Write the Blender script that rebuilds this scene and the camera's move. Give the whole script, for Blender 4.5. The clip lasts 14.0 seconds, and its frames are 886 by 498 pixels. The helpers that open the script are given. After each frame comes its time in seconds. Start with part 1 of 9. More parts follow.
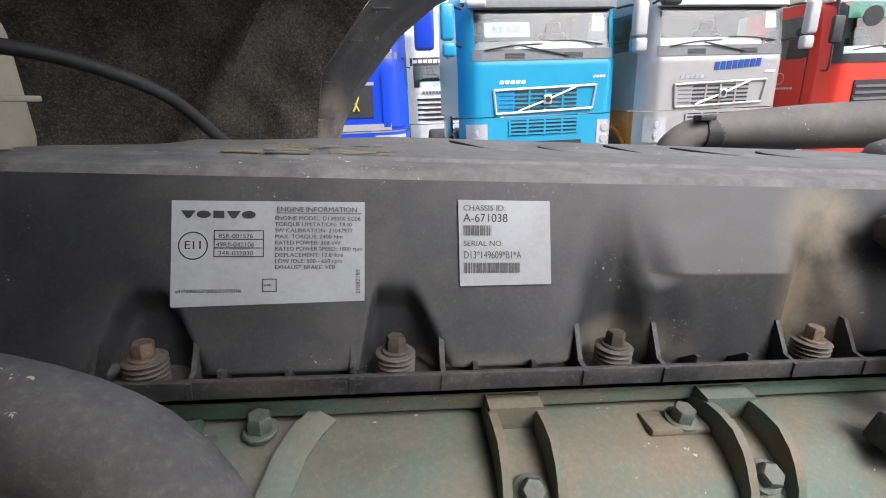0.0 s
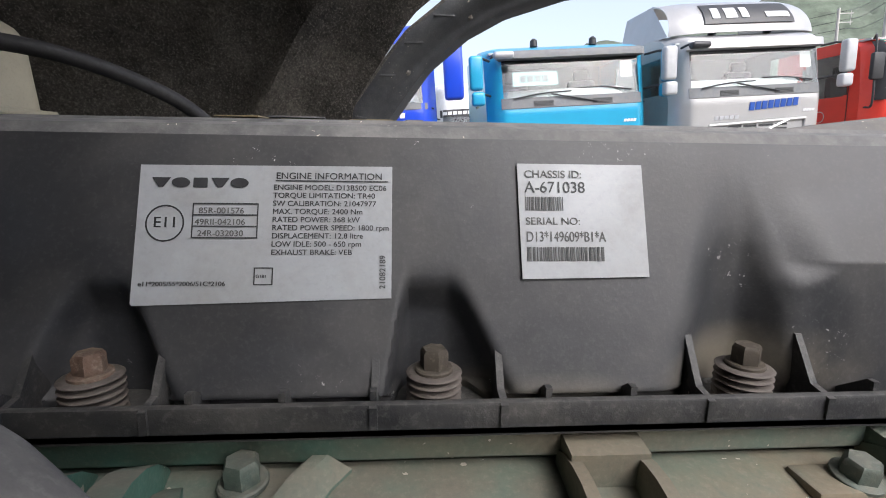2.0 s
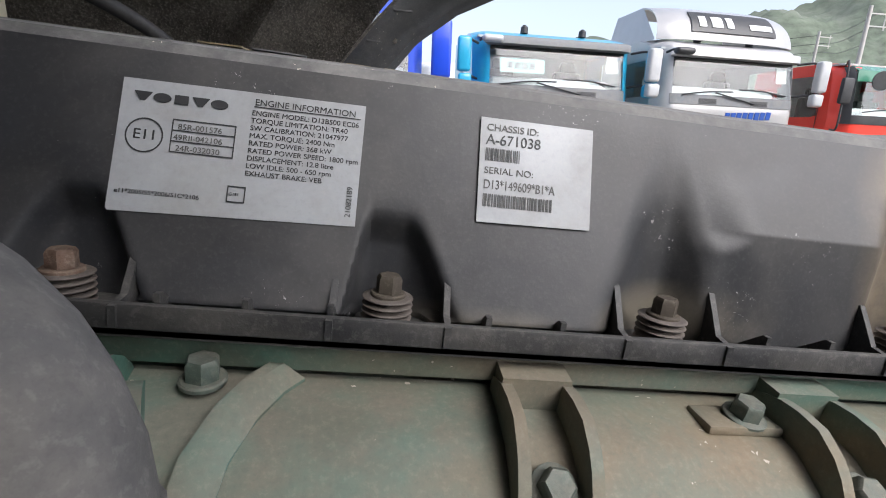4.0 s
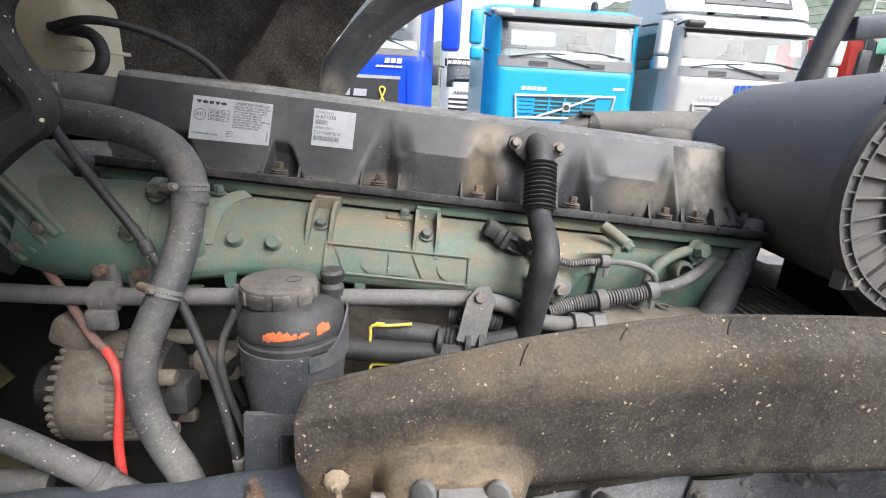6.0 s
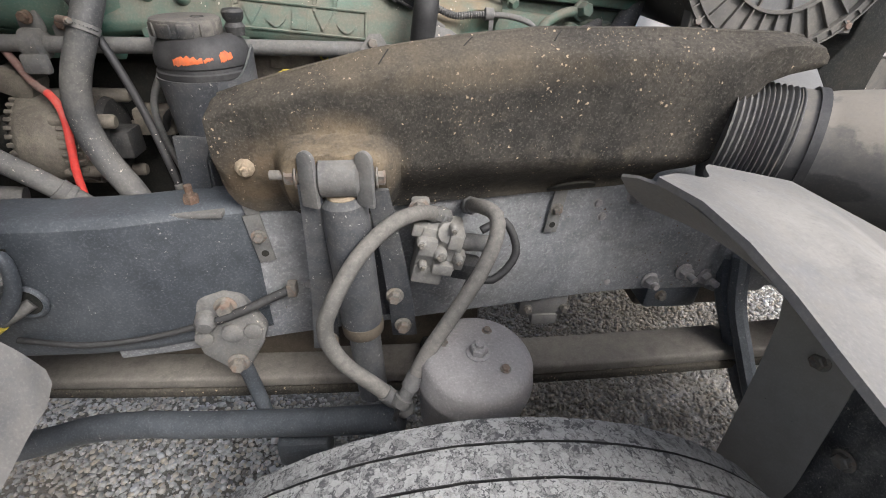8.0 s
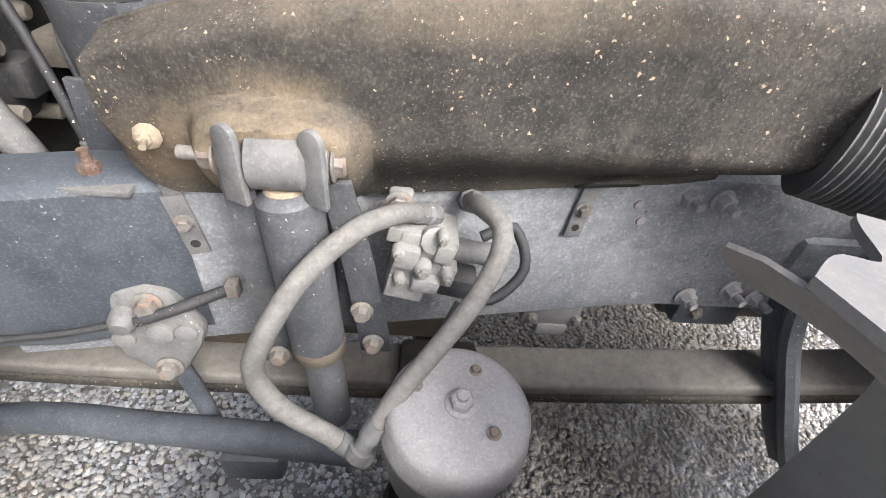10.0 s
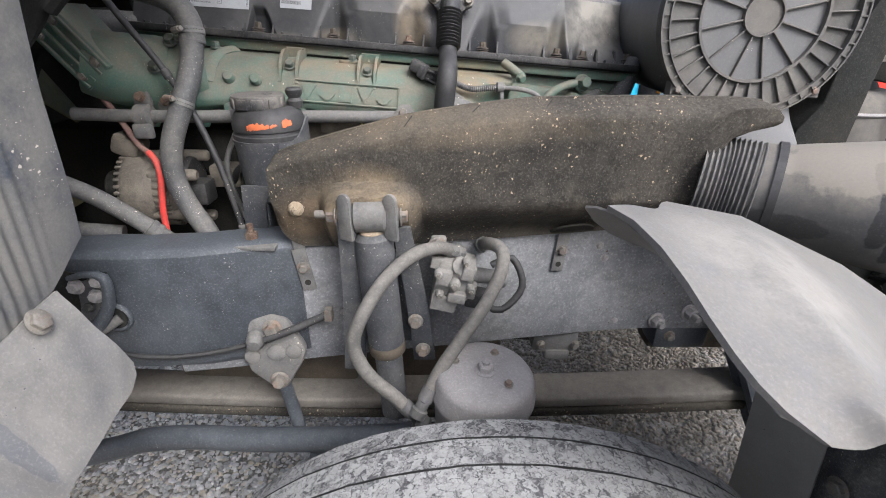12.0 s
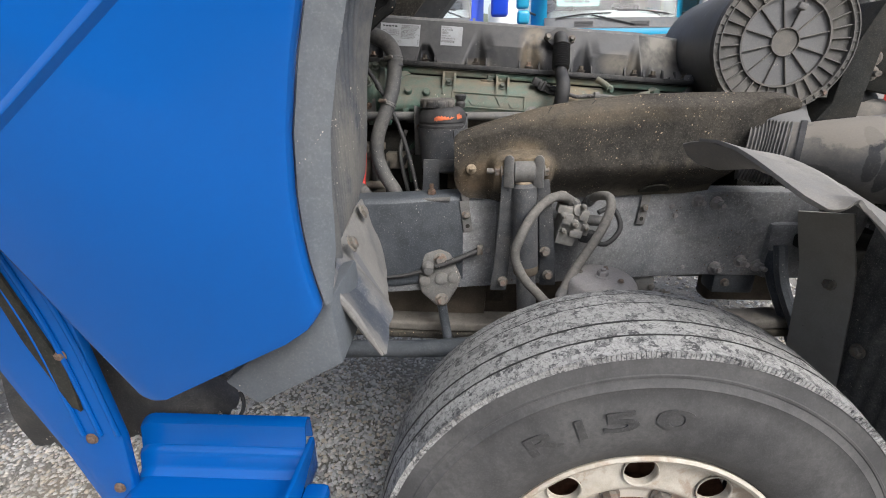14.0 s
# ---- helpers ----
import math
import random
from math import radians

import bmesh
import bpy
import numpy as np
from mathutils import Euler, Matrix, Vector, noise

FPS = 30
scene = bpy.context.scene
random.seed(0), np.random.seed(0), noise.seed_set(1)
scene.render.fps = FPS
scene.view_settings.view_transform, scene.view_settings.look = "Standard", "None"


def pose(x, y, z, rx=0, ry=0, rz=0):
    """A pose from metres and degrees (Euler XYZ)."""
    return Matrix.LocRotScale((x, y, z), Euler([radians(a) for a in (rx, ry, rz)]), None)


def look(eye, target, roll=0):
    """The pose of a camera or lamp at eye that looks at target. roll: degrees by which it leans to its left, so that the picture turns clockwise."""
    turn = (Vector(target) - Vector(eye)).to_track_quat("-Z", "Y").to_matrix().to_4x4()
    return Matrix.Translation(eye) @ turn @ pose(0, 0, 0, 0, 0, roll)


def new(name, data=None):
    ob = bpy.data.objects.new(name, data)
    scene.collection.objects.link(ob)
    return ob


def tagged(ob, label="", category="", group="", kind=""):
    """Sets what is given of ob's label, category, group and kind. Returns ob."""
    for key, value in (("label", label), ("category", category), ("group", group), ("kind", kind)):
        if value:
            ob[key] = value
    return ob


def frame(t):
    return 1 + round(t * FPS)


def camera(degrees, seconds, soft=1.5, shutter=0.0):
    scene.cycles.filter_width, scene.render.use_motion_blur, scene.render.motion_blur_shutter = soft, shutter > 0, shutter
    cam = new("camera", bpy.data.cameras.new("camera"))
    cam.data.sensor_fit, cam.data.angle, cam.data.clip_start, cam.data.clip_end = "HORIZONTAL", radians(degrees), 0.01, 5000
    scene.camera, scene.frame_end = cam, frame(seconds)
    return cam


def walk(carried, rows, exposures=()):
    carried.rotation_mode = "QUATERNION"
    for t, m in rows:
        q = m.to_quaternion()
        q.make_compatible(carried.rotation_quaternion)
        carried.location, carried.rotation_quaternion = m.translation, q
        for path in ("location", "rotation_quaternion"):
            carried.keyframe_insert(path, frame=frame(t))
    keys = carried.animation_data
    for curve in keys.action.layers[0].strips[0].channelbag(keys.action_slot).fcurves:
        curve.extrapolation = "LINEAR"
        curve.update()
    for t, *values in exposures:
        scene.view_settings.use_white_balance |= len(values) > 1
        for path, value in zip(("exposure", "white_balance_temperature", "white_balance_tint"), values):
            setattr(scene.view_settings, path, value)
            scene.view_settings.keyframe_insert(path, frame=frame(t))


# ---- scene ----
cam = camera(86.4, 14.0, 1.0)
PATH = [
    (0, (0.257, 0.123, 1.733), (0.478, 2.014, 1.121), -2.0),
    (0.5, (0.234, 0.182, 1.685), (0.443, 2.096, 1.143), -1.9),
    (1, (0.249, 0.193, 1.681), (0.384, 2.129, 1.2), -2.9),
    (1.5, (0.253, 0.196, 1.677), (0.371, 2.146, 1.246), -3.4),
    (2, (0.252, 0.198, 1.673), (0.357, 2.153, 1.266), -3.5),
    (2.2, (0.254, 0.203, 1.671), (0.356, 2.16, 1.272), -3.1),
    (4.3, (0.257, 0.152, 1.655), (0.488, 2.077, 1.163), 2.8),
    (4.5, (0.271, 0.112, 1.657), (0.506, 2.037, 1.168), 2.6),
    (5, (0.316, -0.021, 1.673), (0.609, 1.882, 1.132), 4.1),
    (5.5, (0.37, -0.189, 1.695), (0.62, 1.708, 1.112), 3.8),
    (6, (0.477, -0.356, 1.689), (0.592, 1.546, 1.082), 3.0),
    (6.5, (0.537, -0.516, 1.705), (0.546, 1.397, 1.123), 0.2),
    (7, (0.535, -0.622, 1.661), (0.577, 1.299, 1.104), 0.4),
    (7.5, (0.56, -0.656, 1.617), (0.69, 1.227, 0.955), 1.3),
    (7.7, (0.589, -0.629, 1.589), (0.751, 1.126, 0.644), 1.5),
    (9.8, (0.665, -0.359, 1.526), (0.792, 1.127, 0.192), 6.6),
    (10, (0.66, -0.363, 1.53), (0.794, 1.154, 0.233), 6.7),
    (10.5, (0.657, -0.39, 1.55), (0.707, 1.196, 0.333), 4.9),
    (11, (0.647, -0.44, 1.568), (0.599, 1.225, 0.461), 3.0),
    (11.5, (0.633, -0.564, 1.597), (0.55, 1.204, 0.665), 1.0),
    (12, (0.652, -0.703, 1.585), (0.655, 1.097, 0.713), 0.4),
    (12.5, (0.712, -0.824, 1.584), (0.697, 1.009, 0.786), 0.0),
    (13, (0.746, -0.946, 1.563), (0.667, 0.9, 0.796), 1.1),
    (13.5, (0.627, -1.056, 1.551), (0.537, 0.809, 0.834), 0.6),
    (14, (0.386, -1.162, 1.523), (0.293, 0.711, 0.828), -0.4),
]
EXPOSURES = [(0.0, 0.72, 6350, 13), (2.2, 0.68, 6350, 13), (5.0, 0.72, 6300, 13), (6.0, 1.14, 6300, 11), (6.5, 1.08, 6350, 10), (7.5, 0.72, 6450, 11), (9.8, 1.7, 6350, 12), (10.5, 1.66, 6200, 12),
             (11.0, 1.55, 6100, 12), (11.5, 1.4, 6150, 13), (12.0, 0.98, 6250, 13), (12.5, 0.74, 6300, 12), (13.5, 0.8, 6450, 11), (14.0, 0.5, 6450, 11)]
walk(cam, [(t, look(eye, target, roll)) for t, eye, target, roll in PATH], EXPOSURES)

# ---- sky and sun: bright overcast ----
world = bpy.data.worlds.new("sky")
scene.world = world
world.use_nodes = True
wn, wl = world.node_tree.nodes, world.node_tree.links
sky = wn.new("ShaderNodeTexSky")
sky.sky_type = "NISHITA"
sky.sun_disc = False
sky.sun_elevation, sky.sun_rotation = radians(45), radians(145)
sky.air_density, sky.dust_density, sky.ozone_density = 1.0, 4.0, 1.0
pale = wn.new("ShaderNodeHueSaturation")
pale.inputs["Saturation"].default_value = 0.62
wl.new(sky.outputs["Color"], pale.inputs["Color"])
wl.new(pale.outputs["Color"], wn["Background"].inputs["Color"])
wn["Background"].inputs["Strength"].default_value = 0.2
sun_data = bpy.data.lights.new("sun", "SUN")
sun_data.energy, sun_data.angle, sun_data.color = 1.7, radians(25), (0.97, 0.995, 1.0)
sun = new("sun", sun_data)
sun.matrix_world = look((4.3, -5.8, 7.3), (0, 0, 0))

# ---- mesh tools ----
WORLD_OF = {}


class Shape:
    """Collects vertices and faces of one mesh; xf is applied to all that is added."""

    def __init__(self, xf=None):
        self.v, self.f, self.xf = [], [], xf

    def add(self, verts, faces, xf=None):
        n = len(self.v)
        for p in verts:
            p = Vector(p)
            if xf is not None:
                p = xf @ p
            if self.xf is not None:
                p = self.xf @ p
            self.v.append(tuple(p))
        self.f.extend(tuple(i + n for i in f) for f in faces)
        return self

    def box(self, c, s, bevel=0.0, rot=None, seg=2):
        bm = bmesh.new()
        bmesh.ops.create_cube(bm, size=1.0)
        bmesh.ops.scale(bm, vec=s, verts=bm.verts)
        if bevel > 0:
            bmesh.ops.bevel(bm, geom=bm.edges[:], offset=min(bevel, 0.49 * min(s)), segments=seg, affect="EDGES", profile=0.5)
        m = Matrix.Translation(c) @ (rot if rot is not None else Matrix())
        bm.verts.index_update()
        self.add([v.co for v in bm.verts], [[v.index for v in f.verts] for f in bm.faces], m)
        bm.free()
        return self

    def ring_stack(self, rings, cap=True, closed=False):
        n = len(rings[0])
        verts = [p for r in rings for p in r]
        faces = []
        m = len(rings)
        for i in range(m if closed else m - 1):
            j = (i + 1) % m
            for k in range(n):
                l = (k + 1) % n
                faces.append((i * n + k, i * n + l, j * n + l, j * n + k))
        if cap and not closed:
            faces.append(tuple(range(n - 1, -1, -1)))
            faces.append(tuple((m - 1) * n + k for k in range(n)))
        return self.add(verts, faces)

    def lathe(self, p0, axis, profile, n=20, cap=True):
        """profile: (distance along the axis, radius) rows."""
        a = Vector(axis).normalized()
        s = a.orthogonal().normalized()
        t = a.cross(s)
        p0 = Vector(p0)
        rings = []
        for d, r in profile:
            rings.append([p0 + a * d + (s * math.cos(2 * math.pi * k / n) + t * math.sin(2 * math.pi * k / n)) * r for k in range(n)])
        return self.ring_stack(rings, cap)

    def cyl(self, p0, p1, r, r1=None, n=16, bevel=0.0):
        p0, p1 = Vector(p0), Vector(p1)
        d = (p1 - p0).length
        r1 = r if r1 is None else r1
        if bevel:
            prof = [(0, r - bevel), (bevel, r), (d - bevel, r1), (d, r1 - bevel)]
        else:
            prof = [(0, r), (d, r1)]
        return self.lathe(p0, p1 - p0, prof, n)

    def tube(self, pts, r, n=12, step=0.012, waves=0.0, pitch=0.01, cap=True, spline=True):
        """A bent round tube through the points; r: one radius or one a point; waves: depth of bellows rings of that pitch."""
        pts = [Vector(p) for p in pts]
        rad = [r] * len(pts) if isinstance(r, (int, float)) else list(r)
        line, rr = [], []
        if spline and len(pts) > 2:
            ext = [2 * pts[0] - pts[1]] + pts + [2 * pts[-1] - pts[-2]]
            for i in range(len(pts) - 1):
                a, b, c, d = ext[i : i + 4]
                m = max(2, int((c - b).length / step))
                for k in range(m):
                    t = k / m
                    line.append(0.5 * (2 * b + (c - a) * t + (2 * a - 5 * b + 4 * c - d) * t * t + (3 * b - a - 3 * c + d) * t**3))
                    rr.append(rad[i] + (rad[i + 1] - rad[i]) * t)
        else:
            for i in range(len(pts) - 1):
                m = max(1, int((pts[i + 1] - pts[i]).length / step)) if waves else 1
                for k in range(m):
                    line.append(pts[i].lerp(pts[i + 1], k / m))
                    rr.append(rad[i] + (rad[i + 1] - rad[i]) * k / m)
        line.append(pts[-1])
        rr.append(rad[-1])
        tan = [(line[min(i + 1, len(line) - 1)] - line[max(i - 1, 0)]).normalized() for i in range(len(line))]
        s = tan[0].orthogonal().normalized()
        rings, run = [], 0.0
        for i, p in enumerate(line):
            if i:
                run += (p - line[i - 1]).length
            s = (s - tan[i] * s.dot(tan[i])).normalized()
            t = tan[i].cross(s)
            q = rr[i] + (waves * math.cos(2 * math.pi * run / pitch) if waves else 0)
            rings.append([p + (s * math.cos(2 * math.pi * k / n) + t * math.sin(2 * math.pi * k / n)) * q for k in range(n)])
        return self.ring_stack(rings, cap)

    def sheet(self, fn, nu, nv, thick=0.0):
        """A grid fn(u, v), u and v from 0 to 1, with a thickness against its normal."""
        top = [[Vector(fn(i / nu, j / nv)) for j in range(nv + 1)] for i in range(nu + 1)]
        verts = [p for row in top for p in row]
        w = nv + 1
        quad = [(i * w + j, (i + 1) * w + j, (i + 1) * w + j + 1, i * w + j + 1) for i in range(nu) for j in range(nv)]
        if thick:
            n0 = len(verts)
            low = []
            for i in range(nu + 1):
                for j in range(nv + 1):
                    du = top[min(i + 1, nu)][j] - top[max(i - 1, 0)][j]
                    dv = top[i][min(j + 1, nv)] - top[i][max(j - 1, 0)]
                    nn = du.cross(dv)
                    nn = nn.normalized() if nn.length > 1e-12 else Vector((0, 0, 1))
                    low.append(top[i][j] - nn * thick)
            verts += low
            under = [tuple(n0 + k for k in reversed(q)) for q in quad]
            rim = [i * w for i in range(nu + 1)] + [nu * w + j for j in range(1, nv + 1)]
            rim += [i * w + nv for i in range(nu - 1, -1, -1)] + [j for j in range(nv - 1, 0, -1)]
            side = [(rim[k], n0 + rim[k], n0 + rim[(k + 1) % len(rim)], rim[(k + 1) % len(rim)]) for k in range(len(rim))]
            quad = quad + under + side
        return self.add(verts, quad)

    def plate(self, poly, thick, m=None, bevel=0.0):
        """A flat polygon (x, y) of that thickness, from z = 0 to z = thick, placed by m."""
        bm = bmesh.new()
        vs = [bm.verts.new((x, y, 0)) for x, y in poly]
        face = bm.faces.new(vs)
        got = bmesh.ops.extrude_face_region(bm, geom=[face])
        bmesh.ops.translate(bm, vec=(0, 0, thick), verts=[g for g in got["geom"] if isinstance(g, bmesh.types.BMVert)])
        bmesh.ops.recalc_face_normals(bm, faces=bm.faces[:])
        if bevel:
            bmesh.ops.bevel(bm, geom=bm.edges[:], offset=bevel, segments=2, affect="EDGES", profile=0.5)
        bm.verts.index_update()
        self.add([v.co for v in bm.verts], [[v.index for v in f.verts] for f in bm.faces], m)
        bm.free()
        return self

    def bolt(self, p, axis, r=0.009, h=0.008, washer=True, shank=0.0):
        """A hexagon head on a washer, its foot at p, pointing along the axis."""
        a = Vector(axis).normalized()
        p = Vector(p)
        w = 0.0
        if washer:
            w = 0.25 * h
            self.lathe(p, a, [(0, 1.35 * r), (w * 0.7, 1.35 * r), (w, 1.25 * r)], 16)
        self.lathe(p + a * w, a, [(0, r), (h * 0.8, r), (h, 0.82 * r)], 6)
        if shank:
            self.lathe(p + a * (w + h * 0.99), a, [(0, 0.5 * r), (shank, 0.5 * r)], 10)
        return self


def mesh_of(name, shape, material, smooth=40):
    me = bpy.data.meshes.new(name)
    if isinstance(shape, Shape):
        me.from_pydata(shape.v, [], shape.f)
        bm = bmesh.new()
        bm.from_mesh(me)
        bmesh.ops.recalc_face_normals(bm, faces=bm.faces[:])
        bm.to_mesh(me)
        bm.free()
    me.materials.append(material)
    if smooth:
        me.shade_smooth()
        me.set_sharp_from_angle(angle=radians(smooth))
    return me


def thing(name, base, label, category, group="", kind=""):
    """An empty at the base of a thing, to parent its parts."""
    ob = new(name)
    ob.empty_display_size = 0.05
    ob.location = base
    WORLD_OF[ob.name] = Matrix.Translation(base)
    return tagged(ob, label, category, group, kind)


def part(name, shape, material, parent, label="", smooth=40):
    """One mesh under a thing or a part; its vertices are given in the world."""
    ob = new(name, mesh_of(name, shape, material, smooth))
    ob.parent = parent
    ob.matrix_parent_inverse = WORLD_OF.get(parent.name, Matrix()).inverted()
    if label:
        ob["label"] = label
    return ob


def solid(name, shape, material, label, category, group="", kind="", smooth=40):
    """A thing that is one mesh."""
    return tagged(new(name, mesh_of(name, shape, material, smooth)), label, category, group, kind)


def lettering(text, size, m, material, parent, name="lettering", depth=0.0004, align="LEFT", stretch=1.0, bold=0.0):
    """Words as a mesh: x to the right and y up in the plane that m places."""
    cu = bpy.data.curves.new(name, "FONT")
    cu.body, cu.size, cu.extrude, cu.align_x = text, size, depth, align
    cu.offset = bold
    tmp = bpy.data.objects.new(name, cu)
    scene.collection.objects.link(tmp)
    me = bpy.data.meshes.new_from_object(tmp.evaluated_get(bpy.context.evaluated_depsgraph_get()))
    bpy.data.objects.remove(tmp)
    bpy.data.curves.remove(cu)
    me.transform(m @ Matrix.Diagonal((stretch, 1, 1, 1)))
    me.materials.clear()
    me.materials.append(material)
    ob = new(name, me)
    ob.parent = parent
    ob.matrix_parent_inverse = WORLD_OF.get(parent.name, Matrix()).inverted()
    return ob


def sm(a, b, x):
    """Smooth step from a to b."""
    t = min(1.0, max(0.0, (x - a) / (b - a)))
    return t * t * (3 - 2 * t)


def lerp_rows(rows, x):
    """Value at x of a table of (x, value) rows, on straight lines."""
    if x <= rows[0][0]:
        return rows[0][1]
    for (a, va), (b, vb) in zip(rows, rows[1:]):
        if x <= b:
            return va + (vb - va) * (x - a) / (b - a)
    return rows[-1][1]


def rounded(w, h, r, n=5):
    """A rounded rectangle round the origin."""
    out = []
    for cx, cy, a0 in ((w / 2 - r, h / 2 - r, 0), (-w / 2 + r, h / 2 - r, 90), (-w / 2 + r, -h / 2 + r, 180), (w / 2 - r, -h / 2 + r, 270)):
        for k in range(n + 1):
            a = radians(a0 + 90 * k / n)
            out.append((cx + r * math.cos(a), cy + r * math.sin(a)))
    return out


def frame_at(p, right, up):
    """A placing matrix: x along right, y along up, z out of the plane."""
    x = Vector(right).normalized()
    z = x.cross(Vector(up)).normalized()
    y = z.cross(x)
    m = Matrix((x, y, z)).transposed().to_4x4()
    m.translation = p
    return m

# ---- materials ----
def surface(name, color, rough=0.6, metal=0.0, vary=0.2, grain=40.0, bump=0.15, dust=0.0, dust_color=(0.27, 0.235, 0.185), dust_scale=6.0,
            up=0.25, specks=0.0, speck_scale=60.0, speck_color=(0.5, 0.45, 0.38), coat=0.0, stain=None, stain_scale=4.0, stain_amount=0.0, streak=0.0, grit=0.14, grit_scale=260.0, patches=(), flakes=None):
    m = bpy.data.materials.new(name)
    m.use_nodes = True
    nt = m.node_tree
    n, l = nt.nodes, nt.links
    bsdf = n["Principled BSDF"]
    co = n.new("ShaderNodeTexCoord").outputs["Object"]

    def noise(scale, detail=5.0, rough_=0.6, dist=0.0):
        t = n.new("ShaderNodeTexNoise")
        t.inputs["Scale"].default_value, t.inputs["Detail"].default_value = scale, detail
        t.inputs["Roughness"].default_value, t.inputs["Distortion"].default_value = rough_, dist
        l.new(co, t.inputs["Vector"])
        return t.outputs["Fac"]

    def ramp(fac, lo, hi):
        r = n.new("ShaderNodeMapRange")
        r.inputs["From Min"].default_value, r.inputs["From Max"].default_value = lo, hi
        l.new(fac, r.inputs["Value"])
        return r.outputs["Result"]

    def mix(fac, a, b):
        x = n.new("ShaderNodeMix")
        x.data_type = "RGBA"
        for sock, val in ((x.inputs[0], fac), (x.inputs[6], a), (x.inputs[7], b)):
            if isinstance(val, (tuple, list)):
                sock.default_value = (*val[:3], 1)
            elif isinstance(val, float):
                sock.default_value = val
            else:
                l.new(val, sock)
        return x.outputs[2]

    def maths(op, a, b):
        x = n.new("ShaderNodeMath")
        x.operation, x.use_clamp = op, op != "SUBTRACT"
        for sock, val in ((x.inputs[0], a), (x.inputs[1], b)):
            if isinstance(val, (int, float)):
                sock.default_value = val
            else:
                l.new(val, sock)
        return x.outputs[0]

    fine = noise(grain)
    big = noise(grain * 0.13, 4.0)
    low = tuple(c * (1 - vary) for c in color)
    high = tuple(min(1.0, c * (1 + vary)) for c in color)
    col = mix(ramp(fine, 0.3, 0.7), low, high)
    col = mix(maths("MULTIPLY", ramp(big, 0.42, 0.68), min(1.0, 1.5 * vary)), col, tuple(c * 0.6 for c in color))
    if stain is not None:
        col = mix(maths("MULTIPLY", ramp(noise(stain_scale, 6.0, 0.65, 0.6), 0.5, 0.62), stain_amount), col, stain)
    rough_out = None
    if dust > 0:
        geo = n.new("ShaderNodeNewGeometry")
        sep = n.new("ShaderNodeSeparateXYZ")
        l.new(geo.outputs["Normal"], sep.inputs["Vector"])
        top = maths("MULTIPLY", ramp(sep.outputs["Z"], 0.0, 0.9), up)
        cloud = ramp(noise(dust_scale, 9.0, 0.68, 0.4), 0.4, 0.64)
        layer = maths("MULTIPLY", maths("ADD", cloud, top), dust)
        layer = maths("MULTIPLY", layer, ramp(noise(grain * 2.2, 4.0), 0.12, 0.6))
        col = mix(layer, col, dust_color)
        rough_out = layer
    for patch in patches:
        mp = n.new("ShaderNodeMapping")
        mp.vector_type = "TEXTURE"
        mp.inputs["Location"].default_value, mp.inputs["Scale"].default_value = patch[0], patch[1]
        l.new(co, mp.inputs["Vector"])
        ln = n.new("ShaderNodeVectorMath")
        ln.operation = "LENGTH"
        l.new(mp.outputs["Vector"], ln.inputs[0])
        edge = maths("ADD", ramp(ln.outputs["Value"], 1.35, 0.55), 0.0)
        if len(patch) > 3:  # crisp edge, broken up by noise
            blot = ramp(maths("ADD", maths("MULTIPLY", edge, 0.55), maths("MULTIPLY", noise(26.0, 6.0, 0.6), 0.75)), 0.62, 0.7)
            col = mix(maths("MULTIPLY", blot, patch[3]), col, patch[2])
        else:
            col = mix(maths("MULTIPLY", edge, ramp(noise(14.0, 6.0, 0.65), 0.3, 0.55)), col, patch[2])
    if flakes is not None:
        shift = n.new("ShaderNodeTexNoise")
        shift.inputs["Scale"].default_value, shift.inputs["Detail"].default_value = flakes[0] * 1.5, 4.0
        l.new(co, shift.inputs["Vector"])
        bend = n.new("ShaderNodeMix")
        bend.data_type = "VECTOR"
        bend.inputs[0].default_value = 0.03
        l.new(co, bend.inputs[4])
        l.new(shift.outputs["Color"], bend.inputs[5])
        masks = []
        for k in (1.0, 2.3):
            cell, rim = n.new("ShaderNodeTexVoronoi"), n.new("ShaderNodeTexVoronoi")
            rim.feature = "DISTANCE_TO_EDGE"
            for v in (cell, rim):
                v.inputs["Scale"].default_value = flakes[0] * k
                l.new(bend.outputs[1], v.inputs["Vector"])
            sp = n.new("ShaderNodeSeparateXYZ")
            l.new(cell.outputs["Color"], sp.inputs["Vector"])
            masks.append(maths("MULTIPLY", ramp(rim.outputs["Distance"], 0.02, 0.09), maths("GREATER_THAN", sp.outputs["X"], flakes[2])))
        col = mix(masks[0], col, flakes[1])
        col = mix(maths("MULTIPLY", masks[1], 0.75), col, tuple(0.8 * c for c in flakes[1]))
    grit_noise = noise(grit_scale, 3.0, 0.7)
    if grit > 0:
        col = mix(maths("MULTIPLY", ramp(grit_noise, 0.53, 0.66), grit), col, tuple(min(1.0, 1.7 * c + 0.03) for c in (dust_color if dust > 0.3 else color)))
        col = mix(maths("MULTIPLY", ramp(grit_noise, 0.46, 0.34), grit), col, tuple(0.45 * c for c in color))
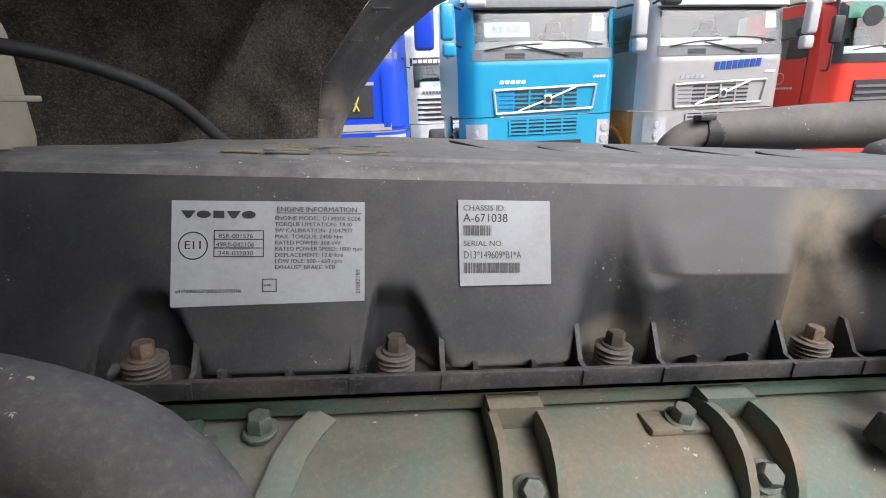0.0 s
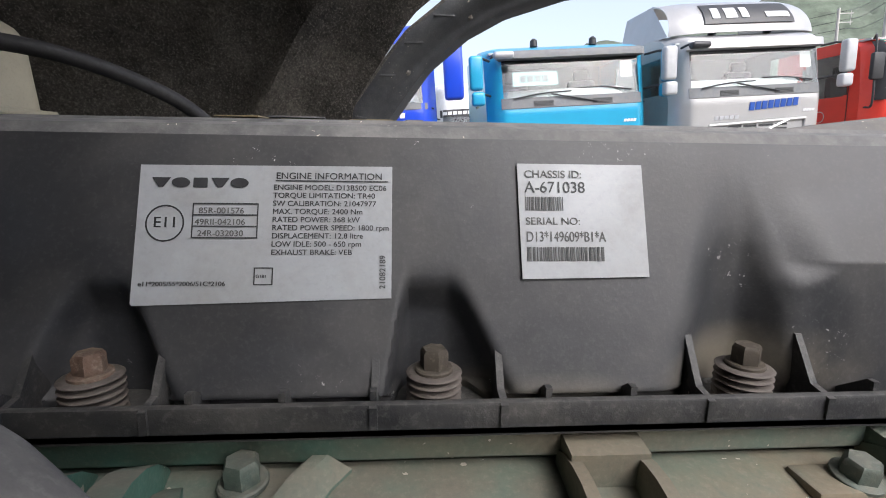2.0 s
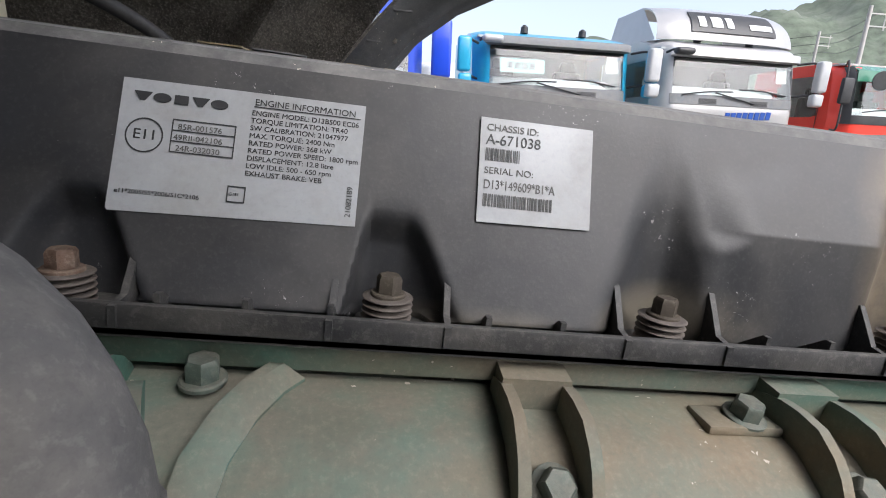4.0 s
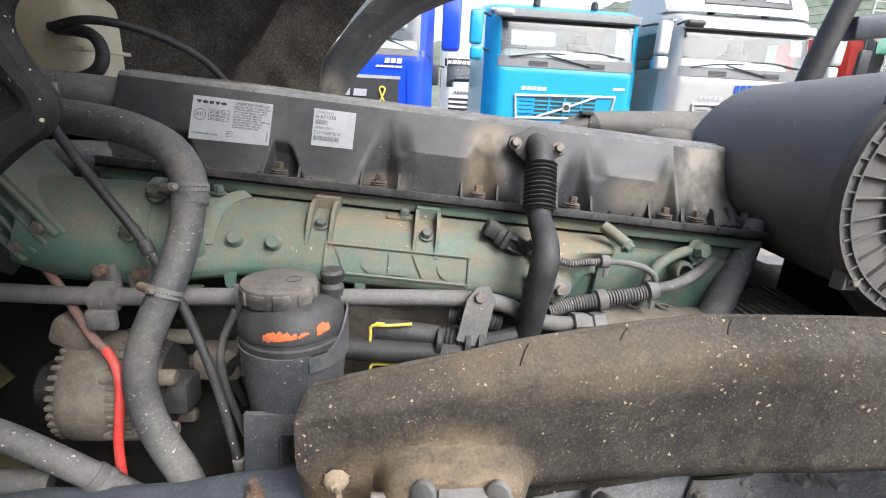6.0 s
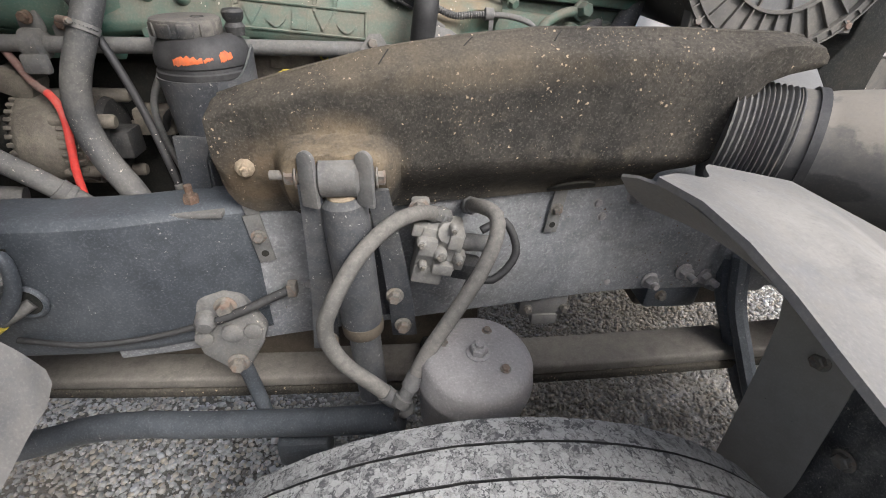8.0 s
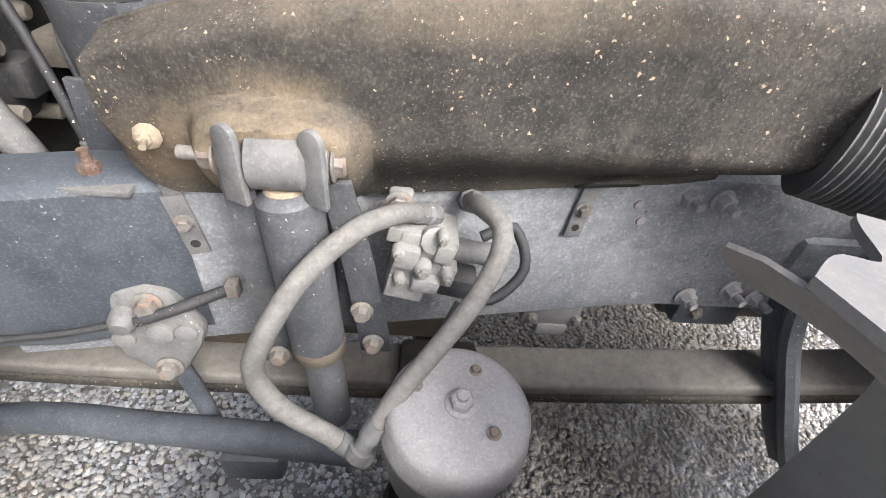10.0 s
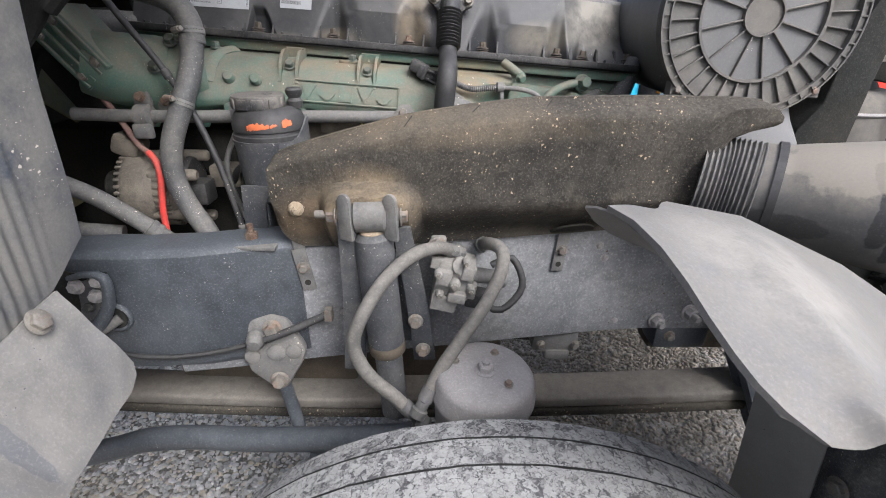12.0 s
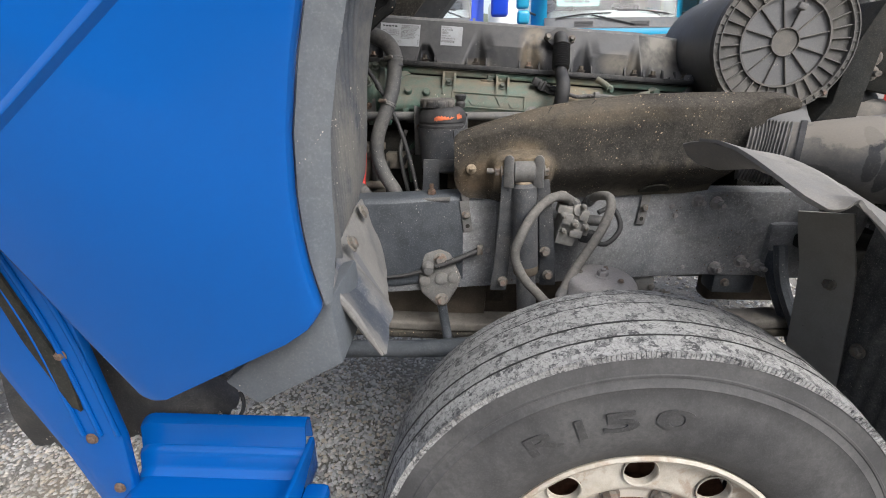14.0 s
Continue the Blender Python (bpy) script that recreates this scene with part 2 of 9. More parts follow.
    if specks > 0:
        for k, dense in ((1.6, 1.0), (4.0, 0.8)):
            vo = n.new("ShaderNodeTexVoronoi")
            vo.inputs["Scale"].default_value = speck_scale * k
            wob = n.new("ShaderNodeMix")
            wob.data_type = "VECTOR"
            wob.inputs[0].default_value = 0.006
            nz = n.new("ShaderNodeTexNoise")
            nz.inputs["Scale"].default_value = speck_scale * 4
            l.new(co, nz.inputs["Vector"])
            l.new(co, wob.inputs[4])
            l.new(nz.outputs["Color"], wob.inputs[5])
            l.new(wob.outputs[1], vo.inputs["Vector"])
            sp = n.new("ShaderNodeSeparateXYZ")
            l.new(vo.outputs["Color"], sp.inputs["Vector"])
            spot = maths("LESS_THAN", vo.outputs["Distance"], maths("MULTIPLY", sp.outputs["Y"], 0.3))
            field = ramp(noise(speck_scale * 0.09, 3.0), 0.36, 0.62)
            keep = maths("GREATER_THAN", maths("MULTIPLY", sp.outputs["X"], maths("ADD", 0.45, maths("MULTIPLY", field, 0.55))), 1.0 - specks * dense)
            col = mix(maths("MULTIPLY", spot, keep), col, speck_color)
    if streak > 0:
        mp = n.new("ShaderNodeMapping")
        mp.inputs["Scale"].default_value = (30, 30, 2)
        l.new(co, mp.inputs["Vector"])
        t = n.new("ShaderNodeTexNoise")
        t.inputs["Scale"].default_value, t.inputs["Detail"].default_value = 1.0, 5.0
        l.new(mp.outputs["Vector"], t.inputs["Vector"])
        col = mix(maths("MULTIPLY", ramp(t.outputs["Fac"], 0.45, 0.75), streak), col, dust_color)
    l.new(col, bsdf.inputs["Base Color"])
    bsdf.inputs["Metallic"].default_value = metal
    if rough_out is not None:
        r = n.new("ShaderNodeMapRange")
        r.inputs["To Min"].default_value, r.inputs["To Max"].default_value = rough, min(1.0, rough + 0.4)
        l.new(rough_out, r.inputs["Value"])
        l.new(r.outputs["Result"], bsdf.inputs["Roughness"])
    else:
        bsdf.inputs["Roughness"].default_value = rough
    if coat:
        bsdf.inputs["Coat Weight"].default_value, bsdf.inputs["Coat Roughness"].default_value = coat, 0.08
    if bump:
        b = n.new("ShaderNodeBump")
        b.inputs["Strength"].default_value, b.inputs["Distance"].default_value = bump, 0.004
        l.new(maths("ADD", maths("MULTIPLY", noise(grain * 3.0, 4.0, 0.7), 0.6), maths("MULTIPLY", grit_noise, 0.4)), b.inputs["Height"])
        l.new(b.outputs["Normal"], bsdf.inputs["Normal"])
    return m


def glass(name, tint=(0.9, 0.95, 0.95), rough=0.02):
    m = bpy.data.materials.new(name)
    m.use_nodes = True
    b = m.node_tree.nodes["Principled BSDF"]
    b.inputs["Base Color"].default_value = (*tint, 1)
    b.inputs["Transmission Weight"].default_value = 1.0
    b.inputs["Roughness"].default_value = rough
    b.inputs["IOR"].default_value = 1.52
    b.inputs["Coat Weight"].default_value, b.inputs["Coat IOR"].default_value = 0.3, 1.6
    return m


# pale patch at x 0.99 paints the brighter light on the end facet
BLACK_PLASTIC = surface("black_plastic", (0.019, 0.021, 0.025), 0.46, vary=0.4, grain=14, bump=0.06, dust=0.42, dust_color=(0.105, 0.1, 0.093), dust_scale=7, up=0.75, specks=0.14, speck_scale=190, speck_color=(0.36, 0.355, 0.34), grit=0.06, grit_scale=420, stain=(0.012, 0.013, 0.015), stain_scale=9, stain_amount=0.6,
                        patches=(((0.585, 0.42, 1.585), (0.035, 0.05, 0.075), (0.15, 0.123, 0.09)), ((0.6, 0.42, 1.63), (0.03, 0.06, 0.03), (0.17, 0.14, 0.1)), ((0.43, 0.42, 1.55), (0.05, 0.05, 0.018), (0.13, 0.115, 0.09)), ((0.3, 0.41, 1.545), (0.05, 0.05, 0.014), (0.12, 0.108, 0.085)), ((0.99, 0.5, 1.58), (0.08, 0.12, 0.075), (0.24, 0.225, 0.195)), ((0.86, 0.42, 1.55), (0.06, 0.06, 0.03), (0.15, 0.135, 0.11))))
CHALKY_TOP = surface("chalky_black_plastic", (0.06, 0.062, 0.066), 0.6, vary=0.2, grain=30, bump=0.25, dust=0.8, dust_color=(0.2, 0.195, 0.185), dust_scale=9, up=0.6, specks=0.2, speck_scale=70, stain=(0.035, 0.037, 0.04), stain_scale=11, stain_amount=0.7, grit=0.08)
CAP_PLASTIC = surface("dusty_black_cap", (0.022, 0.023, 0.025), 0.45, vary=0.25, grain=30, bump=0.12, dust=0.85, dust_color=(0.165, 0.15, 0.13), dust_scale=14, up=1.8, grit=0.14)
BLACK_TRIM = surface("black_trim", (0.018, 0.019, 0.021), 0.55, vary=0.3, grain=40, bump=0.2, dust=0.45, dust_color=(0.115, 0.108, 0.096), dust_scale=12, up=0.6, specks=0.13, speck_scale=80)
GREEN_METAL = surface("green_engine_paint", (0.058, 0.138, 0.108), 0.5, vary=0.12, grain=14, bump=0.14, dust=0.85, dust_color=(0.162, 0.146, 0.114), dust_scale=4.5, up=1.4, stain=(0.085, 0.074, 0.052), stain_amount=0.6, stain_scale=7, grit=0.14, specks=0.14, speck_scale=70, speck_color=(0.4, 0.36, 0.3), patches=(((0.72, 0.34, 1.475), (0.075, 0.12, 0.04), (0.19, 0.145, 0.09)), ((0.45, 0.34, 1.5), (0.14, 0.1, 0.012), (0.17, 0.135, 0.09)), ((0.3, 0.33, 1.535), (0.09, 0.1, 0.02), (0.16, 0.135, 0.095))))
RUBBER_HOSE = surface("dusty_rubber_hose", (0.05, 0.051, 0.053), 0.58, vary=0.25, grain=30, bump=0.15, dust=0.65, dust_color=(0.17, 0.161, 0.147), dust_scale=10, up=0.7, specks=0.28, speck_scale=120)
BLACK_RUBBER = surface("black_rubber", (0.018, 0.018, 0.019), 0.6, vary=0.2, grain=60, dust=0.25, dust_color=(0.13, 0.125, 0.12), dust_scale=14, up=0.5, specks=0.15, speck_scale=90)
BELLOWS_RUBBER = surface("dusty_bellows_rubber", (0.05, 0.052, 0.056), 0.5, vary=0.2, grain=40, bump=0.1, dust=0.65, dust_color=(0.155, 0.147, 0.132), dust_scale=8, up=0.9, grit=0.1)
STEEL_DUSTY = surface("dusty_steel", (0.12, 0.12, 0.119), 0.6, 0.15, vary=0.35, grain=45, bump=0.25, dust=0.7, dust_color=(0.185, 0.174, 0.156), dust_scale=12, up=0.5, grit=0.14, specks=0.2, speck_scale=110)
AIR_HOSE = surface("dusty_air_hose", (0.085, 0.082, 0.076), 0.75, vary=0.2, grain=50, bump=0.25, dust=0.8, dust_color=(0.19, 0.177, 0.158), dust_scale=9, up=0.5, grit=0.12)
CHAMBER = surface("dusty_chamber_paint", (0.235, 0.224, 0.222), 0.7, vary=0.12, grain=30, bump=0.25, dust=0.7, dust_color=(0.32, 0.303, 0.292), dust_scale=7, up=0.4, grit=0.2)
BOLT_STEEL = surface("bolt_steel", (0.15, 0.142, 0.13), 0.6, 0.3, vary=0.3, grain=80, bump=0.3, dust=0.5, dust_scale=40, stain=(0.2, 0.09, 0.05), stain_scale=30, stain_amount=0.5)
SPRING_STEEL = surface("dark_spring_steel", (0.09, 0.075, 0.065), 0.6, 0.2, vary=0.3, grain=80, bump=0.2, dust=0.4, dust_color=(0.16, 0.14, 0.12), dust_scale=40)
RUSTY_BOLT = surface("rusty_bolt", (0.11, 0.062, 0.042), 0.75, 0.2, vary=0.4, grain=120, bump=0.4, dust=0.4, dust_scale=40)
FRAME_PAINT = surface("dusty_frame_paint", (0.14, 0.146, 0.156), 0.55, vary=0.25, grain=22, bump=0.2, dust=0.8, dust_color=(0.278, 0.28, 0.28), dust_scale=4.5, up=0.6, stain=(0.06, 0.056, 0.052), stain_scale=9, stain_amount=0.5, specks=0.26, speck_scale=75, speck_color=(0.1, 0.065, 0.045), grit=0.26, grit_scale=190)
BEAM_PAINT = surface("dark_beam_paint", (0.036, 0.042, 0.05), 0.42, vary=0.2, grain=18, bump=0.08, dust=0.45, dust_color=(0.12, 0.132, 0.145), dust_scale=3.5, up=0.8, specks=0.2, speck_scale=110, speck_color=(0.24, 0.24, 0.23), grit=0.2, stain=(0.02, 0.024, 0.03), stain_amount=0.7, stain_scale=5.0)
SHIELD_RUBBER = surface("mud_splashed_shield", (0.028, 0.026, 0.023), 0.85, vary=0.35, grain=60, bump=0.35, dust=0.6, dust_color=(0.098, 0.087, 0.071), dust_scale=5, up=0.5, specks=0.35, speck_scale=95, speck_color=(0.3, 0.235, 0.165), stain=(0.13, 0.112, 0.085), stain_scale=3.2, stain_amount=0.5, grit=0.22, patches=(((0.52, 0.03, 1.3), (0.085, 0.2, 0.06), (0.21, 0.165, 0.11)), ((0.41, 0.05, 1.27), (0.05, 0.2, 0.05), (0.14, 0.105, 0.07)), ((0.62, 0.09, 1.43), (0.28, 0.1, 0.03), (0.1, 0.084, 0.062))))
MUD_TAN = surface("dried_mud", (0.27, 0.215, 0.15), 0.95, vary=0.25, grain=60, bump=0.6, stain=(0.1, 0.085, 0.065), stain_scale=16, stain_amount=0.6, grit=0.15)
GRAVEL_BED = surface("gravel_bed", (0.19, 0.178, 0.158), 0.95, vary=0.5, grain=60, bump=1.0, stain=(0.28, 0.235, 0.175), stain_scale=2.0, stain_amount=0.5, grit=0.6)
LABEL_PAPER = surface("grey_label_film", (0.31, 0.325, 0.34), 0.4, vary=0.06, grain=30, bump=0.03, dust=0.5, dust_color=(0.22, 0.213, 0.2), dust_scale=25, up=0.1, grit=0.12)
INK = surface("black_ink", (0.025, 0.026, 0.028), 0.6, vary=0.2, grain=200, bump=0, grit=0)
GREY_INK = surface("grey_ink", (0.09, 0.09, 0.088), 0.7, vary=0.3, grain=300, bump=0, grit=0)
ORANGE = surface("orange_tape", (0.68, 0.13, 0.025), 0.55, vary=0.25, grain=60, dust=0.5, dust_color=(0.16, 0.11, 0.08), dust_scale=30, stain=(0.25, 0.05, 0.02), stain_scale=60, stain_amount=0.6)
YELLOW = surface("yellow_plastic", (0.6, 0.47, 0.06), 0.5, vary=0.1, grain=60, dust=0.3, dust_scale=30)
STICKER = surface("worn_sticker_print", (0.2, 0.155, 0.075), 0.6, vary=0.2, grain=60, bump=0.02, dust=0.8, dust_color=(0.2, 0.19, 0.17), dust_scale=30, grit=0.4)
RED_CABLE_MAT = surface("red_cable", (0.6, 0.05, 0.04), 0.45, vary=0.15, grain=60, dust=0.3, dust_scale=30)
DULL_RED = surface("dust_covered_red_cable", (0.2, 0.1, 0.085), 0.8, vary=0.2, grain=60, dust=0.6, dust_color=(0.19, 0.17, 0.145), dust_scale=25)
ALLOY = surface("cast_alloy", (0.2, 0.197, 0.19), 0.65, 0.15, vary=0.35, grain=60, bump=0.3, dust=0.75, dust_color=(0.25, 0.235, 0.205), dust_scale=10, up=0.5, grit=0.12)
TYRE_TREAD = surface("muddy_tread_rubber", (0.04, 0.041, 0.043), 0.85, vary=0.35, grain=70, bump=0.8, dust=0.5, dust_color=(0.2, 0.2, 0.2), dust_scale=25, up=0.2, grit=0.14, grit_scale=300, flakes=(75.0, (0.34, 0.34, 0.33), 0.3))
TYRE_WALL = surface("tyre_sidewall", (0.04, 0.04, 0.041), 0.7, vary=0.2, grain=40, bump=0.15, dust=0.75, dust_color=(0.105, 0.103, 0.1), dust_scale=6, up=0.2, grit=0.08)
TYRE_LETTER = surface("tyre_letter_rubber", (0.036, 0.036, 0.037), 0.6, vary=0.2, grain=60, bump=0.1, dust=0.4, dust_color=(0.09, 0.088, 0.085), dust_scale=9)
RIM_PAINT = surface("cream_wheel_paint", (0.5, 0.47, 0.41), 0.5, vary=0.12, grain=30, bump=0.3, dust=0.5, dust_color=(0.3, 0.25, 0.18), dust_scale=12, up=0.2, stain=(0.23, 0.12, 0.06), stain_scale=18, stain_amount=0.5)
RUST = surface("rust", (0.13, 0.06, 0.035), 0.9, vary=0.4, grain=60, bump=0.5)
BLUE_PAINT = surface("blue_cab_paint", (0.0008, 0.079, 0.325), 0.24, vary=0.03, grain=6, bump=0.0, coat=0.25, grit=0.0)
BLUE_PAINT.node_tree.nodes["Principled BSDF"].inputs["Specular IOR Level"].default_value = 0.3
GREY_PLASTIC = surface("grey_arch_plastic", (0.095, 0.108, 0.122), 0.5, vary=0.1, grain=40, bump=0.08, dust=0.35, dust_color=(0.16, 0.163, 0.165), dust_scale=6, specks=0.12, speck_scale=70)
GUARD_PLASTIC = surface("dusty_mudguard", (0.038, 0.046, 0.06), 0.55, vary=0.25, grain=22, bump=0.2, dust=0.5, dust_color=(0.13, 0.126, 0.118), dust_scale=9, up=0.3, stain=(0.026, 0.036, 0.055), stain_scale=8, stain_amount=0.8, specks=0.24, speck_scale=90, grit=0.14, patches=(((0.18, -0.215, 1.185), (0.09, 0.085, 0.085), (0.23, 0.22, 0.2)), ((0.16, -0.255, 1.36), (0.09, 0.1, 0.17), (0.13, 0.125, 0.115)), ((0.16, -0.16, 1.5), (0.09, 0.05, 0.24), (0.14, 0.135, 0.125)), ((0.17, -0.4, 1.36), (0.06, 0.03, 0.2), (0.12, 0.117, 0.11)), ((0.2, -0.52, 1.2), (0.06, 0.05, 0.05), (0.2, 0.19, 0.17)), ((0.16, -0.455, 1.35), (0.05, 0.022, 0.02), (0.03, 0.035, 0.045), 0.6), ((0.16, -0.455, 1.42), (0.05, 0.014, 0.014), (0.2, 0.17, 0.13), 0.7)))
ARCH_PLASTIC = surface("dark_arch_plastic", (0.055, 0.058, 0.062), 0.55, vary=0.2, grain=40, bump=0.1, dust=0.5, dust_color=(0.13, 0.125, 0.115), dust_scale=6, specks=0.12, speck_scale=70, patches=(((0.09, 1.75, 1.66), (0.07, 0.2, 0.1), (0.2, 0.175, 0.14)),))
FLAP_PALE = surface("pale_dusty_flap", (0.16, 0.155, 0.147), 0.6, vary=0.15, grain=22, bump=0.2, dust=0.6, dust_color=(0.24, 0.228, 0.207), dust_scale=6, up=0.3, stain=(0.075, 0.085, 0.1), stain_scale=12, stain_amount=0.35, grit=0.14, specks=0.15, speck_scale=60, speck_color=(0.06, 0.065, 0.075), patches=(((0.21, -0.46, 1.17), (0.12, 0.06, 0.13), (0.05, 0.06, 0.078)), ((0.22, -0.475, 1.14), (0.1, 0.035, 0.09), (0.035, 0.044, 0.06), 0.7), ((0.2, -0.345, 1.17), (0.1, 0.012, 0.06), (0.07, 0.08, 0.1), 0.5)))
LID_PLASTIC = surface("dusty_lid_plastic", (0.09, 0.086, 0.08), 0.65, vary=0.15, grain=25, bump=0.15, dust=0.75, dust_color=(0.185, 0.168, 0.143), dust_scale=7, up=0.3, stain=(0.08, 0.08, 0.08), stain_scale=9, stain_amount=0.5, specks=0.12, speck_scale=80, grit=0.08)
CANISTER = surface("grey_canister_plastic", (0.115, 0.116, 0.118), 0.5, vary=0.1, grain=14, bump=0.05, dust=0.6, dust_color=(0.15, 0.145, 0.135), dust_scale=4, up=0.9, specks=0.16, speck_scale=110, grit=0.12)
APRON = surface("dusty_apron", (0.26, 0.245, 0.225), 0.75, vary=0.1, grain=20, bump=0.12, dust=0.6, dust_color=(0.29, 0.272, 0.247), dust_scale=5, specks=0.1, speck_scale=60, speck_color=(0.1, 0.09, 0.08), grit=0.08)
FENDER_PLASTIC = surface("pale_dusty_fender", (0.124, 0.123, 0.12), 0.6, vary=0.1, grain=24, bump=0.2, dust=0.75, dust_color=(0.18, 0.166, 0.146), dust_scale=4, up=0.3, stain=(0.11, 0.122, 0.138), stain_scale=3.5, stain_amount=0.7, specks=0.15, speck_scale=50, speck_color=(0.1, 0.1, 0.1), patches=(((1.19, -0.37, 1.2), (0.15, 0.12, 0.075), (0.125, 0.132, 0.133)), ((0.98, -0.3, 1.37), (0.1, 0.12, 0.06), (0.23, 0.217, 0.195))))
FLAP_RUBBER = surface("mud_flap_rubber", (0.06, 0.061, 0.062), 0.75, vary=0.4, grain=30, bump=0.5, dust=0.85, dust_color=(0.19, 0.182, 0.165), dust_scale=8, specks=0.3, speck_scale=110, grit=0.3, patches=(((1.29, -0.42, 0.85), (0.1, 0.1, 0.3), (0.012, 0.013, 0.014), 0.95),))
FELT = surface("black_felt_liner", (0.066, 0.062, 0.057), 0.95, vary=0.5, grain=45, bump=0.9, dust=0.8, dust_color=(0.205, 0.186, 0.158), dust_scale=2.6, up=0.1, specks=0.15, speck_scale=90, speck_color=(0.2, 0.185, 0.16), grit=0.4, grit_scale=180)
LINER_SPECKLED = surface("speckled_liner", (0.012, 0.0125, 0.013), 0.9, vary=0.4, grain=60, bump=0.5, dust=0.1, dust_color=(0.1, 0.09, 0.07), dust_scale=9, specks=0.42, speck_scale=42, speck_color=(0.42, 0.35, 0.26))
CREAM_TANK = surface("cream_tank_plastic", (0.5, 0.46, 0.34), 0.45, vary=0.08, grain=20, dust=0.5, dust_color=(0.32, 0.28, 0.21), dust_scale=7)
OILY_BROWN = surface("oily_brown_metal", (0.075, 0.062, 0.048), 0.6, vary=0.3, grain=15, bump=0.2, dust=0.6, dust_color=(0.13, 0.11, 0.085), dust_scale=5, stain=(0.03, 0.026, 0.022), stain_scale=6, stain_amount=0.7)
# near-black with shade put into the colour, for openings and deep-set metal
DARK_VOID = surface("shade_black_metal", (0.018, 0.019, 0.018), 0.75, vary=0.4, grain=20, bump=0.4, dust=0.5, dust_color=(0.06, 0.052, 0.04), dust_scale=6)
DAMPER_PAINT = surface("dusty_damper_paint", (0.042, 0.046, 0.053), 0.48, vary=0.25, grain=30, bump=0.15, dust=0.42, dust_color=(0.19, 0.182, 0.168), dust_scale=9, up=0.6, specks=0.3, speck_scale=110, speck_color=(0.32, 0.31, 0.29), grit=0.12)
BROWN_ALLOY = surface("grimy_alternator_alloy", (0.13, 0.115, 0.096), 0.7, vary=0.35, grain=40, bump=0.4, dust=0.7, dust_color=(0.2, 0.175, 0.138), dust_scale=14, stain=(0.05, 0.044, 0.037), stain_scale=12, stain_amount=0.6, grit=0.12)
GREEN_BOLT = surface("green_painted_bolt", (0.07, 0.095, 0.08), 0.5, 0.2, vary=0.3, grain=80, bump=0.2, dust=0.6, dust_color=(0.17, 0.155, 0.125), dust_scale=30, up=0.6)
GREEN_DARK = surface("dark_green_paint", (0.035, 0.085, 0.065), 0.55, vary=0.25, grain=25, bump=0.3, dust=0.6, dust_color=(0.13, 0.115, 0.085), dust_scale=9, grit=0.1)

# porous, crumbly surfaces give little gloss
for m_ in (LINER_SPECKLED, FELT, DARK_VOID, SHIELD_RUBBER, OILY_BROWN, GREEN_DARK):
    m_.node_tree.nodes["Principled BSDF"].inputs["Specular IOR Level"].default_value = 0.18

# ---- ground, hill ----
def ground_sheet():
    xs = [-400, -120, -40, -15, -6] + [-4 + 0.25 * i for i in range(57)] + [16, 30, 60, 140, 400]
    ys = [-300, -60, -15, -6] + [-3 + 0.25 * i for i in range(65)] + [18, 30, 60, 140, 500]
    verts = [(x, y, 0.012 * noise.noise((x * 1.3, y * 1.3, 0)) if abs(x) < 12 and abs(y) < 13 else 0.0) for x in xs for y in ys]
    w = len(ys)
    faces = [(i * w + j, (i + 1) * w + j, (i + 1) * w + j + 1, i * w + j + 1) for i in range(len(xs) - 1) for j in range(w - 1)]
    s = Shape()
    s.add(verts, faces)
    return s


solid("ground", ground_sheet(), GRAVEL_BED, "grey gravel yard under and around the parked trucks", "ground", kind="structure")

HILL_GREEN = surface("wooded_hill", (0.105, 0.13, 0.095), 0.95, vary=0.4, grain=0.25, bump=0.0, stain=(0.15, 0.165, 0.135), stain_scale=0.06, stain_amount=0.6)


def hill_sheet(u, v):
    x = -140 + 460 * u
    y = 110 + 120 * v
    ridge = lerp_rows([(0, 10), (0.25, 20), (0.34, 24), (0.5, 40), (0.62, 56), (0.75, 72), (1, 85)], u)
    h = ridge * sm(0, 1, v) * (1 + 0.25 * noise.noise((x * 0.03, y * 0.03, 2.0)))
    return (x, y, h + 2.2 * noise.noise((x * 0.22, y * 0.22, 5.0)) + 1.2 * noise.noise((x * 0.6, y * 0.6, 8.0)) * v)



# unseen slope added behind the camera, to darken what glossy paint reflects
def unseen_hill_sheet(u, v):
    x = 160 - 320 * u
    y = -45 - 60 * v
    h = 34 * sm(0, 1, v) * (1 + 0.3 * noise.noise((x * 0.04, y * 0.04, 7.0)))
    return (x, y, h + 1.5 * noise.noise((x * 0.25, y * 0.25, 4.0)))


solid("hill", Shape().sheet(unseen_hill_sheet, 90, 30), HILL_GREEN, "unseen green slope added behind the camera to darken reflections", "hill", kind="structure")
solid("hill", Shape().sheet(hill_sheet, 150, 50), HILL_GREEN, "hazy green wooded hill behind the truck yard", "hill", kind="structure")

# ---- engine, built level and then tipped down towards the rear ----
ENG = pose(0.256, 0, 1.575, 0, 4.3, 0)
BOLT_U = (-0.16, 0.0, 0.159, 0.322, 0.483, 0.645, 0.703)


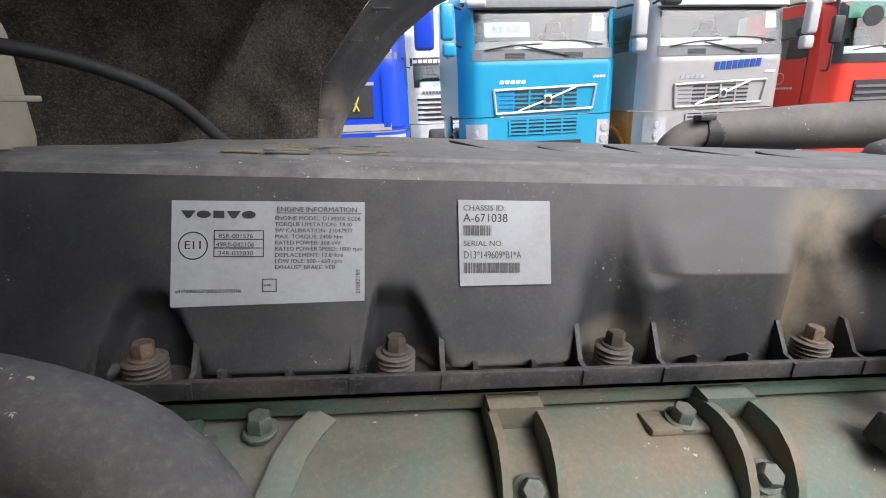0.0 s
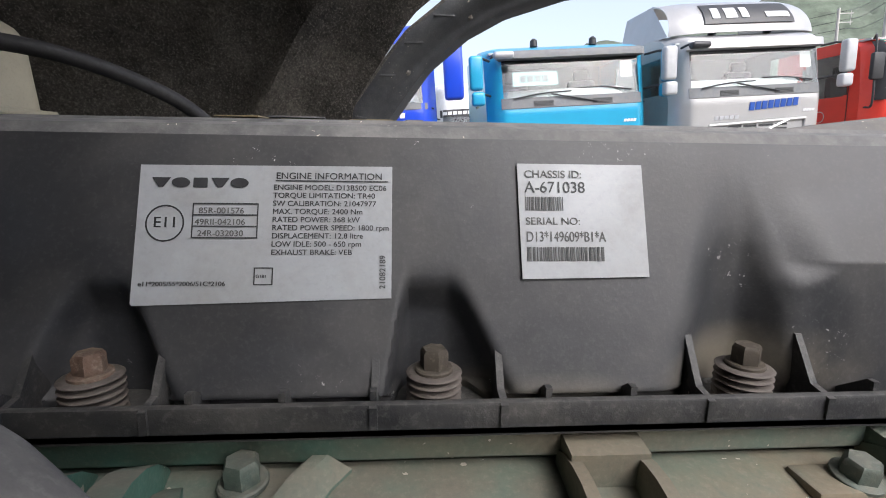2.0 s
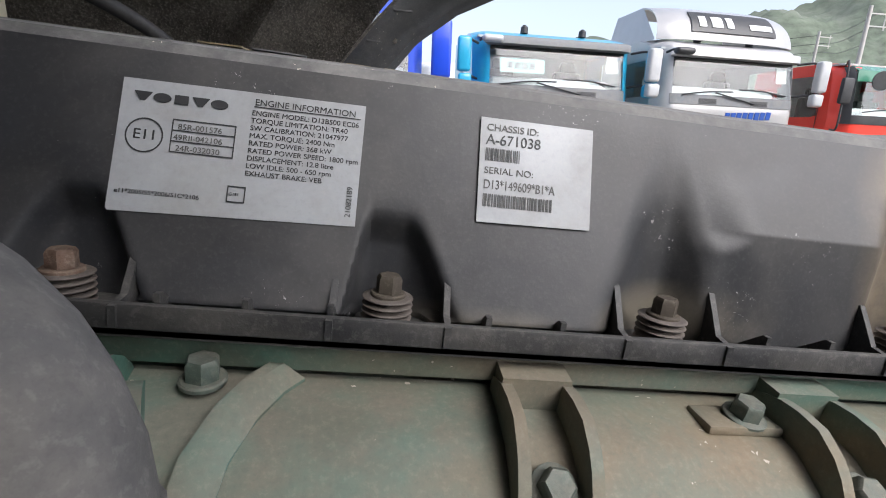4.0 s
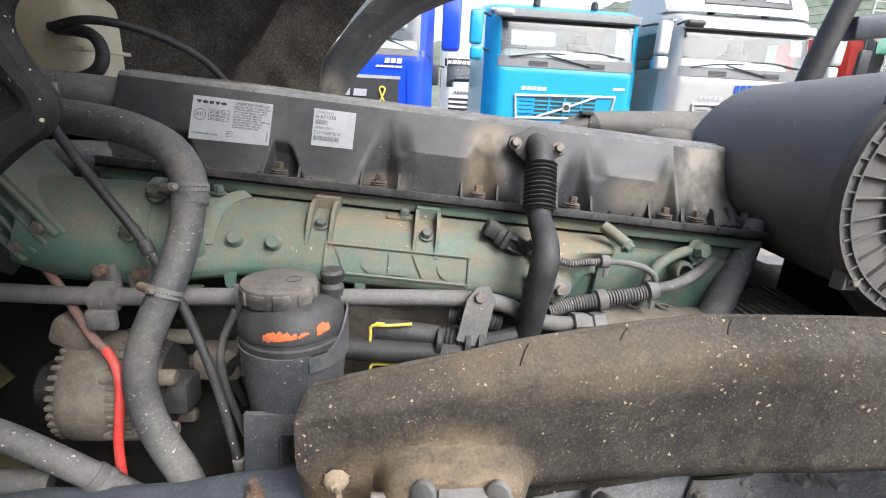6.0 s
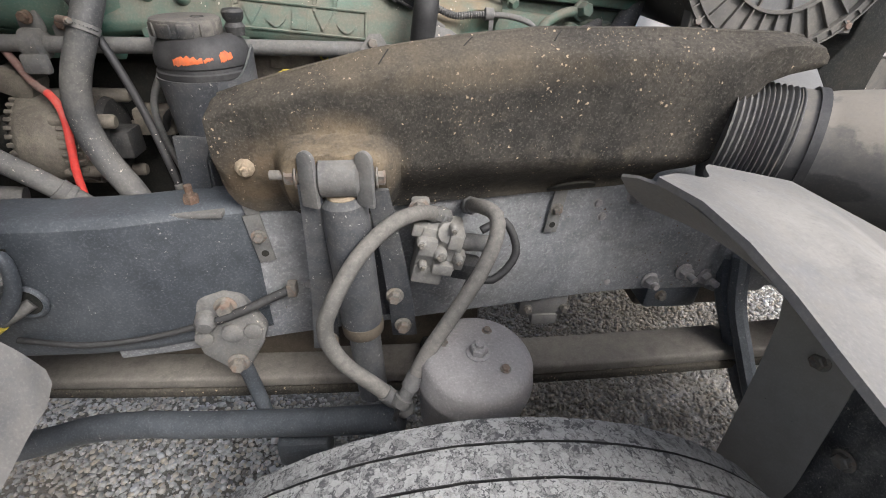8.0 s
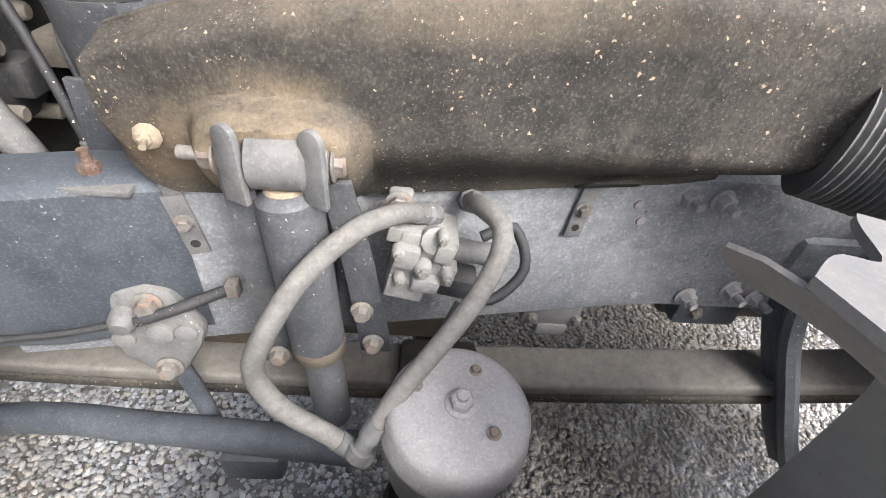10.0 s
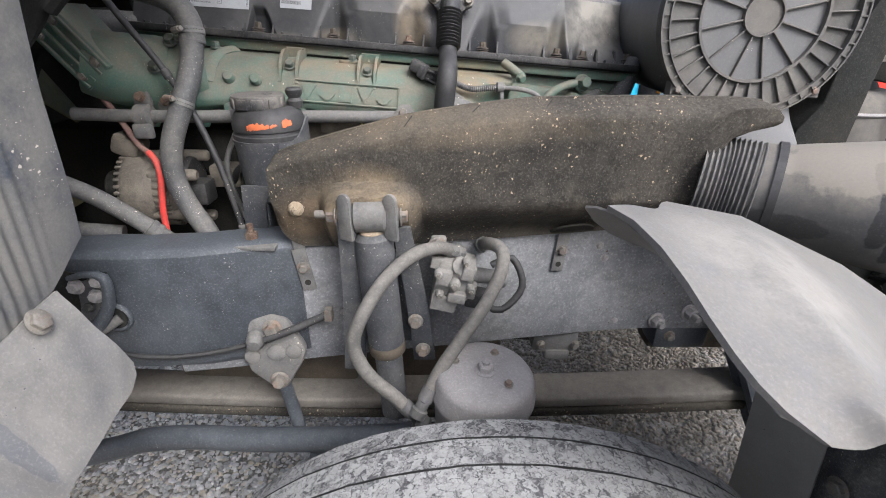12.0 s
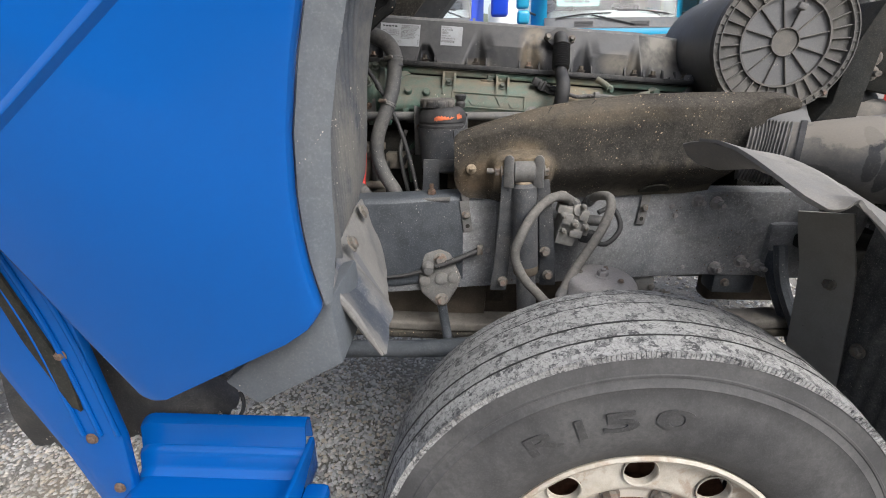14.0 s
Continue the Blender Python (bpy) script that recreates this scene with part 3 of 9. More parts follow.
# bolt pockets in the cover's face: place, back, then start, reach and drop of the flank on either side
POCKETS = ((-0.16, 0.4268, (0.006, 0.046, 0.024), (0.006, 0.05, 0.023)), (0.0, 0.4268, (0.012, 0.03, 0.026), (0.006, 0.05, 0.023)),
           (0.159, 0.436, (0.0, 0.058, 0.042), (0.006, 0.044, 0.032)), (0.322, 0.435, (0.0, 0.05, 0.038), (0.004, 0.058, 0.03)),
           (0.483, 0.435, (0.0, 0.054, 0.038), (0.006, 0.044, 0.03)), (0.645, 0.436, (0.0, 0.042, 0.042), (0.004, 0.034, 0.034)), (0.703, 0.437, (0.004, 0.026, 0.03), (0.004, 0.026, 0.03)))


def soft_max(a, b, k):
    h = max(k - abs(a - b), 0.0) / k
    return max(a, b) + h * h * k * 0.25


def cover_face_y(u, w):
    """Front of the rocker cover: a leaning face, cut by upright bell-shaped bolt pockets, with raised bosses above."""
    y = 0.4215 + 0.37 * (w - 0.0235)
    y += 0.011 * (1 - sm(-0.0225, -0.0165, w))
    y += 0.6 * max(0.0, u - 0.65 - 0.16 * (0.105 - w)) * sm(-0.05, 0.03, w)
    for c, wide in ((0.2545, 0.06), (0.577, 0.055)):
        # a proud facet above a crease, the wall below it nearly upright
        crease = 0.421
        proud = crease + (0.55 if w > 0.045 else 0.06) * (w - 0.045)
        reach = wide - 0.25 * (0.105 - max(w, 0.045)) + 0.012 * sm(0.045, 0.03, w)
        side = 1 - sm(reach - 0.006, reach + 0.028, abs(u - c))
        y += (proud - y) * side * sm(-0.034, -0.024, w)
    for b, back, left, right in POCKETS:
        d = u - b
        start, reach, drop = right if d > 0 else left
        if abs(d) < reach + 0.012:
            into = back - drop * sm(start, reach, abs(d)) - y
            # a rounded shoulder, then a steep step into the pocket
            y += soft_max(into, 0.0, 0.003 if b < 0.1 else 0.012) + (0.009 if b < 0.1 else 0.001) * sm(0.0, 0.009, into)
    return y


def rocker_cover():
    root = thing("rocker_cover", (0.66, 0.64, 1.5), "black plastic rocker cover, dusty and chalky, bolted on a green engine", "engine cover")
    s = Shape(ENG)
    U0, U1 = -0.262, 0.815

    def front(a, b):
        u = U0 + (U1 - U0) * a
        w = -0.036 + 0.141 * b
        return (u, cover_face_y(u, w), w)

    s.sheet(front, 760, 120)

    def top(a, b):
        u = U0 + (U1 - U0) * a
        y0 = cover_face_y(u, 0.105)
        rows = [(0, (y0, 0.105)), (0.1, (y0 + 0.004, 0.1105)), (0.2, (y0 + 0.014, 0.1125)), (0.35, (y0 + 0.035, 0.1135)), (0.37, (y0 + 0.038, 0.1165)), (0.9, (0.84, 0.106)), (0.96, (0.862, 0.1)), (1, (0.87, -0.036))]
        y = lerp_rows([(r[0], r[1][0]) for r in rows], b)
        w = lerp_rows([(r[0], r[1][1]) for r in rows], b)
        return (u, y, w - 0.012 * sm(0.05, -0.26, u) * sm(0.3, 0.8, b))

    deck = Shape(ENG).sheet(top, 120, 60)
    for u, d in ((U0, 1), (U1, -1)):
        n = 24
        ws = [-0.036 + 0.141 * k / n for k in range(n + 1)]
        rim = [(u, cover_face_y(u, w), w) for w in ws] + [top(0 if d > 0 else 1, k / 20) for k in range(1, 21)]
        s.add(rim, [tuple(range(len(rim)))])
    part("cover_shell", s, BLACK_PLASTIC, root)
    shell_top = part("cover_deck", deck, CHALKY_TOP, root, "chalky dusty top of the cover")

    def deck_w(y):
        y0 = cover_face_y(0.25, 0.105)
        return 0.1165 - 0.0105 * (y - y0 - 0.038) / (0.84 - y0 - 0.038)

    # raised wide shapes in the place of the maker's wordmark
    x, Y0, Y1 = 0.075, 0.6, 0.72
    for kind in "abcab":
        if kind == "a":
            poly = [(0.0, 1), (1.0, 1), (0.62, 0), (0.38, 0)]
        elif kind == "b":
            poly = [(0.5 + 0.5 * math.cos(2 * math.pi * k / 28), 0.5 + 0.5 * math.sin(2 * math.pi * k / 28)) for k in range(28)]
        else:
            poly = [(0.06, 0), (0.94, 0), (0.94, 1), (0.06, 1)]
        t = Shape(ENG)
        t.plate([(0.088 * px, (Y1 - Y0) * py) for px, py in poly], 0.0026, Matrix.Translation((x, Y0, deck_w(0.66) - 0.001)), 0.0008)
        part("raised_shape", t, CHALKY_TOP, shell_top)
        x += 0.099
    rnd = random.Random(3)
    for k in range(26):
        t = Shape(ENG)
        u, yy = -0.115 + 0.12 * rnd.random(), 0.49 + 0.12 * rnd.random()
        t.box((u, yy, deck_w(yy) + 0.0006), (0.006 + 0.03 * rnd.random(), 0.004 + 0.012 * rnd.random(), 0.0008), 0, Matrix.Rotation(0.4 * (rnd.random() - 0.5), 4, "Z"))
        part("sticker_scrap", t, STICKER if rnd.random() < 0.6 else CHALKY_TOP, shell_top)
    dome = Shape().lathe((1.085, 0.76, 1.575), (-0.05, 0, 1), [(0, 0.078), (0.05, 0.075), (0.064, 0.068), (0.072, 0.05), (0.075, 0.0)], 32)
    part("end_dome", dome, LID_PLASTIC, root, "low grey dome at the end of the cover")
    # flange ledge with its ribs
    s = Shape(ENG)
    s.box((0.276, 0.62, -0.0288), (1.1, 0.452, 0.0055), 0.001)
    s.box((0.276, 0.3965, -0.023), (1.1, 0.005, 0.0172), 0.0015)
    part("flange", s, BLACK_TRIM, root, "black plastic flange ledge with fine dirt")
    for k in range(26):
        u = -0.235 + 0.041 * k
        if min(abs(u - b) for b in BOLT_U) < 0.025:
            continue
        s = Shape(ENG)
        s.plate([(0, 0), (0.02, 0), (0.02, 0.004), (0.004, 0.0165), (0, 0.0165)], 0.003, frame_at((u, 0.3975, -0.0262), (0, 1, 0), (0, 0, 1)))
        part("rib", s, BLACK_TRIM, root)
    for b in BOLT_U + (0.815,):
        y0 = 0.412 if b < 0.8 else 0.45
        for d in (-0.03, 0.03):
            s = Shape(ENG)
            s.plate([(-0.0195, 0), (0.018, 0), (0.018, 0.036), (0.006, 0.034), (-0.008, 0.013), (-0.0195, 0.011)], 0.0035, frame_at((b + d, y0, -0.0262), (0, 1, 0), (0, 0, 1)))
            part("bolt_fin", s, BLACK_TRIM, root)
        s = Shape(ENG)
        s.bolt((b, y0, -0.0068), (0, 0, 1), 0.007, 0.0095)
        bolt = part("cover_bolt", s, RUSTY_BOLT if b in (-0.16, 0.322) else OILY_BROWN, root, "rust-brown hexagon bolt")
        s = Shape(ENG)
        s.lathe((b, y0, -0.0262), (0, 0, 1), [(0.0, 0.0125), (0.0008, 0.013)] + [(0.001 + 0.0004 * i, 0.0116 + 0.0021 * math.cos(2 * math.pi * i / 9)) for i in range(48)], 22)
        part("spring", s, SPRING_STEEL, bolt)
    return root


rocker_cover()


def label_frame(u0, w_top, tilt=0.0):
    """Placing for a label whose top left corner is at u0 on the cover's face."""
    p = Vector((u0, cover_face_y(u0, w_top) - 0.0012, w_top))
    q = Vector((u0, cover_face_y(u0, w_top - 0.06) - 0.0012, w_top - 0.06))
    return ENG @ frame_at(p, (1, 0, tilt), p - q)


def info_label():
    m = label_frame(-0.1445, 0.0895)
    W, H = 0.1235, 0.0695
    root = thing("engine_label", m.translation, "grey printed engine data label on the black rocker cover", "label")
    s = Shape(m)
    s.plate([(0, 0), (0, -H + 0.001), (0.001, -H), (W, -H + 0.003), (W, 0.0005)], 0.0006)
    part("label_film", s, LABEL_PAPER, root)
    up = Matrix.Translation((0, 0, 0.0008))
    # maker's wordmark as plain wide shapes
    s = Shape(m @ up)
    x = 0.006
    for kind in "abcab":
        w = 0.0088
        if kind == "a":
            s.plate([(x, -0.0065), (x + w, -0.0065), (x + w * 0.62, -0.0113), (x + w * 0.38, -0.0113)], 0.0004)
        elif kind == "b":
            s.plate([(x + w / 2 + w / 2 * math.cos(a * math.pi / 8), -0.0089 + 0.0025 * math.sin(a * math.pi / 8)) for a in range(16)], 0.0004)
        else:
            s.plate([(x + 0.001, -0.0065), (x + w - 0.001, -0.0065), (x + w - 0.001, -0.0113), (x + 0.001, -0.0113)], 0.0004)
        x += 0.0094
    part("wordmark", s, INK, root)
    lines = [("ENGINE INFORMATION", 0.0655, -0.0065, 0.0047), ("ENGINE MODEL: D13B500 EC06", 0.0645, -0.0122, 0.0038), ("TORQUE LIMITATION: TR40", 0.0645, -0.0163, 0.0038),
             ("SW CALIBRATION: 21047977", 0.0645, -0.0204, 0.0038), ("MAX. TORQUE: 2400 Nm", 0.0645, -0.0245, 0.0038), ("RATED POWER: 368 kW", 0.0645, -0.0286, 0.0038),
             ("RATED POWER SPEED: 1800 rpm", 0.0645, -0.0327, 0.0038), ("DISPLACEMENT: 12.8 litre", 0.0645, -0.0368, 0.0038), ("LOW IDLE: 500 - 650 rpm", 0.0645, -0.0409, 0.0038),
             ("EXHAUST BRAKE: VEB", 0.0645, -0.045, 0.0038), ("85R-001576", 0.029, -0.0244, 0.0042), ("49RII-042106", 0.0275, -0.0301, 0.0042), ("24R-032030", 0.029, -0.0358, 0.0042),
             ("e11*2005/55*2006/51C*2106", 0.003, -0.0602, 0.0032), ("E11", 0.0078, -0.0315, 0.0075), ("G181", 0.0578, -0.0563, 0.0022)]
    for text, lx, ly, size in lines:
        lettering(text, size, m @ up @ Matrix.Translation((lx, ly, 0)), INK if size != 0.0042 else GREY_INK, root, depth=0.0002, stretch=1.06)
    lettering("21082189", 0.0042, m @ up @ pose(0.1205, -0.062, 0, 0, 0, 90), INK, root, depth=0.0002)
    s = Shape(m @ up)
    ring = [((0.0135 + r * math.cos(a), -0.0295 + r * math.sin(a))) for r in (0.0092, 0.0084) for a in [2 * math.pi * k / 32 for k in range(32)]]
    s.add([(x, y, 0.0002) for x, y in ring], [(k, (k + 1) % 32, 32 + (k + 1) % 32, 32 + k) for k in range(32)])
    part("approval_ring", s, INK, root)

    def rule(x, y, w, h):
        part("ruled_line", Shape(m @ up).box((x, y, 0.0002), (w, h, 0.0003)), INK, root)

    for k in range(4):
        rule(0.042, -0.0195 - 0.0057 * k, 0.0315, 0.0005)
    for x in (0.0265, 0.0575):
        rule(x, -0.028, 0.0005, 0.0171)
    rule(0.0935, -0.0075, 0.056, 0.0004)
    for x, y, w, h in ((0.0615, -0.0515, 0.009, 0.0005), (0.0615, -0.0596, 0.009, 0.0005), (0.0572, -0.0555, 0.0005, 0.0085), (0.0658, -0.0555, 0.0005, 0.0085)):
        rule(x, y, w, h)


def chassis_label():
    m = label_frame(0.0437, 0.0925)
    W, H = 0.067, 0.0605
    root = thing("chassis_label", m.translation, "grey printed serial label with two bar codes on the rocker cover", "label")
    s = Shape(m)
    s.plate([(0, 0), (0.001, -H), (W, -H + 0.001), (W, 0.0)], 0.0006)
    part("label_film", s, LABEL_PAPER, root)
    up = Matrix.Translation((0, 0, 0.0008))
    for text, x, y, size, st in (("CHASSIS ID:", 0.0035, -0.0075, 0.0056, 1.05), ("A-671038", 0.0035, -0.0155, 0.0085, 0.95), ("SERIAL NO:", 0.0035, -0.0325, 0.0054, 1.05), ("D13*149609*B1*A", 0.0035, -0.0413, 0.0075, 0.72)):
        lettering(text, size, m @ up @ Matrix.Translation((x, y, 0)), INK if size > 0.008 else GREY_INK, root, depth=0.0002, stretch=st)
    rnd = random.Random(4)
    for x0, x1, y in ((0.004, 0.0235, -0.0215), (0.004, 0.044, -0.0478)):
        s = Shape(m @ up)
        x = x0
        while x < x1:
            w = rnd.choice((0.0003, 0.0005, 0.0008))
            s.box((x, y, 0.0002), (w, 0.0072, 0.0003))
            x += w + rnd.choice((0.0003, 0.0005, 0.0007))
        part("bar_code", s, GREY_INK, root)["kind"] = "stuff"


info_label()
chassis_label()


def head_strips():
    root = thing("cylinder_head", (0.5, 0.6, 1.45), "green painted cylinder head under the rocker cover", "cylinder head")
    s = Shape(ENG)
    s.box((0.276, 0.64, -0.0412), (1.098, 0.472, 0.0186), 0.003)
    part("upper_rail", s, GREEN_METAL, root)
    s = Shape(ENG)
    s.box((0.276, 0.645, -0.0528), (1.094, 0.46, 0.004))
    part("gasket", s, BLACK_RUBBER, root)
    s = Shape(ENG)
    s.box((0.276, 0.66, -0.122), (1.09, 0.47, 0.133), 0.004)
    part("head_block", s, GREEN_METAL, root)


head_strips()

MANIFOLD = [(-0.0555, 0.412), (-0.0575, 0.39), (-0.062, 0.366), (-0.073, 0.348), (-0.091, 0.333), (-0.109, 0.324), (-0.126, 0.317), (-0.14, 0.315), (-0.151, 0.32), (-0.159, 0.333), (-0.163, 0.355), (-0.164, 0.41)]


def manifold_point(u, b):
    """A point on the manifold: u along it, b from the joint (0) round the belly to below (1)."""
    k = b * (len(MANIFOLD) - 1)
    i = min(int(k), len(MANIFOLD) - 2)
    t = k - i
    w = MANIFOLD[i][0] * (1 - t) + MANIFOLD[i + 1][0] * t
    y = MANIFOLD[i][1] * (1 - t) + MANIFOLD[i + 1][1] * t
    fat = 0.35 * sm(0.02, -0.2, u)
    y -= fat * 0.12 * sm(-0.075, -0.14, w)
    w -= fat * 0.05 * sm(-0.09, -0.16, w)
    thin = sm(0.45, 0.55, u)
    y += thin * 0.1 * sm(-0.06, -0.12, w)
    w += thin * 0.03 * sm(-0.1, -0.18, w)
    return Vector((u, y, w))


def manifold_normal(u, b):
    du = manifold_point(u + 0.004, b) - manifold_point(u - 0.004, b)
    db = manifold_point(u, min(1, b + 0.01)) - manifold_point(u, max(0, b - 0.01))
    return du.cross(db).normalized() * -1


def intake_manifold():
    root = thing("intake_manifold", (0.5, 0.36, 1.4), "green cast intake manifold, dusty, with a raised nameplate", "engine manifold")
    s = Shape(ENG)
    s.sheet(lambda a, b: manifold_point(-0.27 + 0.82 * a, b), 120, 40)
    for u in (-0.27, 0.55):
        rim = [manifold_point(u, k / 30) for k in range(31)]
        s.add(rim, [tuple(range(31))])
    part("manifold_body", s, GREEN_METAL, root)
    # nameplate: a frame and five plain raised shapes
    u0, u1, b0, b1 = 0.094, 0.312, 0.385, 0.6

    def on(u, b, lift):
        return manifold_point(u, b) + lift * -manifold_normal(u, b) * -1

    sgn = -1 if manifold_normal(0.2, 0.45).y > 0 else 1

    def at(u, b, lift):
        return manifold_point(u, b) + manifold_normal(u, b) * sgn * lift

    s = Shape(ENG)
    for (ua, ba), (ub, bb) in (((u0, b0), (u1, b0)), ((u0, b1), (u1, b1)), ((u0, b0), (u0, b1)), ((u1, b0), (u1, b1))):
        s.tube([at(ua + (ub - ua) * k / 12, ba + (bb - ba) * k / 12, 0.002) for k in range(13)], 0.0024, 6, spline=False)
    plate = part("nameplate", s, GREEN_METAL, root, "raised green nameplate frame")
    x = u0 + 0.014
    for kind in "abcab":
        w = 0.033
        if kind == "a":
            rows = [(0.5 - 0.5 * (1 - k / 6), 0.5 + 0.5 * (1 - k / 6), k / 6) for k in range(7)]
        elif kind == "b":
            rows = [(0.5 - 0.5 * math.sin(math.pi * (0.04 + 0.92 * k / 8)), 0.5 + 0.5 * math.sin(math.pi * (0.04 + 0.92 * k / 8)), k / 8) for k in range(9)]
        else:
            rows = [(0.1, 0.9, k / 6) for k in range(7)]
        s = Shape(ENG)
        rings = [[at(x + w * l0, 0.415 + 0.155 * q, -0.001), at(x + w * l0, 0.415 + 0.155 * q, 0.0032), at(x + w * l1, 0.415 + 0.155 * q, 0.0032), at(x + w * l1, 0.415 + 0.155 * q, -0.001)] for l0, l1, q in rows]
        s.ring_stack(rings)
        part("raised_shape", s, GREEN_METAL, plate)
        x += 0.039
    # clamping webs with bolts
    for u in (0.082, 0.243):
        s = Shape(ENG)
        for d in (-0.017, 0.017):
            pts = [at(u + d, 0.02 + 0.4 * k / 10, 0.0) for k in range(11)]
            out = [at(u + d, 0.02 + 0.4 * k / 10, 0.018 * math.sin(math.pi * min(1, 0.12 + k / 10)) + 0.002) for k in range(11)]
            vs = [p + Vector((o, 0, 0)) for o in (-0.003, 0.003) for p in pts + out]
            n = 22
            fs = [(k, k + 1, 11 + k + 1, 11 + k) for k in range(10)]
            fs += [tuple(n + i for i in reversed(f)) for f in fs]
            fs += [(11 + k, 11 + k + 1, n + 11 + k + 1, n + 11 + k) for k in range(10)] + [(0, 11, n + 11, n), (10, n + 10, n + 21, 21)]
            s.add(vs, fs)
        top_pad = [[at(u + d, 0.02 + 0.07 * k / 6, h) for d, h in ((-0.019, 0.0), (-0.019, 0.019), (0.019, 0.019), (0.019, 0.0))] for k in range(7)]
        s.ring_stack(top_pad)
        web = part("web", s, GREEN_METAL, root)
        s = Shape(ENG)
        s.bolt(at(u, 0.27, 0.002), manifold_normal(u, 0.27) * sgn, 0.0085, 0.008)
        part("bolt", s, GREEN_BOLT, web, "greenish hexagon bolt")
    # curved end rim with its bolt
    rim = [(-0.054, 0.03), (-0.062, 0.08), (-0.07, 0.15), (-0.077, 0.24), (-0.08, 0.34), (-0.081, 0.46)]
    s = Shape(ENG)
    s.ring_stack([[at(u - 0.004, b, -0.002), at(u - 0.0045, b, 0.011 - 0.012 * b), at(u + 0.003, b, 0.011 - 0.012 * b), at(u + 0.014, b, 0.002), at(u + 0.014, b, -0.002)] for u, b in rim])
    end_rim = part("end_rim", s, GREEN_METAL, root)
    part("rim_bolt", Shape(ENG).bolt(at(-0.088, 0.07, 0.004), manifold_normal(-0.088, 0.07) * sgn, 0.0085, 0.011), GREEN_BOLT, end_rim)
    for u, b in ((-0.0375, 0.42), (0.0175, 0.42), (0.42, 0.3)):
        s = Shape(ENG)
        nn = manifold_normal(u, b) * sgn
        s.lathe(at(u, b, -0.004), nn, [(0, 0.013), (0.016, 0.0105), (0.0175, 0.009)], 18)
        part("boss", s, GREEN_METAL, root)
    tab = part("tab", Shape(ENG).box(at(0.2, 0.1, 0.001), (0.045, 0.022, 0.006), 0.002), GREEN_METAL, root)
    part("tab_bolt", Shape(ENG).bolt(at(0.205, 0.1, 0.004), manifold_normal(0.2, 0.1) * sgn, 0.0085, 0.009), GREEN_BOLT, tab)
    for u in (-0.05, 0.1, 0.14, 0.24, 0.275):
        s = Shape(ENG)
        s.plate([(0, 0), (0.018, 0), (0.016, -0.022), (0.009, -0.028), (0.003, -0.02)], 0.006, frame_at(manifold_point(u, 0.72) + Vector((0, 0.006, 0.004)), (1, 0, 0), (0, 0, 1)))
        part("lug", s, GREEN_METAL, root)
    return root


intake_manifold()


def engine_block():
    root = thing("engine_block", (0.5, 0.66, 0.75), "near-black engine block and sump in the frame, shade put into the colour", "engine")
    # block and sump carry the shade of the deep engine bay in their colour
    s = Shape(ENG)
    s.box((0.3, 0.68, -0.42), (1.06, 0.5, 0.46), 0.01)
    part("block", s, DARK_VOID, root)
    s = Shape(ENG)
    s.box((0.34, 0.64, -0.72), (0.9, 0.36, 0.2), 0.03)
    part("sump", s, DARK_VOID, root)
    s = Shape()
    s.box((0.46, 0.62, 0.72), (0.72, 0.5, 0.24), 0.03)
    part("oil_pan", s, OILY_BROWN, root, "brown oily pan under the engine")
    s = Shape().box((0.27, 0.3, 0.86), (0.5, 0.02, 0.13), 0.006)
    part("side_cover", s, OILY_BROWN, root, "dirty brown cover plate")
    # added near-black box that stands in for deep shade behind the alternator
    part("shade_backing", Shape().box((-0.02, 0.47, 1.08), (0.56, 0.14, 0.56), 0.03), DARK_VOID, root, "near-black box added for the shade behind the alternator")
    for k in range(7):
        s = Shape(ENG)
        s.box((0.02 + 0.1 * k, 0.425, -0.3 - 0.03 * (k % 3)), (0.045, 0.03, 0.16), 0.006)
        part("block_rib", s, OILY_BROWN if k % 2 else DARK_VOID, root)
    return root


engine_block()

# ---- things on and round the engine ----
def clamp(parent, p, axis, r, name="hose_clamp"):
    a = Vector(axis).normalized()
    s = Shape().lathe(Vector(p) - a * 0.0055, a, [(0, r), (0, r + 0.0012), (0.011, r + 0.0012), (0.011, r)], 28, cap=False)
    c = part(name, s, STEEL_DUSTY, parent, "steel worm-drive clamp")
    side = (Vector((-0.6, -1, 0.1)) - a * Vector((-0.6, -1, 0.1)).dot(a)).normalized()
    q = Vector(p) + side * (r + 0.005)
    s = Shape().tube([q - a.cross(side) * 0.011, q + a.cross(side) * 0.009], 0.0055, 10, spline=False)
    s.bolt(q + a.cross(side) * 0.009, a.cross(side), 0.0048, 0.005, False)
    part("clamp_screw", s, BOLT_STEEL, c)
    fwd = (Vector((0.5, -1, 0)) - a * Vector((0.5, -1, 0)).dot(a)).normalized()
    for k in range(9):
        turn = Matrix.Rotation(radians(-44 + 11 * k), 3, a)
        n_ = turn @ fwd
        part("band_slot", Shape().box(Vector(p) + n_ * (r + 0.0012), (0.0012, 0.001, 0.007), 0, frame_at((0, 0, 0), a.cross(n_), a).to_3x3().to_4x4()), BLACK_RUBBER, c)
    return c


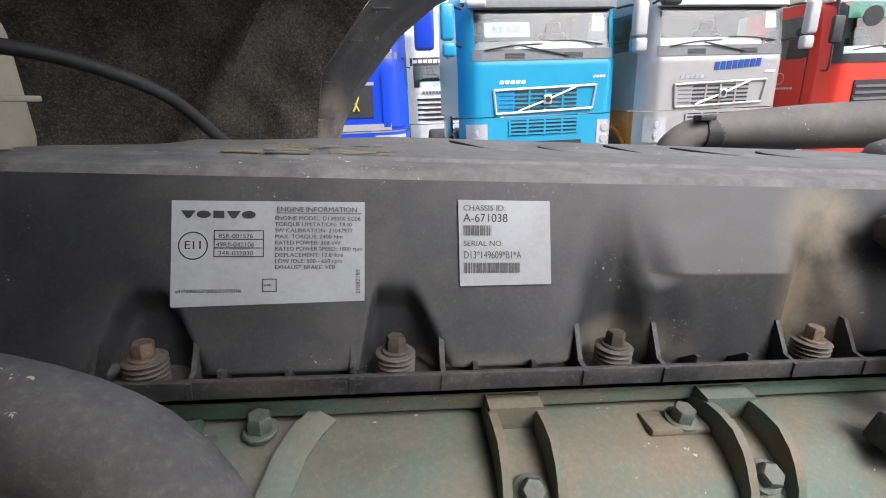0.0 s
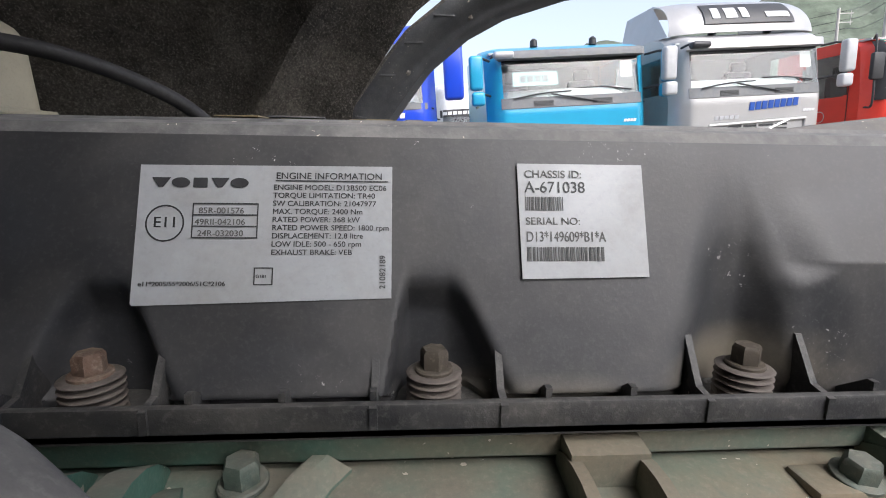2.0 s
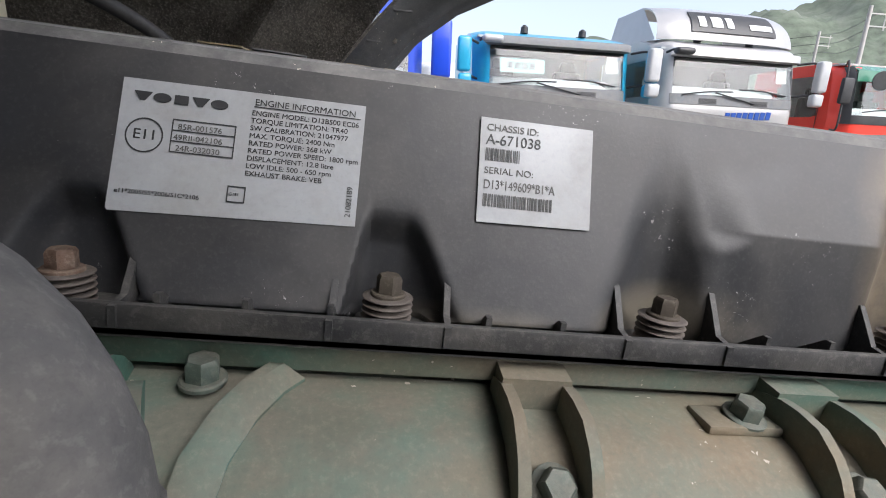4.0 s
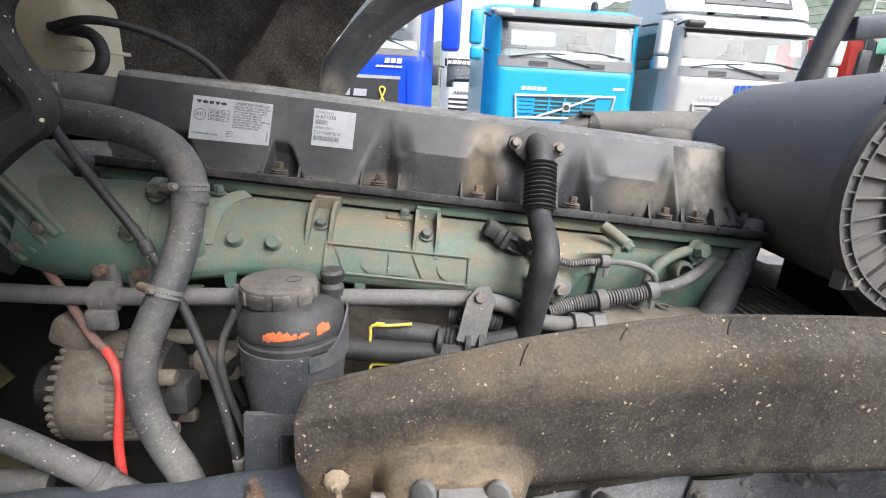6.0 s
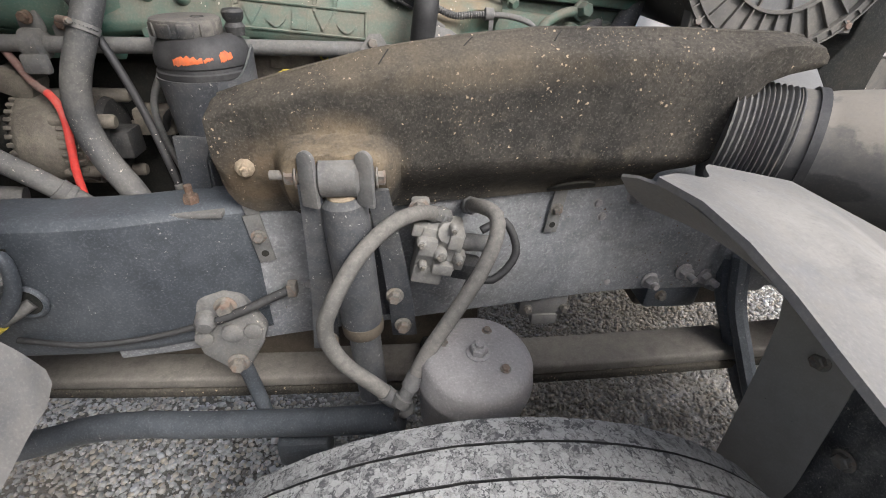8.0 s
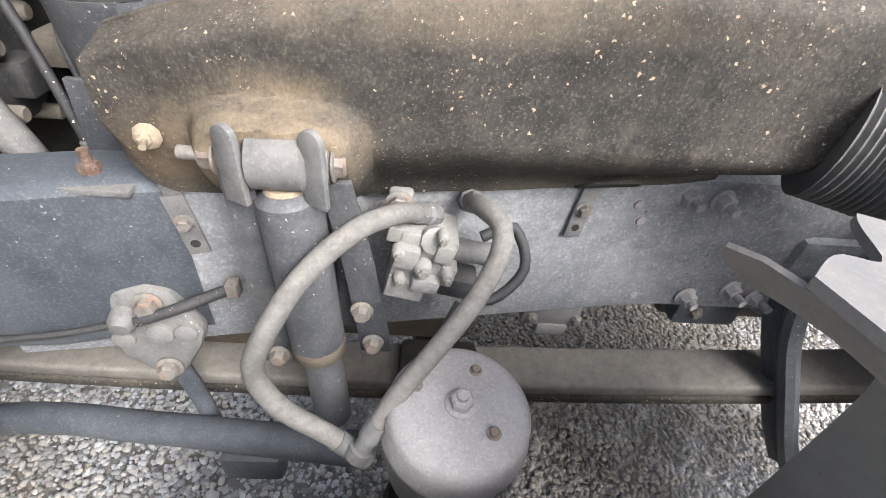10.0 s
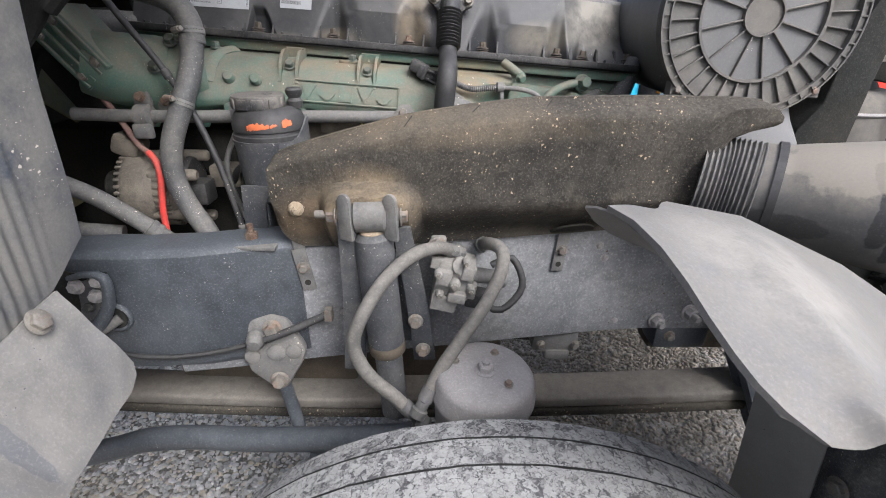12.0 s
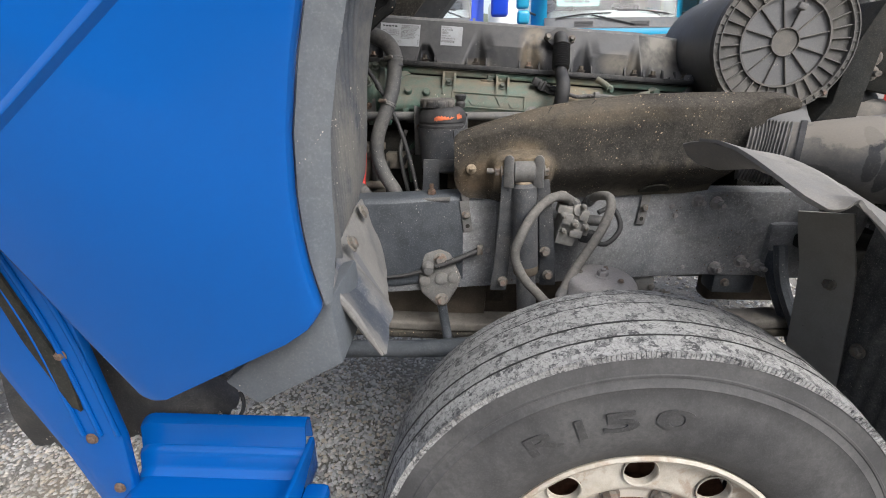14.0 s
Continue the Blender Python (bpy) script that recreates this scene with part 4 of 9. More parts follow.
def coolant_hose():
    root = thing("coolant_hose", (0.15, 0.22, 1.1), "thick grey coolant hose with steel clamps", "hose")
    up = [(-0.16, 0.31, 1.635), (-0.05, 0.3, 1.645), (0.04, 0.29, 1.642), (0.108, 0.284, 1.631), (0.157, 0.275, 1.61), (0.18, 0.266, 1.578), (0.184, 0.256, 1.542)]
    part("upper_hose", Shape().tube(up, 0.0222, 22), RUBBER_HOSE, root)
    low = [(0.183, 0.257, 1.552), (0.182, 0.245, 1.518), (0.178, 0.222, 1.48), (0.166, 0.198, 1.436), (0.146, 0.184, 1.385), (0.135, 0.179, 1.34), (0.138, 0.175, 1.295), (0.157, 0.166, 1.25), (0.187, 0.154, 1.205), (0.21, 0.15, 1.13)]
    part("lower_pipe", Shape().tube(low, [0.0205, 0.0203, 0.02] + [0.0195] * 7, 22), RUBBER_HOSE, root)
    clamp(root, (0.183, 0.261, 1.563), (-0.08, 0.25, 1), 0.0225)
    clamp(root, (0.168, 0.2, 1.443), (0.3, 0.5, 1), 0.0203)
    part("bead", Shape().lathe((0.184, 0.256, 1.542), (0.0, 0.3, 1), [(0, 0.021), (0.002, 0.0224), (0.005, 0.0224), (0.007, 0.021)], 24), RUBBER_HOSE, root)


coolant_hose()


def top_left_hose():
    root = thing("radiator_hose", (-0.1, 0.5, 1.55), "grey radiator hose with clamp at the front of the engine", "hose")
    part("hose", Shape().tube([(-0.35, 0.42, 1.66), (-0.2, 0.44, 1.668), (-0.08, 0.47, 1.668), (0.02, 0.5, 1.66)], 0.032, 20), RUBBER_HOSE, root)
    clamp(root, (-0.09, 0.467, 1.668), (1, 0.2, 0), 0.0325)
    part("hose_low", Shape().tube([(-0.4, 0.33, 1.55), (-0.2, 0.35, 1.57), (-0.06, 0.4, 1.575), (0.02, 0.45, 1.57)], 0.026, 18), RUBBER_HOSE, root)


top_left_hose()


def reservoir():
    C = Vector((0.319, 0.217, 1.198))
    root = thing("steering_reservoir", C, "black power steering reservoir with orange tape in a grey canister", "reservoir")
    s = Shape().lathe(C, (0, 0, 1), [(0.062, 0.052), (0.068, 0.06), (0.17, 0.068), (0.184, 0.071), (0.184, 0.0685), (0.17, 0.0655)], 36)
    part("canister", s, DAMPER_PAINT, root, "grey steel canister")
    s = Shape().lathe(C + Vector((0, 0, 0.172)), (0, 0, 1), [(0, 0.058), (0.006, 0.0665), (0.013, 0.0685), (0.02, 0.0685), (0.022, 0.066), (0.027, 0.0655), (0.029, 0.0678), (0.04, 0.0678), (0.043, 0.0662), (0.056, 0.062), (0.064, 0.054), (0.068, 0.047)], 40)
    part("upper_body", s, BLACK_RUBBER, root)
    s = Shape().lathe(C + Vector((-0.014, -0.004, 0.236)), (0, 0, 1), [(0, 0.042), (0.003, 0.046), (0.021, 0.0475), (0.0245, 0.0465), (0.026, 0.043), (0.0262, 0.0)], 40)
    cap = part("cap", s, CAP_PLASTIC, root, "black screw cap with a dusty top")
    for k in range(10):
        a = 2 * math.pi * k / 10
        p = C + Vector((-0.014 + 0.046 * math.cos(a), -0.004 + 0.046 * math.sin(a), 0.248))
        part("cap_grip", Shape().box(p, (0.005, 0.021, 0.019), 0.002, Matrix.Rotation(a, 4, "Z")), CAP_PLASTIC, cap)
    part("cap_logo", Shape().lathe(C + Vector((0.004, -0.004, 0.2622)), (0, 0, 1), [(0, 0.0095), (0.0006, 0.0095), (0.0006, 0.0085), (0, 0.0085)], 20, cap=False), BLACK_TRIM, cap)
    q = C + Vector((0.05, 0.012, 0.236))
    part("small_cap", Shape().lathe(q, (0, 0, 1), [(0, 0.013), (0.012, 0.015), (0.018, 0.011), (0.024, 0.015), (0.032, 0.016), (0.036, 0.013)], 18), BLACK_TRIM, root)

    def tape(a0, a1, z0, z1):
        def f(a, b):
            g = radians(a0 + (a1 - a0) * a)
            z = z0 + (z1 - z0) * b
            r = lerp_rows([(1.2, 0.0686), (1.212, 0.0686), (1.215, 0.067), (1.222, 0.0655), (1.23, 0.063)], z - 0.0)
            return (C.x + r * math.cos(g), C.y + r * math.sin(g), z + 0.2)
        return f

    def torn(a0, a1, lo, hi, seed):
        def g(a, b):
            jag = 0.003 * noise.noise((a * 9, seed, b * 2))
            z = lo + (hi - lo) * b * (0.7 + 0.5 * math.sin(math.pi * min(1, 0.15 + a))) + 0.004 * a + jag
            return tape(a0, a1, z, z)(a, 0.0)
        return g

    part("tape", Shape().sheet(torn(-106, -72, 1.204, 1.2135, 1.0), 26, 4, 0.0006), ORANGE, root, "torn orange tape strip")
    part("tape", Shape().sheet(torn(-71, -60, 1.208, 1.212, 3.0), 12, 3, 0.0006), ORANGE, root, "torn orange tape strip")
    part("tape", Shape().sheet(torn(-52, -36, 1.207, 1.218, 5.0), 12, 3, 0.0006), ORANGE, root, "torn orange tape strip")
    part("raised_flap", Shape().sheet(lambda a, b: (C.x + 0.0715 * math.cos(radians(85 * a - 62)), C.y + 0.0715 * math.sin(radians(85 * a - 62)), 1.36 + b * (0.022 + 0.036 * sm(0.25, 0.8, a))), 16, 4, 0.003), DAMPER_PAINT, root)
    s = Shape().plate([(0.262, 1.19), (0.306, 1.19), (0.31, 1.262), (0.317, 1.276), (0.345, 1.28), (0.36, 1.3), (0.268, 1.3)], 0.008, frame_at((0, 0.162, 0), (1, 0, 0), (0, 0, 1)), 0.0015)
    part("leg", s, DAMPER_PAINT, root)
    part("leg_flange", Shape().box((0.308, 0.18, 1.23), (0.005, 0.035, 0.08), 0.001), DAMPER_PAINT, root)
    s = Shape().box((0.3, 0.11, 1.205), (0.09, 0.07, 0.008), 0.002)
    foot = part("foot", s, STEEL_DUSTY, root)
    part("foot_bolt", Shape().bolt((0.293, 0.106, 1.209), (0, 0, 1), 0.012, 0.014, True, 0.016), RUSTY_BOLT, foot)


reservoir()


def steel_pipe():
    root = thing("cross_pipe", (0.25, 0.26, 1.35), "grey steel coolant pipe with brackets below the manifold", "pipe")
    part("pipe", Shape().tube([(-0.075, 0.248, 1.415), (0.06, 0.255, 1.41), (0.25, 0.272, 1.408), (0.5, 0.292, 1.405), (0.57, 0.292, 1.404), (0.607, 0.29, 1.4), (0.634, 0.296, 1.387), (0.658, 0.302, 1.37), (0.7, 0.304, 1.362), (0.766, 0.308, 1.36), (0.8, 0.315, 1.355)], 0.0125, 16), STEEL_DUSTY, root)
    s = Shape().plate([(-0.035, -0.06), (0.005, -0.075), (0.022, 0.0), (0.012, 0.018), (-0.006, 0.018), (-0.02, 0.0)], 0.005, frame_at((0.573, 0.272, 1.415), (1, 0.1, 0), (0, 0.2, 1)))
    b = part("bracket", s, STEEL_DUSTY, root)
    part("bolt", Shape().bolt((0.572, 0.271, 1.418), (0, -1, 0.2), 0.0085, 0.008), BOLT_STEEL, b)
    part("hex_nut", Shape().lathe((0.742, 0.306, 1.361), (1, 0.08, -0.03), [(-0.018, 0.017), (-0.016, 0.02), (0.006, 0.02), (0.008, 0.016), (0.013, 0.016), (0.015, 0.02), (0.034, 0.02), (0.036, 0.016)], 6), STEEL_DUSTY, root)
    s = Shape().plate([(-0.05, 0.028), (0.0, 0.016), (0.014, 0.006), (0.014, -0.008), (0.0, -0.016), (-0.05, -0.014)], 0.006, frame_at((0.703, 0.312, 1.42), (1, 0.1, 0), (0, 0.2, 1)), 0.001)
    b = part("lug_plate", s, STEEL_DUSTY, root)
    part("bolt", Shape().bolt((0.699, 0.304, 1.419), (0, -1, 0.2), 0.0085, 0.008), BOLT_STEEL, b)
    s = Shape().lathe((0.045, 0.253, 1.411), (1, 0, 0), [(0, 0.016), (0.003, 0.022), (0.028, 0.022), (0.031, 0.016)], 18)
    s.box((0.06, 0.262, 1.445), (0.034, 0.012, 0.04), 0.004)
    s.box((0.062, 0.235, 1.385), (0.04, 0.014, 0.03), 0.006)
    part("pipe_clip", s, STEEL_DUSTY, root)
    part("clip_bolt", Shape().bolt((0.06, 0.254, 1.448), (0, -1, 0.1), 0.008, 0.008), RUSTY_BOLT, root)
    s = Shape().box((0.1, 0.275, 1.435), (0.04, 0.006, 0.05), 0.006)
    t = part("tab", s, STEEL_DUSTY, root)
    part("tab_bolt", Shape().bolt((0.098, 0.271, 1.438), (0, -1, 0), 0.008, 0.006), RUSTY_BOLT, t)


steel_pipe()


def breather():
    root = thing("breather_pipe", (0.65, 0.25, 1.35), "black rubber breather pipe with bellows, flanged to the rocker cover", "pipe")
    m = frame_at((0.667, 0.424, 1.622), (1, 0, -0.075), (0, 0.35, 1))
    s = Shape().plate([(-0.048, -0.006), (-0.045, 0.01), (-0.025, 0.018), (-0.012, 0.03), (0.014, 0.03), (0.028, 0.018), (0.045, 0.008), (0.046, -0.01), (0.03, -0.018), (0.018, -0.03), (-0.018, -0.03), (-0.03, -0.02)], 0.01, m, 0.002)
    fl = part("flange", s, BLACK_TRIM, root)
    for x in (-0.036, 0.036):
        part("flange_bolt", Shape(m).bolt((x, -0.002, 0.01), (0, 0, 1), 0.008, 0.008), BOLT_STEEL, fl)
    part("elbow", Shape().tube([(0.667, 0.435, 1.625), (0.667, 0.405, 1.624), (0.667, 0.384, 1.615), (0.666, 0.372, 1.602), (0.665, 0.367, 1.592)], 0.0185, 20), BLACK_TRIM, root)
    part("bellows", Shape().tube([(0.665, 0.369, 1.598), (0.663, 0.351, 1.566), (0.661, 0.334, 1.534)], 0.0225, 24, 0.0008, 0.003, 0.0068), BLACK_RUBBER, root)
    part("lower_hose", Shape().tube([(0.661, 0.336, 1.538), (0.661, 0.322, 1.521), (0.661, 0.29, 1.508), (0.66, 0.266, 1.49), (0.657, 0.26, 1.465), (0.653, 0.263, 1.43), (0.65, 0.268, 1.39), (0.646, 0.271, 1.357), (0.63, 0.27, 1.338), (0.595, 0.265, 1.331), (0.54, 0.261, 1.331), (0.45, 0.262, 1.331), (0.36, 0.268, 1.332)], [0.018, 0.0178, 0.0185, 0.0195, 0.02, 0.02, 0.0195, 0.0185, 0.0175, 0.017, 0.0165, 0.0165, 0.0165], 20), BLACK_RUBBER, root)
    return root


breather()


def dipstick():
    root = thing("dipstick_tube", (0.25, 0.15, 1.2), "thin dark dipstick tube tied to the coolant hose", "tube")
    part("tube", Shape().tube([(-0.05, 0.28, 1.73), (0.02, 0.25, 1.66), (0.08, 0.232, 1.58), (0.135, 0.226, 1.5), (0.18, 0.213, 1.42), (0.215, 0.198, 1.33), (0.238, 0.185, 1.24), (0.248, 0.18, 1.19)], 0.0062, 12), BLACK_RUBBER, root)
    part("collar", Shape().lathe((0.135, 0.226, 1.5), (0.45, -0.13, -0.8), [(0, 0.007), (0.002, 0.0085), (0.016, 0.0085), (0.018, 0.007)], 14), BLACK_TRIM, root, "black tie collar")
    part("end_ferrule", Shape().lathe((0.246, 0.181, 1.21), (0.1, -0.05, -1), [(0, 0.007), (0.002, 0.009), (0.02, 0.009), (0.022, 0.007)], 14), STEEL_DUSTY, root, "dusty steel ferrule")


dipstick()


def alternator():
    C = Vector((0.036, 0.285, 1.252))
    root = thing("alternator", C - Vector((0, 0, 0.1)), "grimy brown cast alloy alternator with cooling slots", "alternator")
    ax = Vector((1, 0.12, -0.05)).normalized()
    s = Shape().lathe(C - ax * 0.065, ax, [(0, 0.045), (0.004, 0.062), (0.016, 0.076), (0.024, 0.08), (0.07, 0.081), (0.076, 0.077), (0.1, 0.077), (0.118, 0.07), (0.126, 0.055), (0.128, 0.0)], 40)
    part("casing", s, BROWN_ALLOY, root)
    u = ax.orthogonal().normalized()
    v = ax.cross(u)
    for d0, long_, r0 in ((-0.048, 0.024, 0.071), (0.03, 0.03, 0.076)):
        for k in range(34):
            a = 2 * math.pi * k / 34
            p = C + ax * d0 + (u * math.cos(a) + v * math.sin(a)) * r0
            part("cooling_fin", Shape().box(p, (long_, 0.0075, 0.011), 0.002, frame_at((0, 0, 0), ax, (u * -math.sin(a) + v * math.cos(a))).to_3x3().to_4x4()), BROWN_ALLOY, root)
    for k in range(5):
        a = 2 * math.pi * k / 5 + 0.4
        p = C + ax * 0.066 + (u * math.cos(a) + v * math.sin(a)) * 0.072
        part("end_lug", Shape().lathe(p, ax, [(-0.06, 0.012), (0.03, 0.012), (0.034, 0.009)], 12), BROWN_ALLOY, root)
    part("rear_plate", Shape().lathe(C + ax * 0.064, ax, [(0, 0.07), (0.012, 0.066), (0.016, 0.05), (0.016, 0.0)], 32), BLACK_TRIM, root, "dark slotted end plate")
    part("pulley", Shape().lathe(C - ax * 0.1, ax, [(0, 0.03), (0.005, 0.035), (0.03, 0.035), (0.035, 0.02)], 24), DARK_VOID, root)
    part("mounting_ear", Shape().box(C + Vector((-0.035, -0.01, 0.095)), (0.06, 0.05, 0.045), 0.012, Matrix.Rotation(0.4, 4, "Y")), BROWN_ALLOY, root)
    part("terminal_block", Shape().box(C + ax * 0.09 + Vector((0, -0.02, 0)), (0.05, 0.05, 0.05), 0.006), BLACK_TRIM, root)
    return root


alternator()


def red_cable():
    root = thing("battery_cable", (0.09, 0.16, 1.15), "bright red battery cable, dull and dusty at its upper end", "cable")
    part("upper_run", Shape().tube([(-0.06, 0.29, 1.49), (-0.044, 0.28, 1.464), (0.001, 0.26, 1.411), (0.04, 0.24, 1.358), (0.07, 0.224, 1.342)], 0.006, 10), DULL_RED, root, "cable end grey-pink with dust")
    part("lower_run", Shape().tube([(0.066, 0.226, 1.344), (0.086, 0.21, 1.33), (0.094, 0.199, 1.305), (0.091, 0.19, 1.26), (0.089, 0.183, 1.22), (0.096, 0.168, 1.13)], 0.0062, 12), RED_CABLE_MAT, root)
    return root


red_cable()


def intake_elbow():
    root = thing("intake_elbow", (0.0, 0.27, 1.4), "green cast intake elbow with a finned alloy box", "engine intake")
    s = Shape().tube([(0.148, 0.365, 1.472), (0.11, 0.348, 1.474), (0.06, 0.325, 1.482), (0.0, 0.3, 1.495), (-0.04, 0.285, 1.51)], [0.066, 0.073, 0.075, 0.069, 0.063], 28)
    part("elbow", s, GREEN_METAL, root)
    for x in (0.118, 0.085):
        s = Shape().lathe((x, 0.345, 1.477), (1, 0.2, -0.1), [(0, 0.07), (0.0, 0.082), (0.014, 0.082), (0.014, 0.07)], 32, cap=False)
        part("elbow_flange", s, GREEN_METAL, root)
    for p in ((0.12, 0.3, 1.545), (0.145, 0.292, 1.552), (0.1, 0.262, 1.5)):
        part("flange_bolt", Shape().bolt(p, (0.1, -0.7, 0.7), 0.0105, 0.01), GREEN_BOLT, root)
    rot = Matrix.Rotation(radians(-38), 4, "Y")
    s = Shape().box((-0.035, 0.285, 1.535), (0.075, 0.1, 0.135), 0.004, rot)
    box_ = part("heater_box", s, GREEN_METAL, root, "finned grey-green alloy box")
    for k in range(4):
        off = rot @ Vector((-0.028 + 0.019 * k, -0.052, 0))
        part("fin", Shape().box(Vector((-0.035, 0.285, 1.535)) + off, (0.006, 0.008, 0.13), 0.002, rot), GREEN_METAL, box_)
    for dx, dz in ((-0.02, -0.045), (0.02, -0.045), (-0.02, 0.045), (0.02, 0.045)):
        off = rot @ Vector((dx, -0.054, dz))
        part("box_screw", Shape().bolt(Vector((-0.035, 0.285, 1.535)) + off, (0, -1, 0), 0.0075, 0.005), BOLT_STEEL, box_)
    for x in (0.045, 0.1, 0.15):
        part("drain_lug", Shape().lathe((x, 0.31, 1.405), (0, -0.15, -1), [(0, 0.014), (0.02, 0.011), (0.026, 0.008)], 12), GREEN_METAL, root)
    return root


intake_elbow()


def ecu_plugs():
    root = thing("control_unit", (0.52, 0.36, 1.3), "dusty engine control unit with yellow-clipped black plugs", "control unit")
    part("unit_body", Shape(ENG).box((0.22, 0.395, -0.27), (0.3, 0.03, 0.17), 0.006), BROWN_ALLOY, root)
    for z, x0 in ((1.354, 0.43), (1.29, 0.43)):
        part("plug", Shape().tube([(x0 - 0.006, 0.285, z), (x0 + 0.03, 0.28, z), (x0 + 0.085, 0.276, z - 0.004)], [0.0165, 0.018, 0.0165], 14), BLACK_TRIM, root)
        part("boot", Shape().tube([(x0 + 0.08, 0.276, z - 0.004), (x0 + 0.12, 0.27, z - 0.006), (x0 + 0.15, 0.268, z - 0.008)], 0.0145, 16, 0.0008, 0.0016, 0.006), BLACK_RUBBER, root)
        part("tail", Shape().tube([(x0 + 0.15, 0.268, z - 0.008), (x0 + 0.19, 0.27, z), (x0 + 0.23, 0.29, z + 0.012)], 0.014, 14), BLACK_RUBBER, root)
        cl = Shape().tube([(x0 + 0.008, 0.262, z - 0.02), (x0 - 0.013, 0.262, z - 0.019), (x0 - 0.0145, 0.262, z + 0.004), (x0 - 0.012, 0.262, z + 0.018), (x0 + 0.012, 0.262, z + 0.019), (x0 + 0.045, 0.266, z + 0.02)], 0.0024, 8, 0.004)
        cl.box((x0 - 0.001, 0.262, z + 0.021), (0.014, 0.005, 0.005), 0.0015)
        part("yellow_clip", cl, YELLOW, root, "yellow locking clip")
    part("dusty_label", Shape(ENG).box((0.21, 0.376, -0.185), (0.15, 0.008, 0.05), 0.003), BROWN_ALLOY, root)
    part("ring_label", Shape(ENG).lathe((0.235, 0.371, -0.18), (0, -1, 0.1), [(0, 0.009), (0.001, 0.009), (0.001, 0.0055), (0, 0.0055)], 20, cap=False), YELLOW, root, "yellow ring mark")
    for z, x in ((1.35, 0.512), (1.346, 0.553), (1.346, 0.572), (1.286, 0.52)):
        part("collar", Shape().lathe((x, 0.262, z), (1, -0.1, -0.06), [(0, 0.017), (0.001, 0.0195), (0.008, 0.0195), (0.009, 0.017)], 18), BLACK_TRIM, root)
    for z in (1.26, 1.225):
        part("lower_plug", Shape().tube([(0.43, 0.27, z), (0.5, 0.262, z - 0.004), (0.56, 0.256, z - 0.012)], [0.019, 0.02, 0.016], 14), BLACK_RUBBER, root)
    part("stack_bellows", Shape().tube([(0.53, 0.3, 1.374), (0.58, 0.296, 1.37), (0.61, 0.294, 1.362)], 0.014, 14, 0.002, 0.0012, 0.006), BLACK_RUBBER, root)
    return root


ecu_plugs()


def wiring():
    root = thing("sensor_wire", (0.75, 0.34, 1.4), "grey corrugated sensor wire with a black plug", "wire")
    part("plug", Shape(ENG).box((0.372, 0.345, -0.065), (0.05, 0.028, 0.024), 0.004, Matrix.Rotation(radians(18), 4, "Y")), BLACK_TRIM, root)
    part("plug_latch", Shape(ENG).box((0.392, 0.332, -0.064), (0.022, 0.012, 0.014), 0.002, Matrix.Rotation(radians(18), 4, "Y")), BLACK_TRIM, root)
    tip = Matrix.Rotation(radians(22), 4, "Y")
    part("plug_socket", Shape(ENG).box((0.348, 0.35, -0.052), (0.034, 0.03, 0.024), 0.004, tip), BLACK_TRIM, root)
    part("plug_band", Shape(ENG).box((0.363, 0.343, -0.06), (0.008, 0.036, 0.03), 0.002, tip), BLACK_RUBBER, root)
    for dw in (-0.009, 0.009):
        part("plug_rail", Shape(ENG).box((0.378, 0.329, -0.067 + dw), (0.026, 0.006, 0.004), 0.001, tip), BLACK_RUBBER, root)
    part("plug_tail", Shape(ENG).lathe((0.39, 0.343, -0.07), (0.9, -0.15, -0.35), [(0, 0.012), (0.014, 0.011), (0.02, 0.0085)], 14), BLACK_RUBBER, root)
    part("lead", Shape(ENG).tube([(0.392, 0.342, -0.07), (0.41, 0.335, -0.08), (0.425, 0.325, -0.098), (0.445, 0.322, -0.108)], 0.0078, 12), RUBBER_HOSE, root)
    part("sheath", Shape().tube([(0.65, 0.335, 1.485), (0.68, 0.322, 1.468), (0.71, 0.318, 1.458), (0.74, 0.322, 1.459), (0.77, 0.326, 1.46)], 0.0058, 12, 0.0015, 0.0009, 0.0042), RUBBER_HOSE, root)
    part("wire_run", Shape().tube([(0.77, 0.326, 1.46), (0.81, 0.33, 1.457), (0.845, 0.332, 1.447), (0.862, 0.334, 1.43), (0.862, 0.337, 1.412)], 0.005, 10), STEEL_DUSTY, root)
    part("loom", Shape().tube([(0.69, 0.325, 1.372), (0.73, 0.337, 1.38), (0.78, 0.335, 1.392), (0.83, 0.335, 1.402), (0.87, 0.338, 1.41)], 0.0125, 16, 0.0015, 0.001, 0.0048), RUBBER_HOSE, root, "corrugated loom")
    part("loom_tail", Shape().tube([(0.86, 0.337, 1.41), (0.91, 0.35, 1.417), (0.96, 0.38, 1.428), (1.0, 0.41, 1.44)], 0.0095, 12), RUBBER_HOSE, root)
    for p, d, r in (((0.78, 0.335, 1.392), (0.9, 0, 0.2), 0.0145), ((0.86, 0.337, 1.41), (0.9, 0.05, 0.2), 0.0145), ((0.77, 0.326, 1.46), (1, 0.1, -0.05), 0.008)):
        d = Vector(d).normalized()
        tie = part("tie", Shape().lathe(Vector(p) - d * 0.008, d, [(0, r), (0.001, r + 0.0025), (0.015, r + 0.0025), (0.016, r)], 16), STEEL_DUSTY, root)
        part("tie_tail", Shape().box(Vector(p) + Vector((0.004, -0.004, -r - 0.008)), (0.008, 0.004, 0.018), 0.001), STEEL_DUSTY, tie)


wiring()


